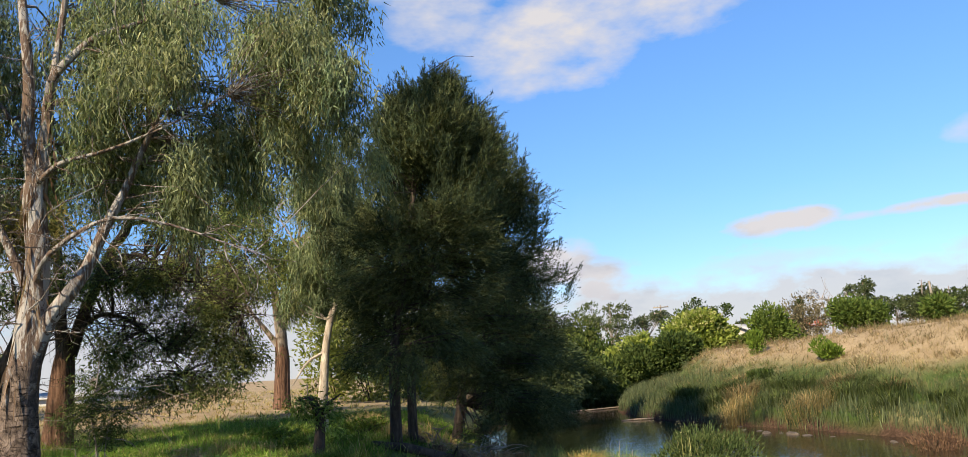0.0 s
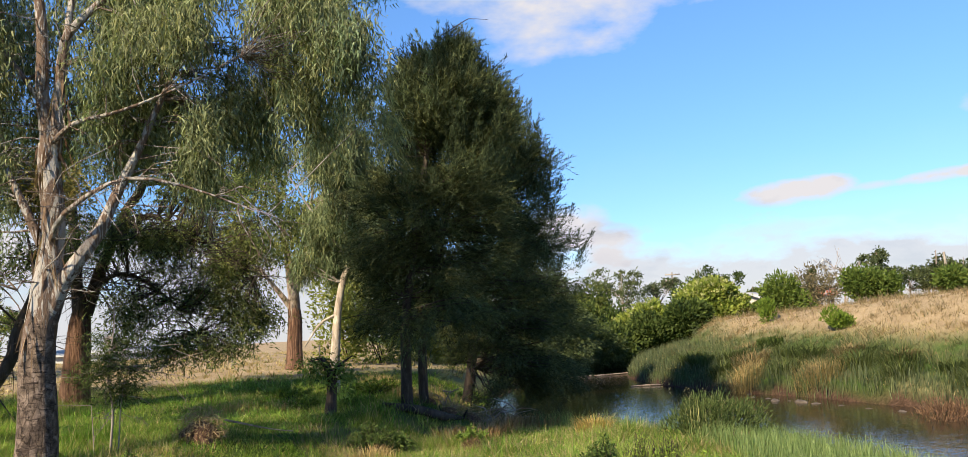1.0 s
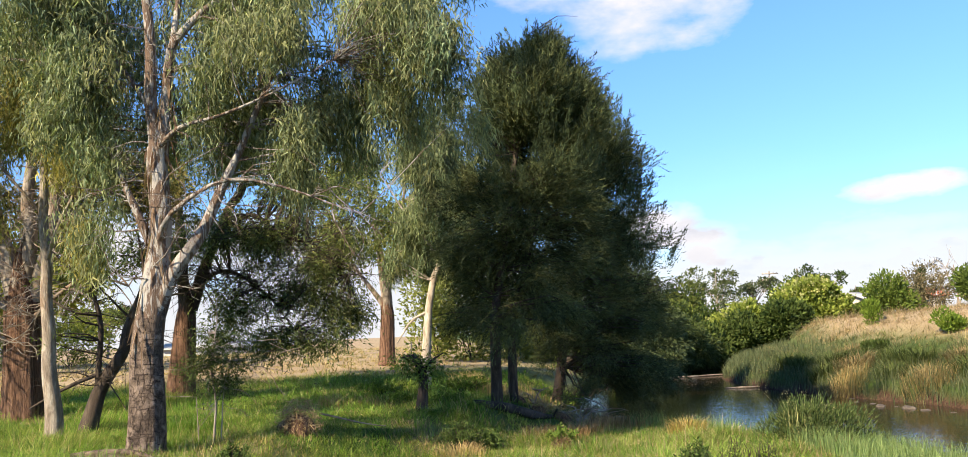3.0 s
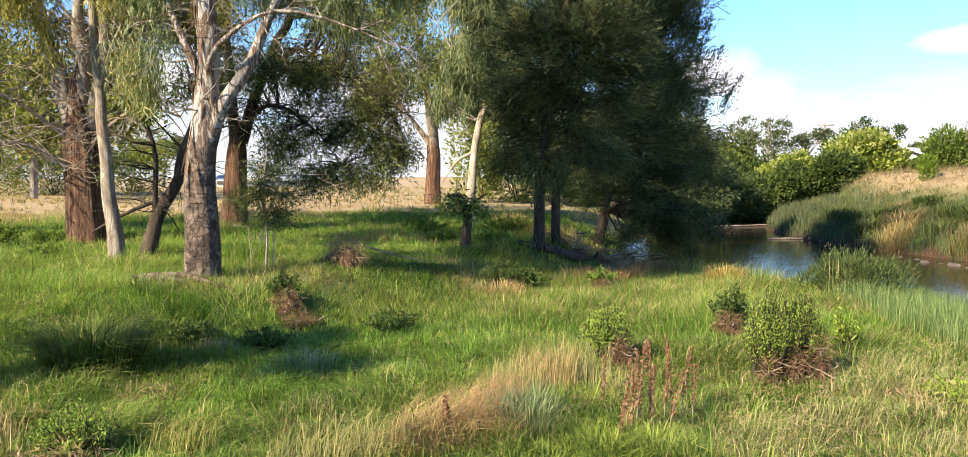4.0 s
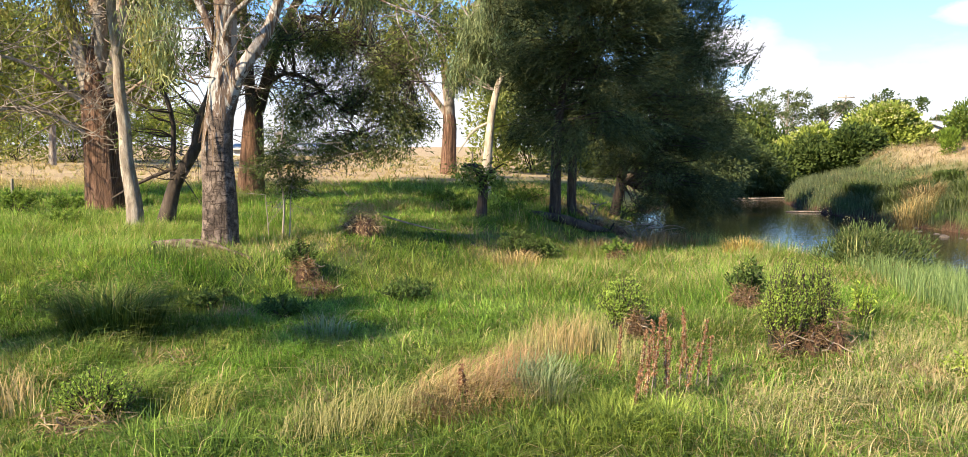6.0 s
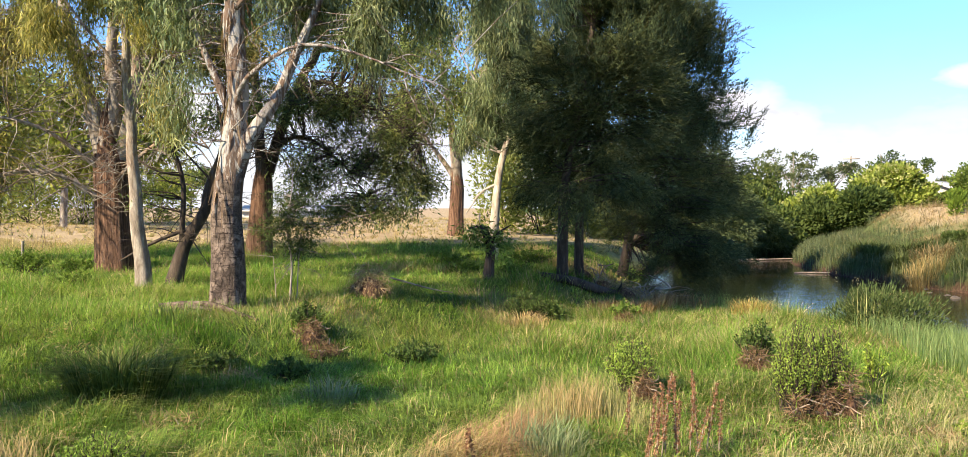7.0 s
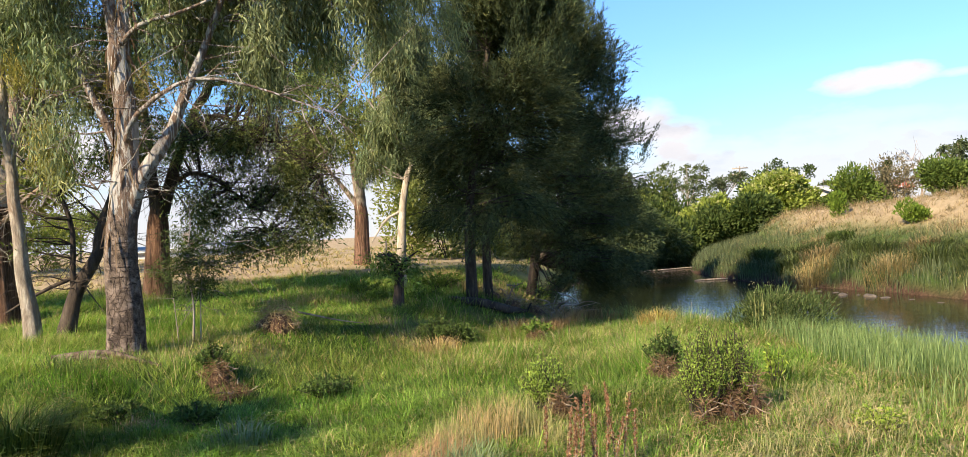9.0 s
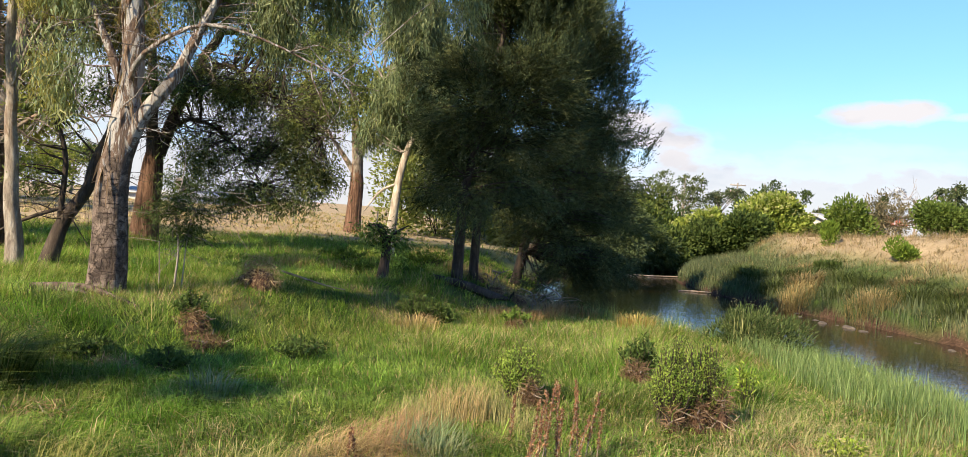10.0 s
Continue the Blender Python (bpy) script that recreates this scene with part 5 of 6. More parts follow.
# trees on the skyline
for k_, (az_, dist, el_, wide, a, b, bare) in enumerate([
    (19.3, 120, 3.6, 4.2, (0.06, 0.08, 0.035), (0.13, 0.15, 0.07), 0), (17.8, 112, 2.7, 4.0, (0.06, 0.08, 0.035), (0.13, 0.15, 0.07), 0), (21.6, 125, 2.8, 3.6, (0.06, 0.08, 0.045), (0.12, 0.14, 0.08), 0),
    (24.4, 95, 3.55, 4.4, (0.04, 0.065, 0.022), (0.09, 0.12, 0.04), 0), (26.0, 95, 2.9, 2.6, (0.04, 0.065, 0.022), (0.09, 0.12, 0.04), 0), (27.8, 130, 2.0, 1.8, (0.06, 0.08, 0.035), (0.13, 0.15, 0.07), 0), (29.6, 120, 2.2, 4, (0.05, 0.07, 0.03), (0.1, 0.12, 0.05), 0),
    (31.35, 110, 2.9, 0.9, (0.03, 0.045, 0.02), (0.07, 0.09, 0.035), 0), (33.3, 85, 3.1, 2.6, (0.14, 0.12, 0.09), (0.24, 0.2, 0.16), 1), (34.4, 85, 3.2, 2.4, (0.14, 0.12, 0.09), (0.22, 0.19, 0.15), 1),
    (35.4, 95, 3.8, 2.6, (0.05, 0.07, 0.035), (0.11, 0.13, 0.06), 0), (37.0, 100, 2.6, 4.5, (0.04, 0.06, 0.025), (0.09, 0.11, 0.045), 0), (38.7, 95, 3.6, 3.4, (0.045, 0.06, 0.028), (0.1, 0.115, 0.05), 0), (40.1, 100, 3.0, 4.5, (0.04, 0.06, 0.025), (0.09, 0.11, 0.045), 0), (42.5, 100, 3.2, 5, (0.04, 0.06, 0.025), (0.09, 0.11, 0.045), 0),
]):
    x, y = dist * math.sin(radians(az_)), dist * math.cos(radians(az_))
    far_tree("distant gum tree on the skyline" if not bare else "distant leafless grey tree", x, y, 1.7 + dist * math.tan(radians(el_ + 0.45)), wide, a, b, 90 + k_, 3000 if not bare else 260, 0.34 if dist > 100 else 0.3, bare=bool(bare))
# trees across the dry field and behind the bank
for k_, (x, y, top, wide, a, b) in enumerate([
    (-58, 96, 13, 6, (0.06, 0.09, 0.03), (0.13, 0.16, 0.06)), (-66, 92, 12, 6, (0.06, 0.09, 0.03), (0.13, 0.16, 0.06)), (-50, 100, 11, 6, (0.07, 0.1, 0.03), (0.14, 0.17, 0.06)), (-74, 84, 14, 7, (0.06, 0.09, 0.03), (0.13, 0.16, 0.06)),
    (-42, 110, 9, 6, (0.07, 0.1, 0.03), (0.14, 0.17, 0.06)), (-27, 50, 12, 5.5, (0.12, 0.14, 0.035), (0.22, 0.23, 0.07)), (-34, 54, 13, 6, (0.11, 0.13, 0.035), (0.2, 0.22, 0.07)),
    (-21, 44, 10, 4.2, (0.12, 0.14, 0.03), (0.24, 0.24, 0.06)),
]):
    far_tree("sunlit gum tree across the dry field", x, y, top, wide, a, b, 110 + k_, 5000, 0.42, "trees across the field")
for k_, (x, y, rx, rz) in enumerate([(-30, 58, 3.6, 2.6), (-35, 60, 4, 3.0), (-25.5, 60, 3.4, 2.4), (-39, 66, 4, 3), (2.0, 44.0, 2.6, 2.2), (4.6, 47.5, 2.6, 2.6), (0.2, 48.0, 2.2, 2.6), (6.5, 44.0, 2.0, 1.9)]):
    bush("shrub", "sunlit yellow-green shrub behind the trees", "shrub", on_ground(x, y), lobes_of(r_, 6, rx, rx, rz * 1.5, rz), 5000, 0.28, 0.1, (0.13, 0.16, 0.035), (0.27, 0.28, 0.07), 130 + k_, "shrubs behind the bank", 6)

# ---- grass ----
GREEN_A, GREEN_B = np.array((0.078, 0.135, 0.025)), np.array((0.245, 0.335, 0.068))
STRAW_A, STRAW_B = np.array((0.3, 0.22, 0.11)), np.array((0.52, 0.41, 0.24))


def in_view(x, y):
    a = np.arctan2(x, y)
    return (a > -0.66) & (a < 0.78)


def dl_of(x, y):
    return np.interp(y, EDGE_Y, EDGE_L) - x


def dr_of(x, y):
    return x - np.interp(y, EDGE_Y, EDGE_R)


def lawn(name, label, n, box, keep, hgt, wid, seed, seg=2, dry_bias=0.0, lean=(0.25, 1.5), tone=1.0, greens=(GREEN_A, GREEN_B), tuft=12, gather=0.09, straws=(STRAW_A, STRAW_B)):
    """Grass in tufts: the blades of a tuft share their colour, height and bent."""
    r = np.random.default_rng(seed)
    Q = spread(n // tuft, *box, keep, r)
    k = len(Q)
    x, y = Q[:, 0], Q[:, 1]
    d = np.clip(dryness(x, y) + dry_bias, 0, 1)
    lush = patchy(x, y, 2.2, 20)[:, None]
    f = r.random((k, 1))
    green = (greens[0] * (1 - f) + greens[1] * f) * (0.6 + 0.8 * lush) * (1 + (patchy(x, y, 0.8, 21)[:, None] - 0.5) * np.array([0.8, 0.2, 1.0])) * tone
    f = r.random((k, 1))
    straw = straws[0] * (1 - f) + straws[1] * f
    clump = (0.5 + 0.7 * patchy(x, y, 0.5, 22) + 0.8 * sm(0.55, 0.75, patchy(x, y, 1.1, 24))) * r.uniform(0.6, 1.35, k)
    turn = patchy(x, y, 1.3, 23) * 9 + r.normal(0, 0.8, k)
    bow = r.uniform(*lean, k)
    i = np.repeat(np.arange(k), tuft)
    m = len(i)
    off = r.normal(0, gather, (m, 2)) * np.clip(clump[i], 0.6, 1.5)[:, None]
    px, py = x[i] + off[:, 0], y[i] + off[:, 1]
    P = np.stack([px, py, height(px, py) - 0.02], 1)
    dead = (r.random(m) < d[i] * 0.85 + 0.1)[:, None]
    C = np.where(dead, straw[i], green[i]) * np.clip(r.normal(1, 0.24, (m, 1)), 0.45, 1.7)
    H = r.uniform(*hgt, m) * clump[i] * np.where(r.random(m) < 0.06, 1.5, 1.0)
    out = np.arctan2(off[:, 1], off[:, 0])
    th = np.where(r.random(m) < 0.4, out, turn[i]) + r.normal(0, 0.7, m)
    v, f, c = blades(P, H, r.uniform(*wid, m), np.clip(bow[i] * r.uniform(0.5, 1.4, m), 0.05, 2.0), C, r, seg, th, 0.9)
    ob = new(name, mesh_np(name, v, f, GRASS, c))
    return tagged(ob, label, "grass", kind="stuff")


def flat(x, y):
    return (dl_of(x, y) > 0.15) * in_view(x, y) * 1.0


lawn("grass", "lush green grass with straw stalks on the flat", 270000, (-7.5, 9.4, 4.6, 11.5), lambda x, y: flat(x, y) * (np.hypot(x, y) > 5.4), (0.08, 0.22), (0.005, 0.011), 201, lean=(0.4, 2.0), tuft=16, gather=0.06)
lawn("grass", "tall green grass on the creek bank", 250000, (-13, 10.7, 11.0, 19), flat, (0.1, 0.25), (0.008, 0.016), 202, 1, tone=1.12, lean=(0.3, 1.5))
lawn("grass", "green and drying grass under the trees", 140000, (-22, 8, 19, 34), flat, (0.12, 0.3), (0.012, 0.024), 203, 1, tone=1.25)
lawn("dry_grass", "straw-coloured dry grass of the open field", 90000, (-60, 12, 33, 100), lambda x, y: flat(x, y) * np.clip(1.3 - y / 90, 0.15, 1), (0.1, 0.26), (0.03, 0.07), 204, 1)
lawn("dry_grass", "straw-coloured grass covering the hillside", 130000, (14.5, 44, 14, 62), lambda x, y: (dr_of(x, y) > 2.2) * in_view(x, y) * np.clip(1.1 - dr_of(x, y) / 40, 0.2, 1), (0.15, 0.4), (0.012, 0.026), 205, 1, 0.1, greens=(np.array((0.1, 0.12, 0.045)), np.array((0.22, 0.23, 0.1))), straws=(np.array((0.24, 0.17, 0.1)), np.array((0.4, 0.3, 0.19))))
lawn("grass", "long green grass hanging over the far bank", 110000, (13, 28, 14, 64), lambda x, y: (dr_of(x, y) > 0.25) * (dr_of(x, y) < 6.0) * in_view(x, y) * np.clip(1.15 - dr_of(x, y) / 7, 0.1, 1), (0.12, 0.36), (0.009, 0.02), 206, 1, 0.06, tone=0.85, greens=(np.array((0.06, 0.078, 0.036)), np.array((0.155, 0.16, 0.078))))


def reeds(name, label, n, box, keep, hgt, wid, ca, cb, seed, lean=(0.05, 0.3)):
    r = np.random.default_rng(seed)
    P = spread(n, *box, keep, r)
    C = palette(len(P), ca, cb, r)
    v, f, c = blades(P - [0, 0, 0.03], r.uniform(*hgt, len(P)), r.uniform(*wid, len(P)), r.uniform(*lean, len(P)), C, r, 2)
    return tagged(new(name, mesh_np(name, v, f, GRASS, c)), label, "reeds", kind="stuff")


reeds("reeds", "bright green reeds standing along the near bank", 34000, (3.2, 11, 8, 20.5), lambda x, y: (dl_of(x, y) > -0.1) * (dl_of(x, y) < 3.2) * sm(0.35, 0.6, patchy(x, y, 1.5, 31) + 0.35 * (dl_of(x, y) < 1.6)), (0.28, 0.62), (0.005, 0.011), (0.1, 0.165, 0.055), (0.27, 0.33, 0.14), 211, (0.05, 0.55))
reeds("reeds", "grey-green reeds on the far waterline", 60000, (13, 26, 16, 56), lambda x, y: (dr_of(x, y) > -0.2) * (dr_of(x, y) < 4.4) * np.clip(1.15 - dr_of(x, y) / 4.6, 0, 1) * np.maximum(sm(0.3, 0.55, patchy(x, y, 2.2, 33)), 0.8 * (dr_of(x, y) < 1.0)), (0.25, 0.7), (0.012, 0.024), (0.07, 0.095, 0.05), (0.155, 0.17, 0.09), 212, (0.05, 0.7))

# ---- tussocks, herbs and flood debris ----


def tussock(label, x, y, rad, hgt, n, wid, ca, cb, seed, lean=(0.2, 0.9), turn=None, group="grass tussocks", heads=None):
    """One clump of grass from one crown."""
    r = np.random.default_rng(seed)
    n = int(n * 0.55)
    a, k = r.uniform(0, 6.283, n), rad * 0.8 * r.random(n) ** 0.6
    px, py = x + k * np.cos(a), y + k * np.sin(a)
    P = np.stack([px, py, height(px, py) - 0.02], 1)
    tn = a + r.normal(0, 0.5, n) if turn is None else np.full(n, turn) + r.normal(0, 0.8, n)
    C = palette(n, ca, cb, r)
    e = thing("tussock", on_ground(x, y), label, "grass", group)
    v, f, c = blades(P, hgt * r.uniform(0.5, 1.1, n), wid * r.uniform(0.7, 1.4, n), r.uniform(*lean, n), C, r, 2, tn, 0.9)
    part("blade_tuft", v, f, GRASS, e, "", c)
    if heads:
        m, tone = heads
        i = r.integers(0, n, m)
        d = np.stack([np.cos(tn[i]), np.sin(tn[i]), np.zeros(m)], 1)
        root = P[i]
        h = hgt * r.uniform(0.9, 1.25, m)[:, None]
        stem = blades(root, h[:, 0], np.full(m, 0.005), np.full(m, 0.35), palette(m, tone, tone, r), r, 2, tn[i])
        top = root + np.array([0, 0, 1.0]) * h * 0.9 + d * h * 0.33
        tp = np.repeat(top, 8, 0) + r.normal(0, 0.03, (m * 8, 3)) * [1, 1, 1.6]
        sp = leaves(tp, np.repeat(d, 8, 0) + r.normal(0, 0.5, (m * 8, 3)) + [0, 0, -0.3], 0.04, 0.01, palette(m * 8, tone, tone, r), r)
        v, f, c = join([stem, sp])
        stuff(part("seed_head", v, f, GRASS, e, "pale seed heads", c))
    return e


STRAW = ((0.3, 0.21, 0.1), (0.5, 0.38, 0.2))
BROWN = ((0.22, 0.13, 0.07), (0.42, 0.28, 0.165))
MIXED = ((0.16, 0.17, 0.06), (0.42, 0.36, 0.17))
SEDGE = ((0.06, 0.09, 0.02), (0.15, 0.18, 0.05))
for k_, (x, y, rad, h, n, pal, lean, turn, lab) in enumerate([
    (-0.95, 6.7, 0.5, 0.42, 700, MIXED, (0.4, 1.3), 0.6, "swept tussock of straw-coloured grass"), (-0.45, 7.0, 0.5, 0.5, 900, STRAW, (0.4, 1.3), 0.2, "swept tussock of straw-coloured grass"),
    (-0.2, 7.35, 0.5, 0.52, 900, BROWN, (0.5, 1.4), 0.5, "leaning tussock of brown dead grass"), (0.0, 7.0, 0.4, 0.42, 500, BROWN, (0.4, 1.2), -0.3, "leaning tussock of brown dead grass"),
    (0.15, 7.9, 0.45, 0.5, 700, BROWN, (0.5, 1.3), 0.8, "leaning tussock of brown dead grass"), (0.35, 8.5, 0.4, 0.55, 600, MIXED, (0.1, 0.6), 1.4, "upright tussock of straw-coloured grass"),
    (0.7, 8.9, 0.5, 0.6, 800, STRAW, (0.1, 0.6), 1.0, "upright tussock of straw-coloured grass"), (1.15, 9.1, 0.45, 0.55, 700, MIXED, (0.1, 0.7), 2.0, "upright tussock of straw-coloured grass"),
    (0.95, 8.0, 0.3, 0.3, 500, BROWN, (0.6, 1.3), -0.4, "matted tussock of brown dead grass"), (1.4, 8.6, 0.35, 0.45, 400, MIXED, (0.1, 0.7), 0.9, "upright tussock of straw-coloured grass"), (-1.4, 6.5, 0.45, 0.35, 450, MIXED, (0.4, 1.1), 1.2, "swept tussock of straw-coloured grass"),
    (0.46, 7.1, 0.34, 0.5, 700, ((0.13, 0.15, 0.075), (0.34, 0.35, 0.2)), (0.2, 0.8), None, "grey-green tussock with pale dead blades"), (-0.3, 6.75, 0.4, 0.42, 800, BROWN, (0.5, 1.3), 3.4, "leaning tussock of brown dead grass"),
    (-4.4, 6.9, 0.6, 0.5, 700, STRAW, (0.4, 1.1), 2.4, "loose tussock of pale straw grass"), (-2.55, 6.9, 0.4, 0.42, 420, ((0.2, 0.2, 0.06), (0.4, 0.36, 0.14)), (0.3, 1.0), 0.2, "yellowing grass tussock on the flat"),
    (14.9, 29.7, 1.0, 0.9, 1100, ((0.24, 0.17, 0.07), (0.42, 0.32, 0.16)), (0.3, 1.0), None, "large tan tussock hanging over the far bank"), (16.2, 26.6, 1.0, 0.8, 900, ((0.22, 0.16, 0.07), (0.4, 0.3, 0.16)), (0.3, 1.0), None, "large tan tussock on the far bank"),
    (5.5, 18.3, 0.5, 0.5, 800, ((0.33, 0.22, 0.07), (0.52, 0.38, 0.15)), (0.3, 0.9), None, "golden tussock beside the water"), (2.9, 18.3, 0.6, 0.4, 500, BROWN, (0.2, 0.9), None, "pale brown grass clump by the water"), (3.4, 18.9, 0.6, 0.42, 500, BROWN, (0.2, 0.9), None, "pale brown grass clump by the water"),
    (2.3, 18.7, 0.5, 0.42, 400, BROWN, (0.2, 0.8), None, "pale brown grass clump by the water"), (0.4, 16.0, 0.6, 0.4, 500, STRAW, (0.3, 0.9), None, "pale grass clump on the bank"), (-1.5, 21.5, 0.6, 0.35, 260, STRAW, (0.3, 0.9), None, "pale grass clump on the bank"),
    (3.7, 19.7, 0.5, 0.45, 400, BROWN, (0.2, 0.8), None, "pale brown grass clump by the water"), (4.3, 20.2, 0.5, 0.5, 450, BROWN, (0.2, 0.8), None, "pale brown grass clump by the water"), (4.8, 20.0, 0.5, 0.45, 400, BROWN, (0.2, 0.8), None, "pale brown grass clump by the water"), (4.1, 20.9, 0.5, 0.5, 400, BROWN, (0.2, 0.8), None, "pale brown grass clump by the water"),
    (1.9, 24.8, 1.0, 0.6, 500, STRAW, (0.3, 0.9), None, "pale grass clump on the bank"), (-2.6, 21.8, 0.6, 0.4, 300, STRAW, (0.3, 0.9), None, "pale grass clump on the bank"), (2.4, 26.4, 0.9, 0.55, 500, STRAW, (0.3, 0.9), None, "pale grass clump on the bank"), (1.2, 28.5, 1.0, 0.55, 500, STRAW, (0.3, 0.9), None, "pale grass clump on the bank"), (3.4, 28.6, 1.0, 0.6, 500, STRAW, (0.3, 0.9), None, "pale grass clump on the bank"),
]):
    tussock(lab, x, y, rad, h, n, 0.0055 if y < 10 else 0.012, *pal, 300 + k_, lean, turn)
r_t = np.random.default_rng(77)
for k_ in range(26):
    y = 17.5 + 0.75 * k_ + r_t.uniform(-0.3, 0.3)
    x = float(np.interp(y, EDGE_Y, EDGE_R)) + r_t.uniform(0.5, 3.4)
    tan = k_ % 4 == 2
    tussock("mounded tan tussock on the far bank" if tan else "mounded green sedge tussock on the far bank", x, y, r_t.uniform(0.5, 0.9), r_t.uniform(0.55, 0.85), 700, 0.02,
            *(((0.16, 0.11, 0.055), (0.32, 0.235, 0.13)) if tan else ((0.05, 0.075, 0.024), (0.15, 0.175, 0.06))), 620 + k_, (0.4, 1.2), None, "sedge mounds on the far bank")
tussock("dark green sedge tussock with drooping tan heads", -4.6, 9.7, 0.6, 0.8, 2200, 0.014, (0.045, 0.075, 0.018), (0.17, 0.21, 0.055), 330, (0.4, 1.4), None, heads=(46, (0.45, 0.33, 0.15)))
for k_, (x, y, rad, h) in enumerate([(0.15, 6.3, 0.5, 0.2), (0.6, 6.45, 0.5, 0.24), (1.05, 6.6, 0.5, 0.3), (-0.25, 6.15, 0.45, 0.18), (1.45, 6.7, 0.4, 0.3), (0.95, 7.0, 0.35, 0.26)]):
    tussock("fine lime green shoots in the grass", x, y, rad, h, 1300, 0.008, (0.13, 0.19, 0.032), (0.32, 0.37, 0.09), 350 + k_, (0.2, 1.2))
tussock("pale strap-leaved tuft in the grass", -2.05, 9.8, 0.4, 0.4, 260, 0.015, (0.16, 0.19, 0.09), (0.32, 0.33, 0.19), 331, (0.4, 1.1))
tussock("grey-green strap-leaved clump of grass", 0.38, 7.45, 0.42, 0.5, 300, 0.017, (0.12, 0.17, 0.08), (0.25, 0.3, 0.16), 332, (0.1, 0.5), 0.6)
tussock("grey-green strap-leaved clump of grass", -5.0, 12.4, 0.5, 0.35, 300, 0.012, (0.08, 0.13, 0.04), (0.2, 0.24, 0.09), 333, (0.4, 1.0))
for k_, (x, y) in enumerate([(2.6, 7.1), (3.4, 7.6), (4.4, 7.7), (4.1, 8.6), (5.0, 9.2), (3.9, 6.7), (2.2, 6.5), (4.7, 8.3), (4.9, 10.0)]):
    tussock("airy clump of pale grass gone to seed", x, y, 0.55, 0.36, 420, 0.0045, (0.24, 0.25, 0.1), (0.5, 0.44, 0.24), 340 + k_, (0.4, 1.1), -0.4, heads=(7, (0.4, 0.31, 0.18)))


def debris(label, x, y, rad, hgt, seed, tall=1.0, n=700, pale=False):
    """Flood wrack: a heap of matted dead stalks and sticks."""
    r = np.random.default_rng(seed)
    e = thing("flood_debris", on_ground(x, y), label, "debris", "flood debris")
    b = on_ground(x, y)
    u, w = np.meshgrid(np.linspace(0, 1, 7), np.linspace(0, 6.283, 18, endpoint=False), indexing="ij")
    rr = 0.72 * rad * np.sin(u * np.pi / 2) * (1 + 0.18 * np.sin(3 * w + seed) + r.normal(0, 0.06, u.shape))
    zz = hgt * tall * np.cos(u * np.pi / 2) ** 0.8 * 0.6
    V = np.stack([b[0] + rr * np.cos(w), b[1] + rr * np.sin(w), b[2] - 0.04 + zz], -1).reshape(-1, 3)
    i, j = np.meshgrid(np.arange(6), np.arange(18), indexing="ij")
    F = np.stack([i * 18 + j, (i + 1) * 18 + j, (i + 1) * 18 + (j + 1) % 18, i * 18 + (j + 1) % 18], -1).reshape(-1, 4)
    part("heap", V, F, BARK_FIBRE, e, smooth=True)
    d = unit(r.normal(0, 1, (n, 3)) + [0, 0, 0.6])
    d[:, 2] = np.abs(d[:, 2])
    P = b + d * np.array([rad, rad, hgt * tall]) * r.uniform(0.45, 1.0, (n, 1))
    D = np.cross(d, r.normal(0, 1, (n, 3))) + d * 0.5 + [0, 0, -0.25]
    v, f, c = leaves(P, D, r.uniform(0.05, 0.2, n), r.uniform(0.005, 0.016, n), palette(n, (0.1, 0.057, 0.036) if not pale else (0.26, 0.17, 0.095), (0.32, 0.21, 0.135) if not pale else (0.5, 0.36, 0.23), r), r)
    part("straw", v, f, GRASS, e, "matted dead stalks", c)
    t = []
    for k in range(7):
        a = r.uniform(0, 6.28)
        p = b + np.array([math.cos(a) * rad * 0.6, math.sin(a) * rad * 0.6, hgt * r.uniform(0.1, 0.7)])
        t.append(twig(p, p + np.array([r.normal(0, 0.13), r.normal(0, 0.13), r.uniform(-0.05, 0.12)]), 0.01, 0.004, 0, 5, 5, 0.08, r))
    v, f, _ = join(t)
    part("stick", v, f, DEADWOOD, e, smooth=True)
    return e


debris("dome of matted brown straw on the grass", -2.55, 15.6, 0.46, 0.62, 401, n=1700, pale=True)
debris("brown flood wrack caught in a shrub", 3.52, 8.98, 0.13, 0.55, 402, n=420)
debris("brown flood wrack caught in a shrub", 3.78, 8.95, 0.1, 0.62, 403, n=380)
debris("brown flood wrack caught in a shrub", 3.2, 8.92, 0.1, 0.42, 404, n=300)
debris("small heap of brown flood wrack", 0.62, 16.7, 0.22, 0.3, 405)
debris("small heap of brown flood wrack", 2.5, 16.9, 0.22, 0.24, 406)
debris("small heap of brown flood wrack", 3.72, 12.2, 0.24, 0.34, 407)
debris("reddish wrack piled on the bank slope", -3.05, 12.9, 0.25, 0.36, 408)
debris("low wrack spread below the bank", -2.8, 12.7, 0.34, 0.12, 409)
debris("bleached woody wrack at the herb's foot", -3.4, 6.55, 0.42, 0.24, 410, n=600, pale=True)
debris("flattened tan straw on the bank slope", -3.6, 8.8, 0.42, 0.12, 413, n=600, pale=True)
debris("flattened tan straw on the bank slope", -3.55, 10.9, 0.4, 0.16, 414, n=600, pale=True)
debris("flattened tan straw in the grass", 4.3, 8.2, 0.4, 0.1, 415, n=500, pale=True)
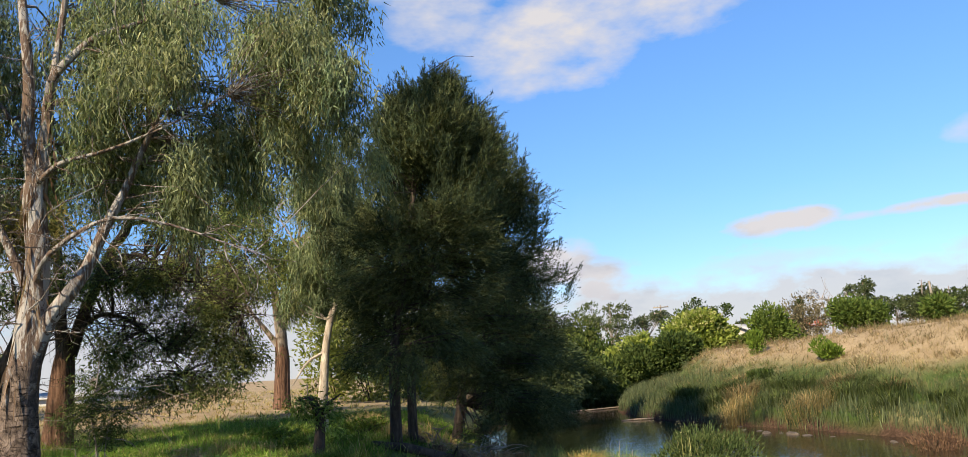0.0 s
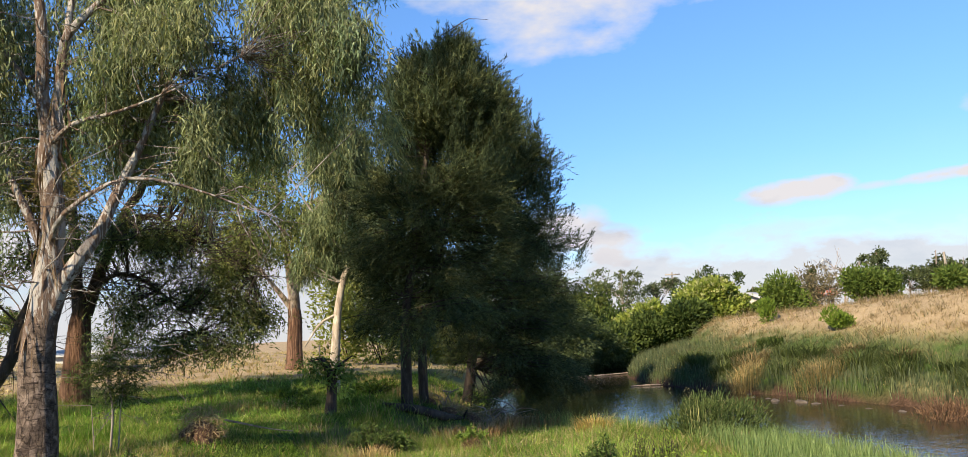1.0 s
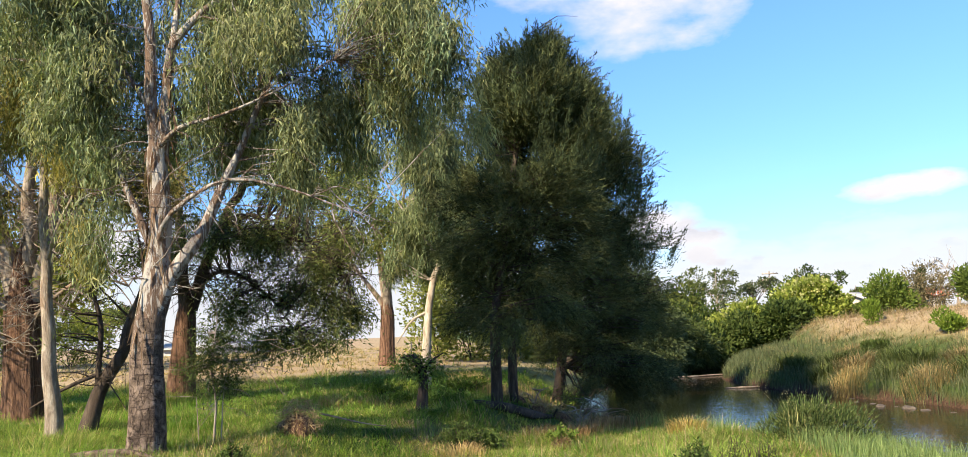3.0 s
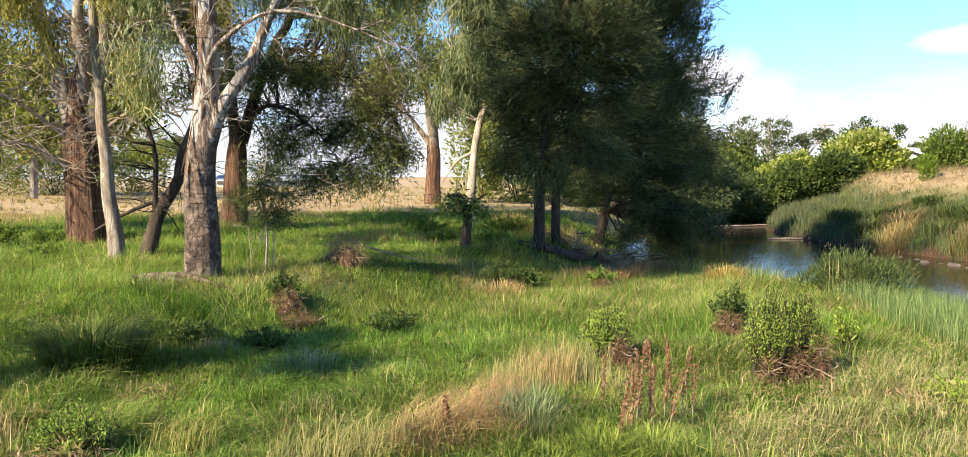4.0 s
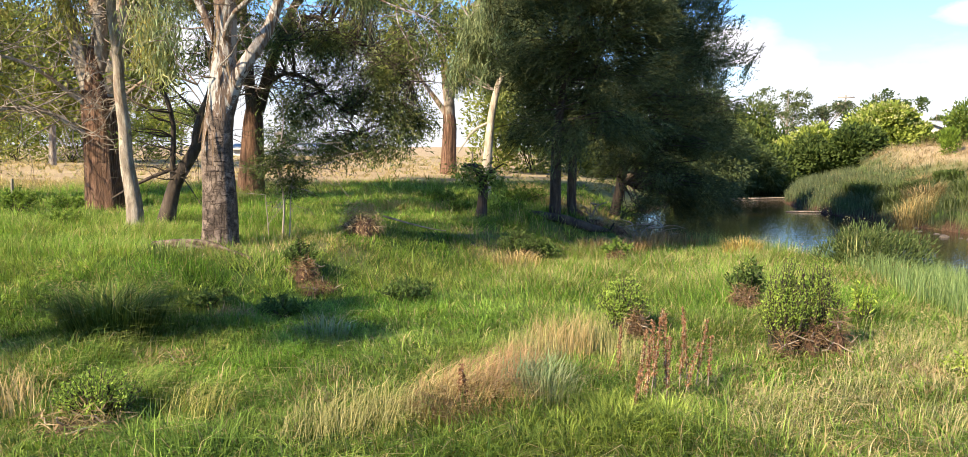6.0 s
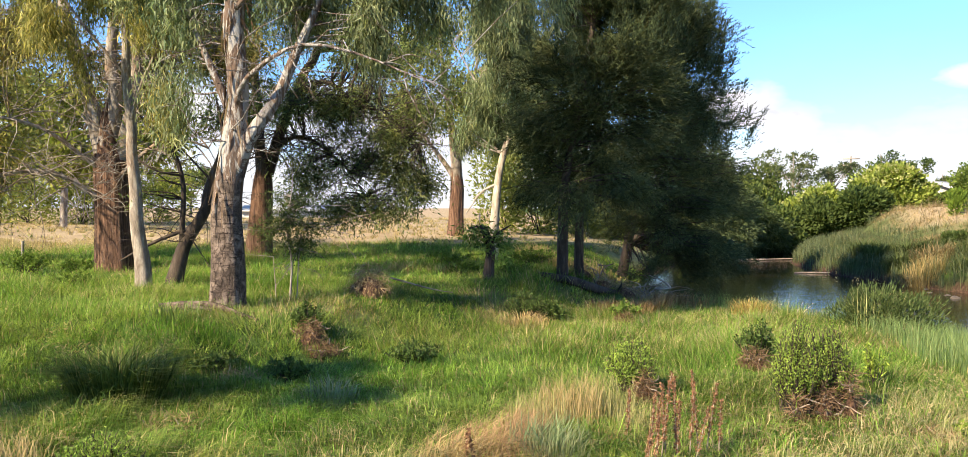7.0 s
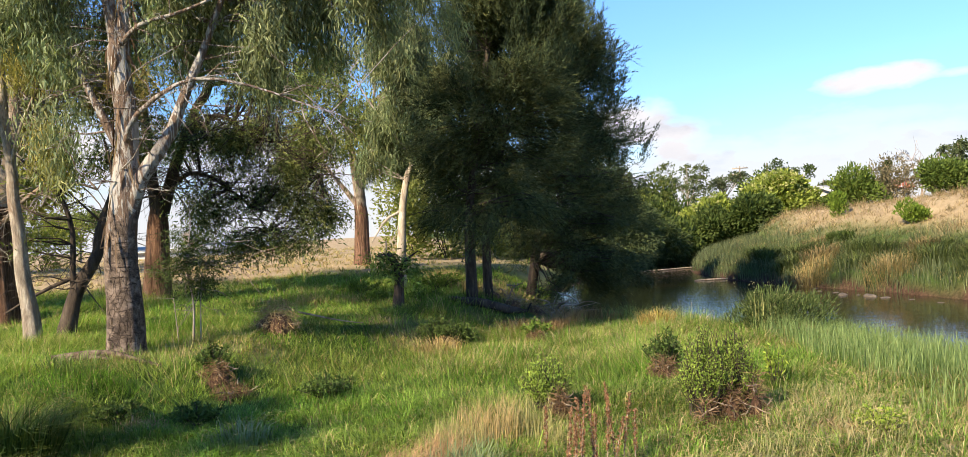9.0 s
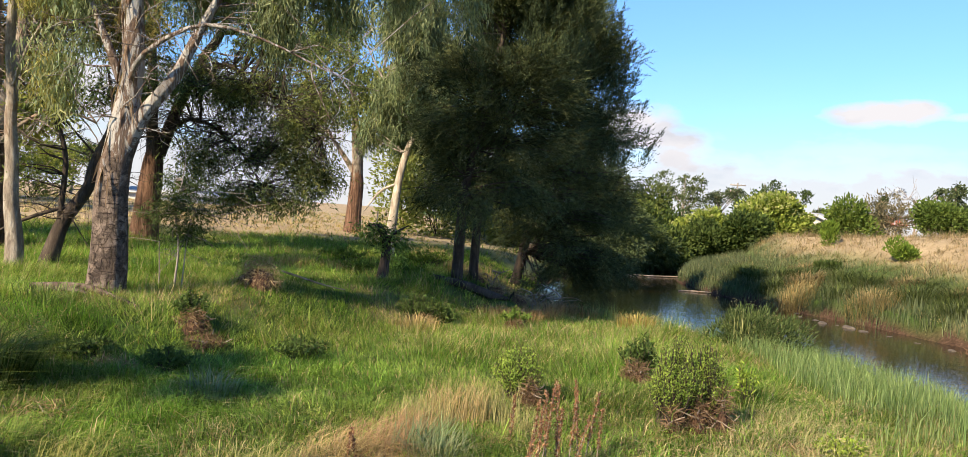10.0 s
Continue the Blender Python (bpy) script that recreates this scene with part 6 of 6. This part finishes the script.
debris("small heap of brown flood wrack", 1.72, 9.9, 0.12, 0.42, 411)
debris("small heap of brown flood wrack", 7.9, 16.2, 0.25, 0.3, 412)

# shrubs on the flat
g_ = "shrubs on the flat"


def spray_bush(name, label, x, y, rad, hgt, n, L, W, ca, cb, seed, group=g_):
    """A leafy shrub of many rising shoots, leaves set along each."""
    r = np.random.default_rng(seed)
    b = on_ground(x, y)
    e = thing(name, b, label, "shrub", group)
    shoots = max(10, n // 26)
    tubes, P, D = [], [], []
    for k in range(shoots):
        a, q = r.uniform(0, 6.28), math.sqrt(r.random())
        tip = b + np.array([math.cos(a) * rad * q, math.sin(a) * rad * q, hgt * (1 - 0.45 * q**2) * r.uniform(0.75, 1.08)])
        foot = b + np.array([*r.normal(0, rad * 0.15, 2), -0.03])
        tubes.append(twig(foot, tip, 0.007, 0.002, 0.03, 4, 5, 0.04, r))
        m = 26
        f = r.uniform(0.2, 1.0, m)[:, None] ** 0.6
        c = foot + (tip - foot) * f + np.array([0, 0, 1.0]) * 0.1 * np.linalg.norm(tip - foot) * f * (1 - f)
        P.append(c + r.normal(0, 0.012, (m, 3)))
        D.append(unit(r.normal(0, 1, (m, 3)) + [0, 0, 0.5]))
    v, f, _ = join(tubes)
    part("stem", v, f, BARK_DARK, e, smooth=True)
    P, D = np.concatenate(P), np.concatenate(D)
    v, f, c = leaves(P, D, L * r.uniform(0.6, 1.3, len(P)), W * r.uniform(0.7, 1.3, len(P)), palette(len(P), ca, cb, r), r)
    part("foliage", v, f, LEAF, e, "", c)
    return e


LEAFG = ((0.14, 0.22, 0.035), (0.32, 0.4, 0.085))
LIME = ((0.17, 0.25, 0.03), (0.36, 0.42, 0.08))
MIDG = ((0.09, 0.15, 0.025), (0.2, 0.26, 0.055))
DARKG = ((0.05, 0.085, 0.022), (0.13, 0.175, 0.05))
for k_, (x, y, rad, h, n, L, W, pal, lab) in enumerate([
    (3.3, 9.2, 0.33, 1.12, 11000, 0.034, 0.014, LEAFG, "bright green leafy shrub over flood wrack"), (3.68, 9.3, 0.29, 1.06, 9500, 0.034, 0.014, LEAFG, "bright green leafy shrub over flood wrack"),
    (1.62, 10.3, 0.36, 0.75, 5000, 0.042, 0.018, LEAFG, "light green shrub in the grass"), (3.85, 12.5, 0.34, 0.62, 1300, 0.08, 0.028, DARKG, "dark green shrub with wrack at its foot"),
    (0.5, 17.1, 0.5, 0.6, 3200, 0.07, 0.018, DARKG, "dark green low shrub on the flat"), (1.0, 17.2, 0.4, 0.5, 1100, 0.1, 0.03, DARKG, "dark green low shrub on the flat"),
    (2.55, 17.2, 0.35, 0.45, 700, 0.1, 0.03, MIDG, "green low shrub on the flat"), (-3.1, 13.1, 0.3, 0.55, 900, 0.08, 0.025, DARKG, "dark shrub holding wrack on the bank"),
    (-1.35, 12.4, 0.5, 0.34, 1500, 0.07, 0.025, DARKG, "low dark shrub on the bank slope"), (-3.35, 6.75, 0.36, 0.5, 4200, 0.034, 0.013, LEAFG, "light green leafy herb"),
   
    (-4.6, 6.5, 0.4, 0.3, 800, 0.06, 0.022, MIDG, "low green herb in the grass"), (-2.9, 11.0, 0.4, 0.35, 800, 0.08, 0.03, DARKG, "low dark herb on the slope"), (-4.0, 11.3, 0.4, 0.3, 800, 0.08, 0.03, DARKG, "low dark herb on the slope"), (4.9, 10.9, 0.14, 0.75, 260, 0.09, 0.024, LIME, "single upright light green plant"),
    (4.7, 8.0, 0.3, 0.35, 600, 0.06, 0.02, LIME, "lime green leafy herb"), (-9.3, 17.5, 0.5, 0.4, 900, 0.07, 0.03, MIDG, "broad-leaved weed clump under the trees"), (-12.0, 20.5, 0.7, 0.6, 1300, 0.08, 0.04, MIDG, "broad-leaved weed clump under the trees"), (-10.6, 20.2, 0.5, 0.5, 900, 0.08, 0.04, MIDG, "broad-leaved weed clump under the trees"),
    (0.9, 24.5, 0.8, 0.5, 1500, 0.08, 0.035, MIDG, "broad-leaved weed clump under the trees"), (-1.6, 25.0, 0.9, 0.4, 1500, 0.08, 0.035, MIDG, "broad-leaved weed clump under the trees"), (-0.9, 21.0, 0.5, 0.35, 900, 0.07, 0.03, MIDG, "dark green weed clump by the stump"), (0.3, 20.7, 0.5, 0.32, 900, 0.07, 0.03, MIDG, "dark green weed clump by the stump"),
]):
    spray_bush("shrub", lab, x, y, rad, h, n, L, W, *pal, 420 + k_)
bush("water_shrub", "dark green willow herb bush with pale tips", "shrub", on_ground(7.8, 16.7), [(0, 0, 0.4, 0.85, 0.8, 0.5), (-0.5, -0.2, 0.5, 0.55, 0.55, 0.5), (0.6, 0.2, 0.35, 0.6, 0.6, 0.42), (-0.9, 0, 0.25, 0.45, 0.45, 0.4)], 7000, 0.12, 0.022, (0.045, 0.07, 0.022), (0.13, 0.165, 0.06), 460, g_, 14, up=1.0)
tussock("spray of pale seed stalks in a dark bush", 7.3, 16.5, 0.5, 1.0, 160, 0.012, (0.2, 0.22, 0.08), (0.38, 0.36, 0.18), 461, (0.1, 0.5), None, heads=(12, (0.36, 0.32, 0.18)))
bush("weed_bush", "reddish brown dying weed bush at the waterline", "shrub", on_ground(15.35, 19.4), [(0, 0, 0.5, 0.7, 0.7, 0.6), (-0.4, -0.5, 0.35, 0.6, 0.6, 0.45), (0.3, 0.6, 0.45, 0.6, 0.6, 0.5)], 4500, 0.12, 0.02, (0.11, 0.06, 0.042), (0.24, 0.145, 0.095), 462, g_, 16, up=0.9)


def dock(x, y, hgt, seed):
    """A dock stem: one stalk with dense whorls of rusty seed."""
    r = np.random.default_rng(seed)
    b = on_ground(x, y)
    e = thing("dock_stalk", b, "dry rusty-red dock stalk thick with seed", "weed", "dock stalks")
    lean = np.array([r.normal(0, 0.06), r.normal(0, 0.06), 0])
    v, f = tube([b - [0, 0, 0.03], b + lean * 0.5 + [0, 0, hgt * 0.5], b + lean + [0, 0, hgt]], [0.007, 0.005, 0.002], 5, 7, r=r)
    part("stalk", v, f, DEADWOOD, e, smooth=True)
    n = int(420 * hgt)
    k = r.uniform(0.3, 1, n)
    a = r.uniform(0, 6.28, n)
    w = 0.012 * (1.15 - k) * (1 + 0.7 * np.sin(k * 38)) + 0.003
    P = b + lean * k[:, None] + np.stack([np.cos(a) * w, np.sin(a) * w, hgt * k], 1)
    v, f, c = leaves(P, r.normal(0, 1, (n, 3)) + [0, 0, 0.5], r.uniform(0.015, 0.035, n), 0.014, palette(n, (0.19, 0.085, 0.055), (0.42, 0.24, 0.145), r), r)
    part("seed_spike", v, f, GRASS, e, "", c)


r_ = np.random.default_rng(47)
for k_, (x, y, h) in enumerate([(1.42, 7.4, 0.78), (1.34, 7.15, 0.5), (1.5, 7.5, 0.66), (1.62, 7.6, 0.7), (1.75, 7.7, 0.62), (1.2, 7.9, 0.55), (1.86, 7.75, 0.72), (1.3, 7.35, 0.6), (1.18, 6.9, 0.4), (-0.3, 6.9, 0.36), (-0.22, 6.95, 0.4), (1.7, 7.35, 0.5), (1.55, 7.3, 0.55), (1.95, 7.9, 0.6), (1.45, 7.7, 0.5), (2.05, 7.8, 0.5)]):
    dock(x, y, h * 1.15, 470 + k_)

# ---- logs, stones, roots ----


def log(name, label, pts, rads, mat, seed, group="fallen wood", branches=0):
    r = np.random.default_rng(seed)
    t = [tube(pts, rads, 12, 30, 0.12, r=r, bend=0.02)]
    P = np.array(pts, float)
    for k in range(branches):
        a = P[r.integers(0, len(P))]
        t.append(twig(a, a + r.normal(0, 0.5, 3) * [1, 1, 0.4] + [0, 0, 0.25], 0.025, 0.006, 0.02, 5, 6, 0.1, r))
    v, f, _ = join(t)
    single(name, v, f, mat, label, "wood", group, smooth=True)


def g(x, y, up=0.05):
    return (x, y, float(height(x, y)) + up)


log("fallen_log", "grey weathered log lying against the gum's foot", [g(-5.6, 13.3, 0.1), g(-5.1, 13.2, 0.12), g(-4.6, 13.2, 0.1), g(-3.9, 13.0, 0.06)], [0.035, 0.055, 0.05, 0.018], BARK_ROUGH, 500)
log("bark_slab", "curled slab of fallen bark", [g(-5.5, 13.0, 0.05), g(-5.0, 12.95, 0.08), g(-4.6, 12.9, 0.05)], [0.02, 0.04, 0.02], BARK_ROUGH, 501)
log("fallen_branch", "thin pale branch lying in the grass", [g(-2.2, 16.1, 0.3), g(-1.6, 16.2, 0.28), g(-1.0, 16.5, 0.3)], [0.018, 0.015, 0.008], DEADWOOD, 502)
log("fallen_log", "dark sodden log beside the river oaks", [g(0.9, 20.4, 0.08), g(1.6, 20.1, 0.12), g(2.3, 20.3, 0.1), g(2.9, 20.8, 0.06)], [0.06, 0.11, 0.1, 0.04], BARK_DARK, 503, branches=3)
for k_ in range(11):
    a_, b_ = r_.uniform(2.6, 4.9), r_.uniform(21.2, 23.6)
    th_ = r_.uniform(0, 6.28)
    ln_ = r_.uniform(0.5, 1.1)
    z_ = float(height(a_, b_))
    e_ = (a_ + math.cos(th_) * ln_, b_ + math.sin(th_) * ln_ * 0.6)
    log("dead_branch", "bleached dead branch tangled on the bank", [(a_, b_, z_ + 0.02), (a_ + (e_[0] - a_) * 0.5, b_ + (e_[1] - b_) * 0.5, z_ + r_.uniform(0.2, 0.5)), (*e_, z_ + r_.uniform(0.15, 0.7))], [0.02, 0.015, 0.006], BARK_GUM, 510 + k_, "tangle of dead branches", 3)
log("floating_log", "pale bare pole floating at the reeds", [(12.6, 35.8, -1.08), (13.5, 35.6, -1.06), (14.6, 35.3, -1.05)], [0.03, 0.035, 0.02], DEADWOOD, 530)
log("floating_log", "yellowish log lying across the still water", [(11.0, 44.0, -1.08), (13.6, 44.6, -1.06), (16.6, 45.4, -1.05)], [0.04, 0.045, 0.03], DEADWOOD, 531)
for k_, (x, y) in enumerate([(5.2, 22.6), (5.9, 23.1), (4.8, 23.4), (6.6, 23.8)]):
    debris("straw wrack hanging at the waterline", x - 1.4, y - 0.3, 0.3, 0.45, 540 + k_, n=300)


for k_, (x, y, rad, h) in enumerate([(2.5, 20.9, 0.35, 0.3), (3.1, 21.4, 0.4, 0.45), (3.6, 21.9, 0.35, 0.5), (3.9, 22.4, 0.4, 0.4), (3.8, 23.2, 0.35, 0.5), (3.1, 22.8, 0.4, 0.5), (3.7, 24.4, 0.35, 0.5), (2.0, 21.6, 0.4, 0.35)]):
    debris("tan flood wrack tangled under the river oaks", x, y, rad, h, 580 + k_, n=420, pale=True)


def stone(x, y, s, seed):
    r = np.random.default_rng(seed)
    bm = bmesh.new()
    bmesh.ops.create_icosphere(bm, subdivisions=2, radius=1)
    V = np.array([v.co[:] for v in bm.verts])
    F = np.array([[v.index for v in f.verts] for f in bm.faces])
    bm.free()
    V = V * (1 + 0.16 * np.sin(V[:, [1]] * 3 + seed) + 0.12 * np.cos(V[:, [0]] * 4 - seed)) * np.array([s, s * 0.8, s * 0.4]) * (1 + r.normal(0, 0.03, (len(V), 1)))
    c, q = math.cos(seed), math.sin(seed)
    V = V @ np.array([[c, q, 0], [-q, c, 0], [0, 0, 1]])
    V += [x, y, max(float(height(x, y)), WATER_Z - 0.05) + s * 0.15]
    single("stone", V, F, STONE, "flat grey-brown stone at the water's edge", "stone", "stones along the creek", smooth=False)


for k_, (x, y, s) in enumerate([(14.1, 25.9, 0.32), (14.5, 25.0, 0.36), (14.6, 24.3, 0.24), (14.35, 26.8, 0.22), (14.9, 23.4, 0.2), (14.45, 25.6, 0.18), (14.2, 27.6, 0.2), (15.2, 21.0, 0.24), (15.0, 22.2, 0.18), (14.7, 28.8, 0.2)]):
    stone(x, y, s * 0.65, 560 + k_)

# ---- buildings, poles and posts far off ----


def plain(name, dark, light, rough=0.6, metal=0.0, scale=4.0):
    m, t = material(name)
    v = mapped(t)
    n = tex_noise(t, scale, 5, 0.6, v)
    surface(t, ramp(t, n, [(0.3, dark), (0.7, light)]), rough, n, 0.004, 0.15, metal)
    return m


ROOF_GREY = plain("roof_sheet", (0.3, 0.3, 0.31), (0.4, 0.4, 0.41), 0.7)
ROOF_RED = plain("roof_tile", (0.32, 0.1, 0.06), (0.45, 0.16, 0.09), 0.8)
WALL_CREAM = plain("painted_wall", (0.34, 0.32, 0.28), (0.44, 0.42, 0.38), 0.8)
WALL_SHED = plain("shed_sheet", (0.3, 0.3, 0.3), (0.38, 0.38, 0.38), 0.7)
WINDOW = plain("window_glass", (0.02, 0.025, 0.03), (0.04, 0.045, 0.05), 0.08)
POLE_WOOD = plain("pole_wood", (0.2, 0.17, 0.14), (0.36, 0.32, 0.27), 0.85, scale=2)
STEEL = plain("galvanised_steel", (0.3, 0.32, 0.34), (0.42, 0.44, 0.46), 0.45, 0.7)


def slab(x0, x1, y0, y1, z0, z1):
    V = np.array([(x, y, z) for z in (z0, z1) for y in (y0, y1) for x in (x0, x1)], float)
    return V, np.array([(0, 2, 3, 1), (4, 5, 7, 6), (0, 1, 5, 4), (2, 6, 7, 3), (0, 4, 6, 2), (1, 3, 7, 5)])


def turned(V, at, deg):
    c, s = math.cos(radians(deg)), math.sin(radians(deg))
    return np.asarray(V) @ np.array([[c, s, 0], [-s, c, 0], [0, 0, 1]]) + np.array(at)


def building(name, label, az_, dist, deg, wide, deep, eave, ridge, wall, roof, windows):
    at = on_ground(dist * math.sin(radians(az_)), dist * math.cos(radians(az_)))
    e = thing(name, at, label, "building", "buildings in the distance")
    w, d = wide / 2, deep / 2
    v, f = slab(-w, w, -d, d, -0.5, eave)
    part("wall", turned(v, at, deg), f, wall, e)
    o = 0.45
    V = []
    for y0, y1 in ((-d - o, 0), (0, d + o)):
        za, zb = (eave - 0.1, ridge) if y1 == 0 else (ridge, eave - 0.1)
        v = [(-w - o, y0, za), (w + o, y0, za), (w + o, y1, zb), (-w - o, y1, zb)]
        v += [(a, b, c + 0.14) for a, b, c in v]
        V.append((np.array(v, float), np.array([(0, 3, 2, 1), (4, 5, 6, 7), (0, 1, 5, 4), (1, 2, 6, 5), (2, 3, 7, 6), (3, 0, 4, 7)])))
    v, f, _ = join(V)
    part("roof", turned(v, at, deg), f, roof, e)
    for s in (-1, 1):
        v = np.array([(s * w, -d, eave), (s * w, d, eave), (s * w, 0, ridge - 0.02), (s * (w - 0.15), -d, eave), (s * (w - 0.15), d, eave), (s * (w - 0.15), 0, ridge - 0.02)])
        part("gable", turned(v, at, deg), np.array([(0, 1, 2), (3, 5, 4), (0, 2, 5), (0, 5, 3), (1, 4, 5), (1, 5, 2)]), wall, e)
    for k in range(windows):
        c = -w + wide * (k + 0.5) / windows
        v, f = slab(c - 0.5, c + 0.5, -d - 0.03, -d + 0.05, eave * 0.35, eave * 0.8)
        part("window", turned(v, at, deg), f, WINDOW, e)


building("house", "low house with pale grey roof behind the bushes", 27.9, 92, 20, 2.2, 5, 1.9, 2.7, WALL_CREAM, ROOF_GREY, 3)
building("house", "house with red tiled roof on the skyline", 31.6, 120, -25, 4, 6, 2.6, 3.7, WALL_CREAM, ROOF_RED, 3)
building("shed", "long pale metal shed beyond the dry field", -14.2, 118, 8, 13, 8, 0.9, 1.5, WALL_SHED, WALL_SHED, 2)
building("shed", "low shed with reddish front and pale roof", -10.6, 125, -6, 8, 7, 0.9, 1.5, plain("shed_red", (0.3, 0.14, 0.1), (0.42, 0.22, 0.17), 0.6), ROOF_GREY, 3)


def pole(label, az_, dist, top_el, tilt, arms, thick=0.13):
    at = on_ground(dist * math.sin(radians(az_)), dist * math.cos(radians(az_)))
    h = 1.7 + dist * math.tan(radians(top_el)) - at[2]
    e = thing("power_pole", at, label, "pole", "power poles")
    lean = np.array([-math.sin(radians(tilt)) * h, 0, 0])
    v, f = tube([at - [0, 0, 0.5], at + lean * 0.5 + [0, 0, h * 0.5], at + lean + [0, 0, h]], [thick * 1.2, thick, thick * 0.8], 8, 8)
    part("post", v, f, POLE_WOOD, e, smooth=True)
    for k in range(arms):
        z = h - 0.35 - 0.9 * k
        v, f = slab(-1.1, 1.1, -0.09, 0.0, z - 0.08, z + 0.08)
        a = part("crossarm", turned(v, at + lean * (z / h) + [0, -thick, 0], -15), f, POLE_WOOD, e)
        for s in (-0.95, -0.5, 0.5, 0.95):
            v, f = tube([(s, -0.05, z + 0.07), (s, -0.05, z + 0.16), (s, -0.05, z + 0.24)], [0.03, 0.06, 0.04], 6, 4)
            part("insulator", turned(v, at + lean * (z / h) + [0, -thick, 0], -15), f, STEEL, a)


pole("wooden power pole with two crossarms", 22.7, 125, 3.3, 0, 2)
pole("leaning pale wooden pole on the hill crest", 39.25, 80, 3.35, 3.5, 0, 0.11)
pole("thin distant pole above the bushes", 29.8, 120, 2.7, 0, 0, 0.09)
# wind pump
at_w = on_ground(108 * math.sin(radians(32.35)), 108 * math.cos(radians(32.35)))
e_ = thing("wind_pump", at_w, "steel lattice wind pump on the skyline", "windmill")
h_ = 1.7 + 108 * math.tan(radians(3.1)) - at_w[2]
for sx, sy in ((-1, -1), (-1, 1), (1, -1), (1, 1)):
    v, f = tube([at_w + [sx * 0.9, sy * 0.9, -0.3], at_w + [sx * 0.5, sy * 0.5, h_ * 0.5], at_w + [sx * 0.08, sy * 0.08, h_]], [0.07, 0.06, 0.05], 5, 6)
    part("leg", v, f, STEEL, e_)
for k_ in range(1, 5):
    q_ = 0.9 - 0.82 * k_ / 5
    for a, b in (((-1, -1), (1, -1)), ((1, -1), (1, 1)), ((1, 1), (-1, 1)), ((-1, 1), (-1, -1))):
        v, f = twig(at_w + [a[0] * q_, a[1] * q_, h_ * k_ / 5], at_w + [b[0] * q_, b[1] * q_, h_ * k_ / 5], 0.03, 0.03, 0, 4, 3, 0)
        part("brace", v, f, STEEL, e_)
for k_ in range(12):
    a = k_ * math.pi / 6
    c = at_w + np.array([0, -0.35, h_])
    d = np.array([math.cos(a), 0, math.sin(a)])
    s = np.array([-math.sin(a), 0.4, math.cos(a)])
    V_ = np.array([c + d * 0.2 - s * 0.03, c + d * 0.2 + s * 0.03, c + d * 0.75 + s * 0.12, c + d * 0.75 - s * 0.12])
    V_ = np.concatenate([V_, V_ + [0, 0.015, 0]])
    part("vane", V_, np.array([(0, 1, 2, 3), (7, 6, 5, 4), (0, 3, 7, 4), (1, 5, 6, 2), (0, 4, 5, 1), (3, 2, 6, 7)]), STEEL, e_)
v, f = slab(-0.02, 0.02, 0, 1.1, -0.3, 0.3)
part("tail", v + at_w + [0, 0.2, h_], f, STEEL, e_)
# fence stakes at the edge of the field
for k_, (x, y, h) in enumerate([(-13.6, 23.0, 0.75), (-16.5, 24.6, 0.8), (-5.6, 44.0, 1.1), (-9.2, 45.0, 1.1), (-13.0, 46.0, 1.1), (-1.2, 43.0, 1.0)]):
    b = on_ground(x, y)
    v, f = tube([b - [0, 0, 0.2], b + [0.01, 0, h * 0.5], b + [0.02, 0, h]], [0.045, 0.04, 0.038], 7, 6, 0.05)
    single("fence_post", v, f, POLE_WOOD, "weathered wooden fence stake", "post", "fence posts", smooth=True)
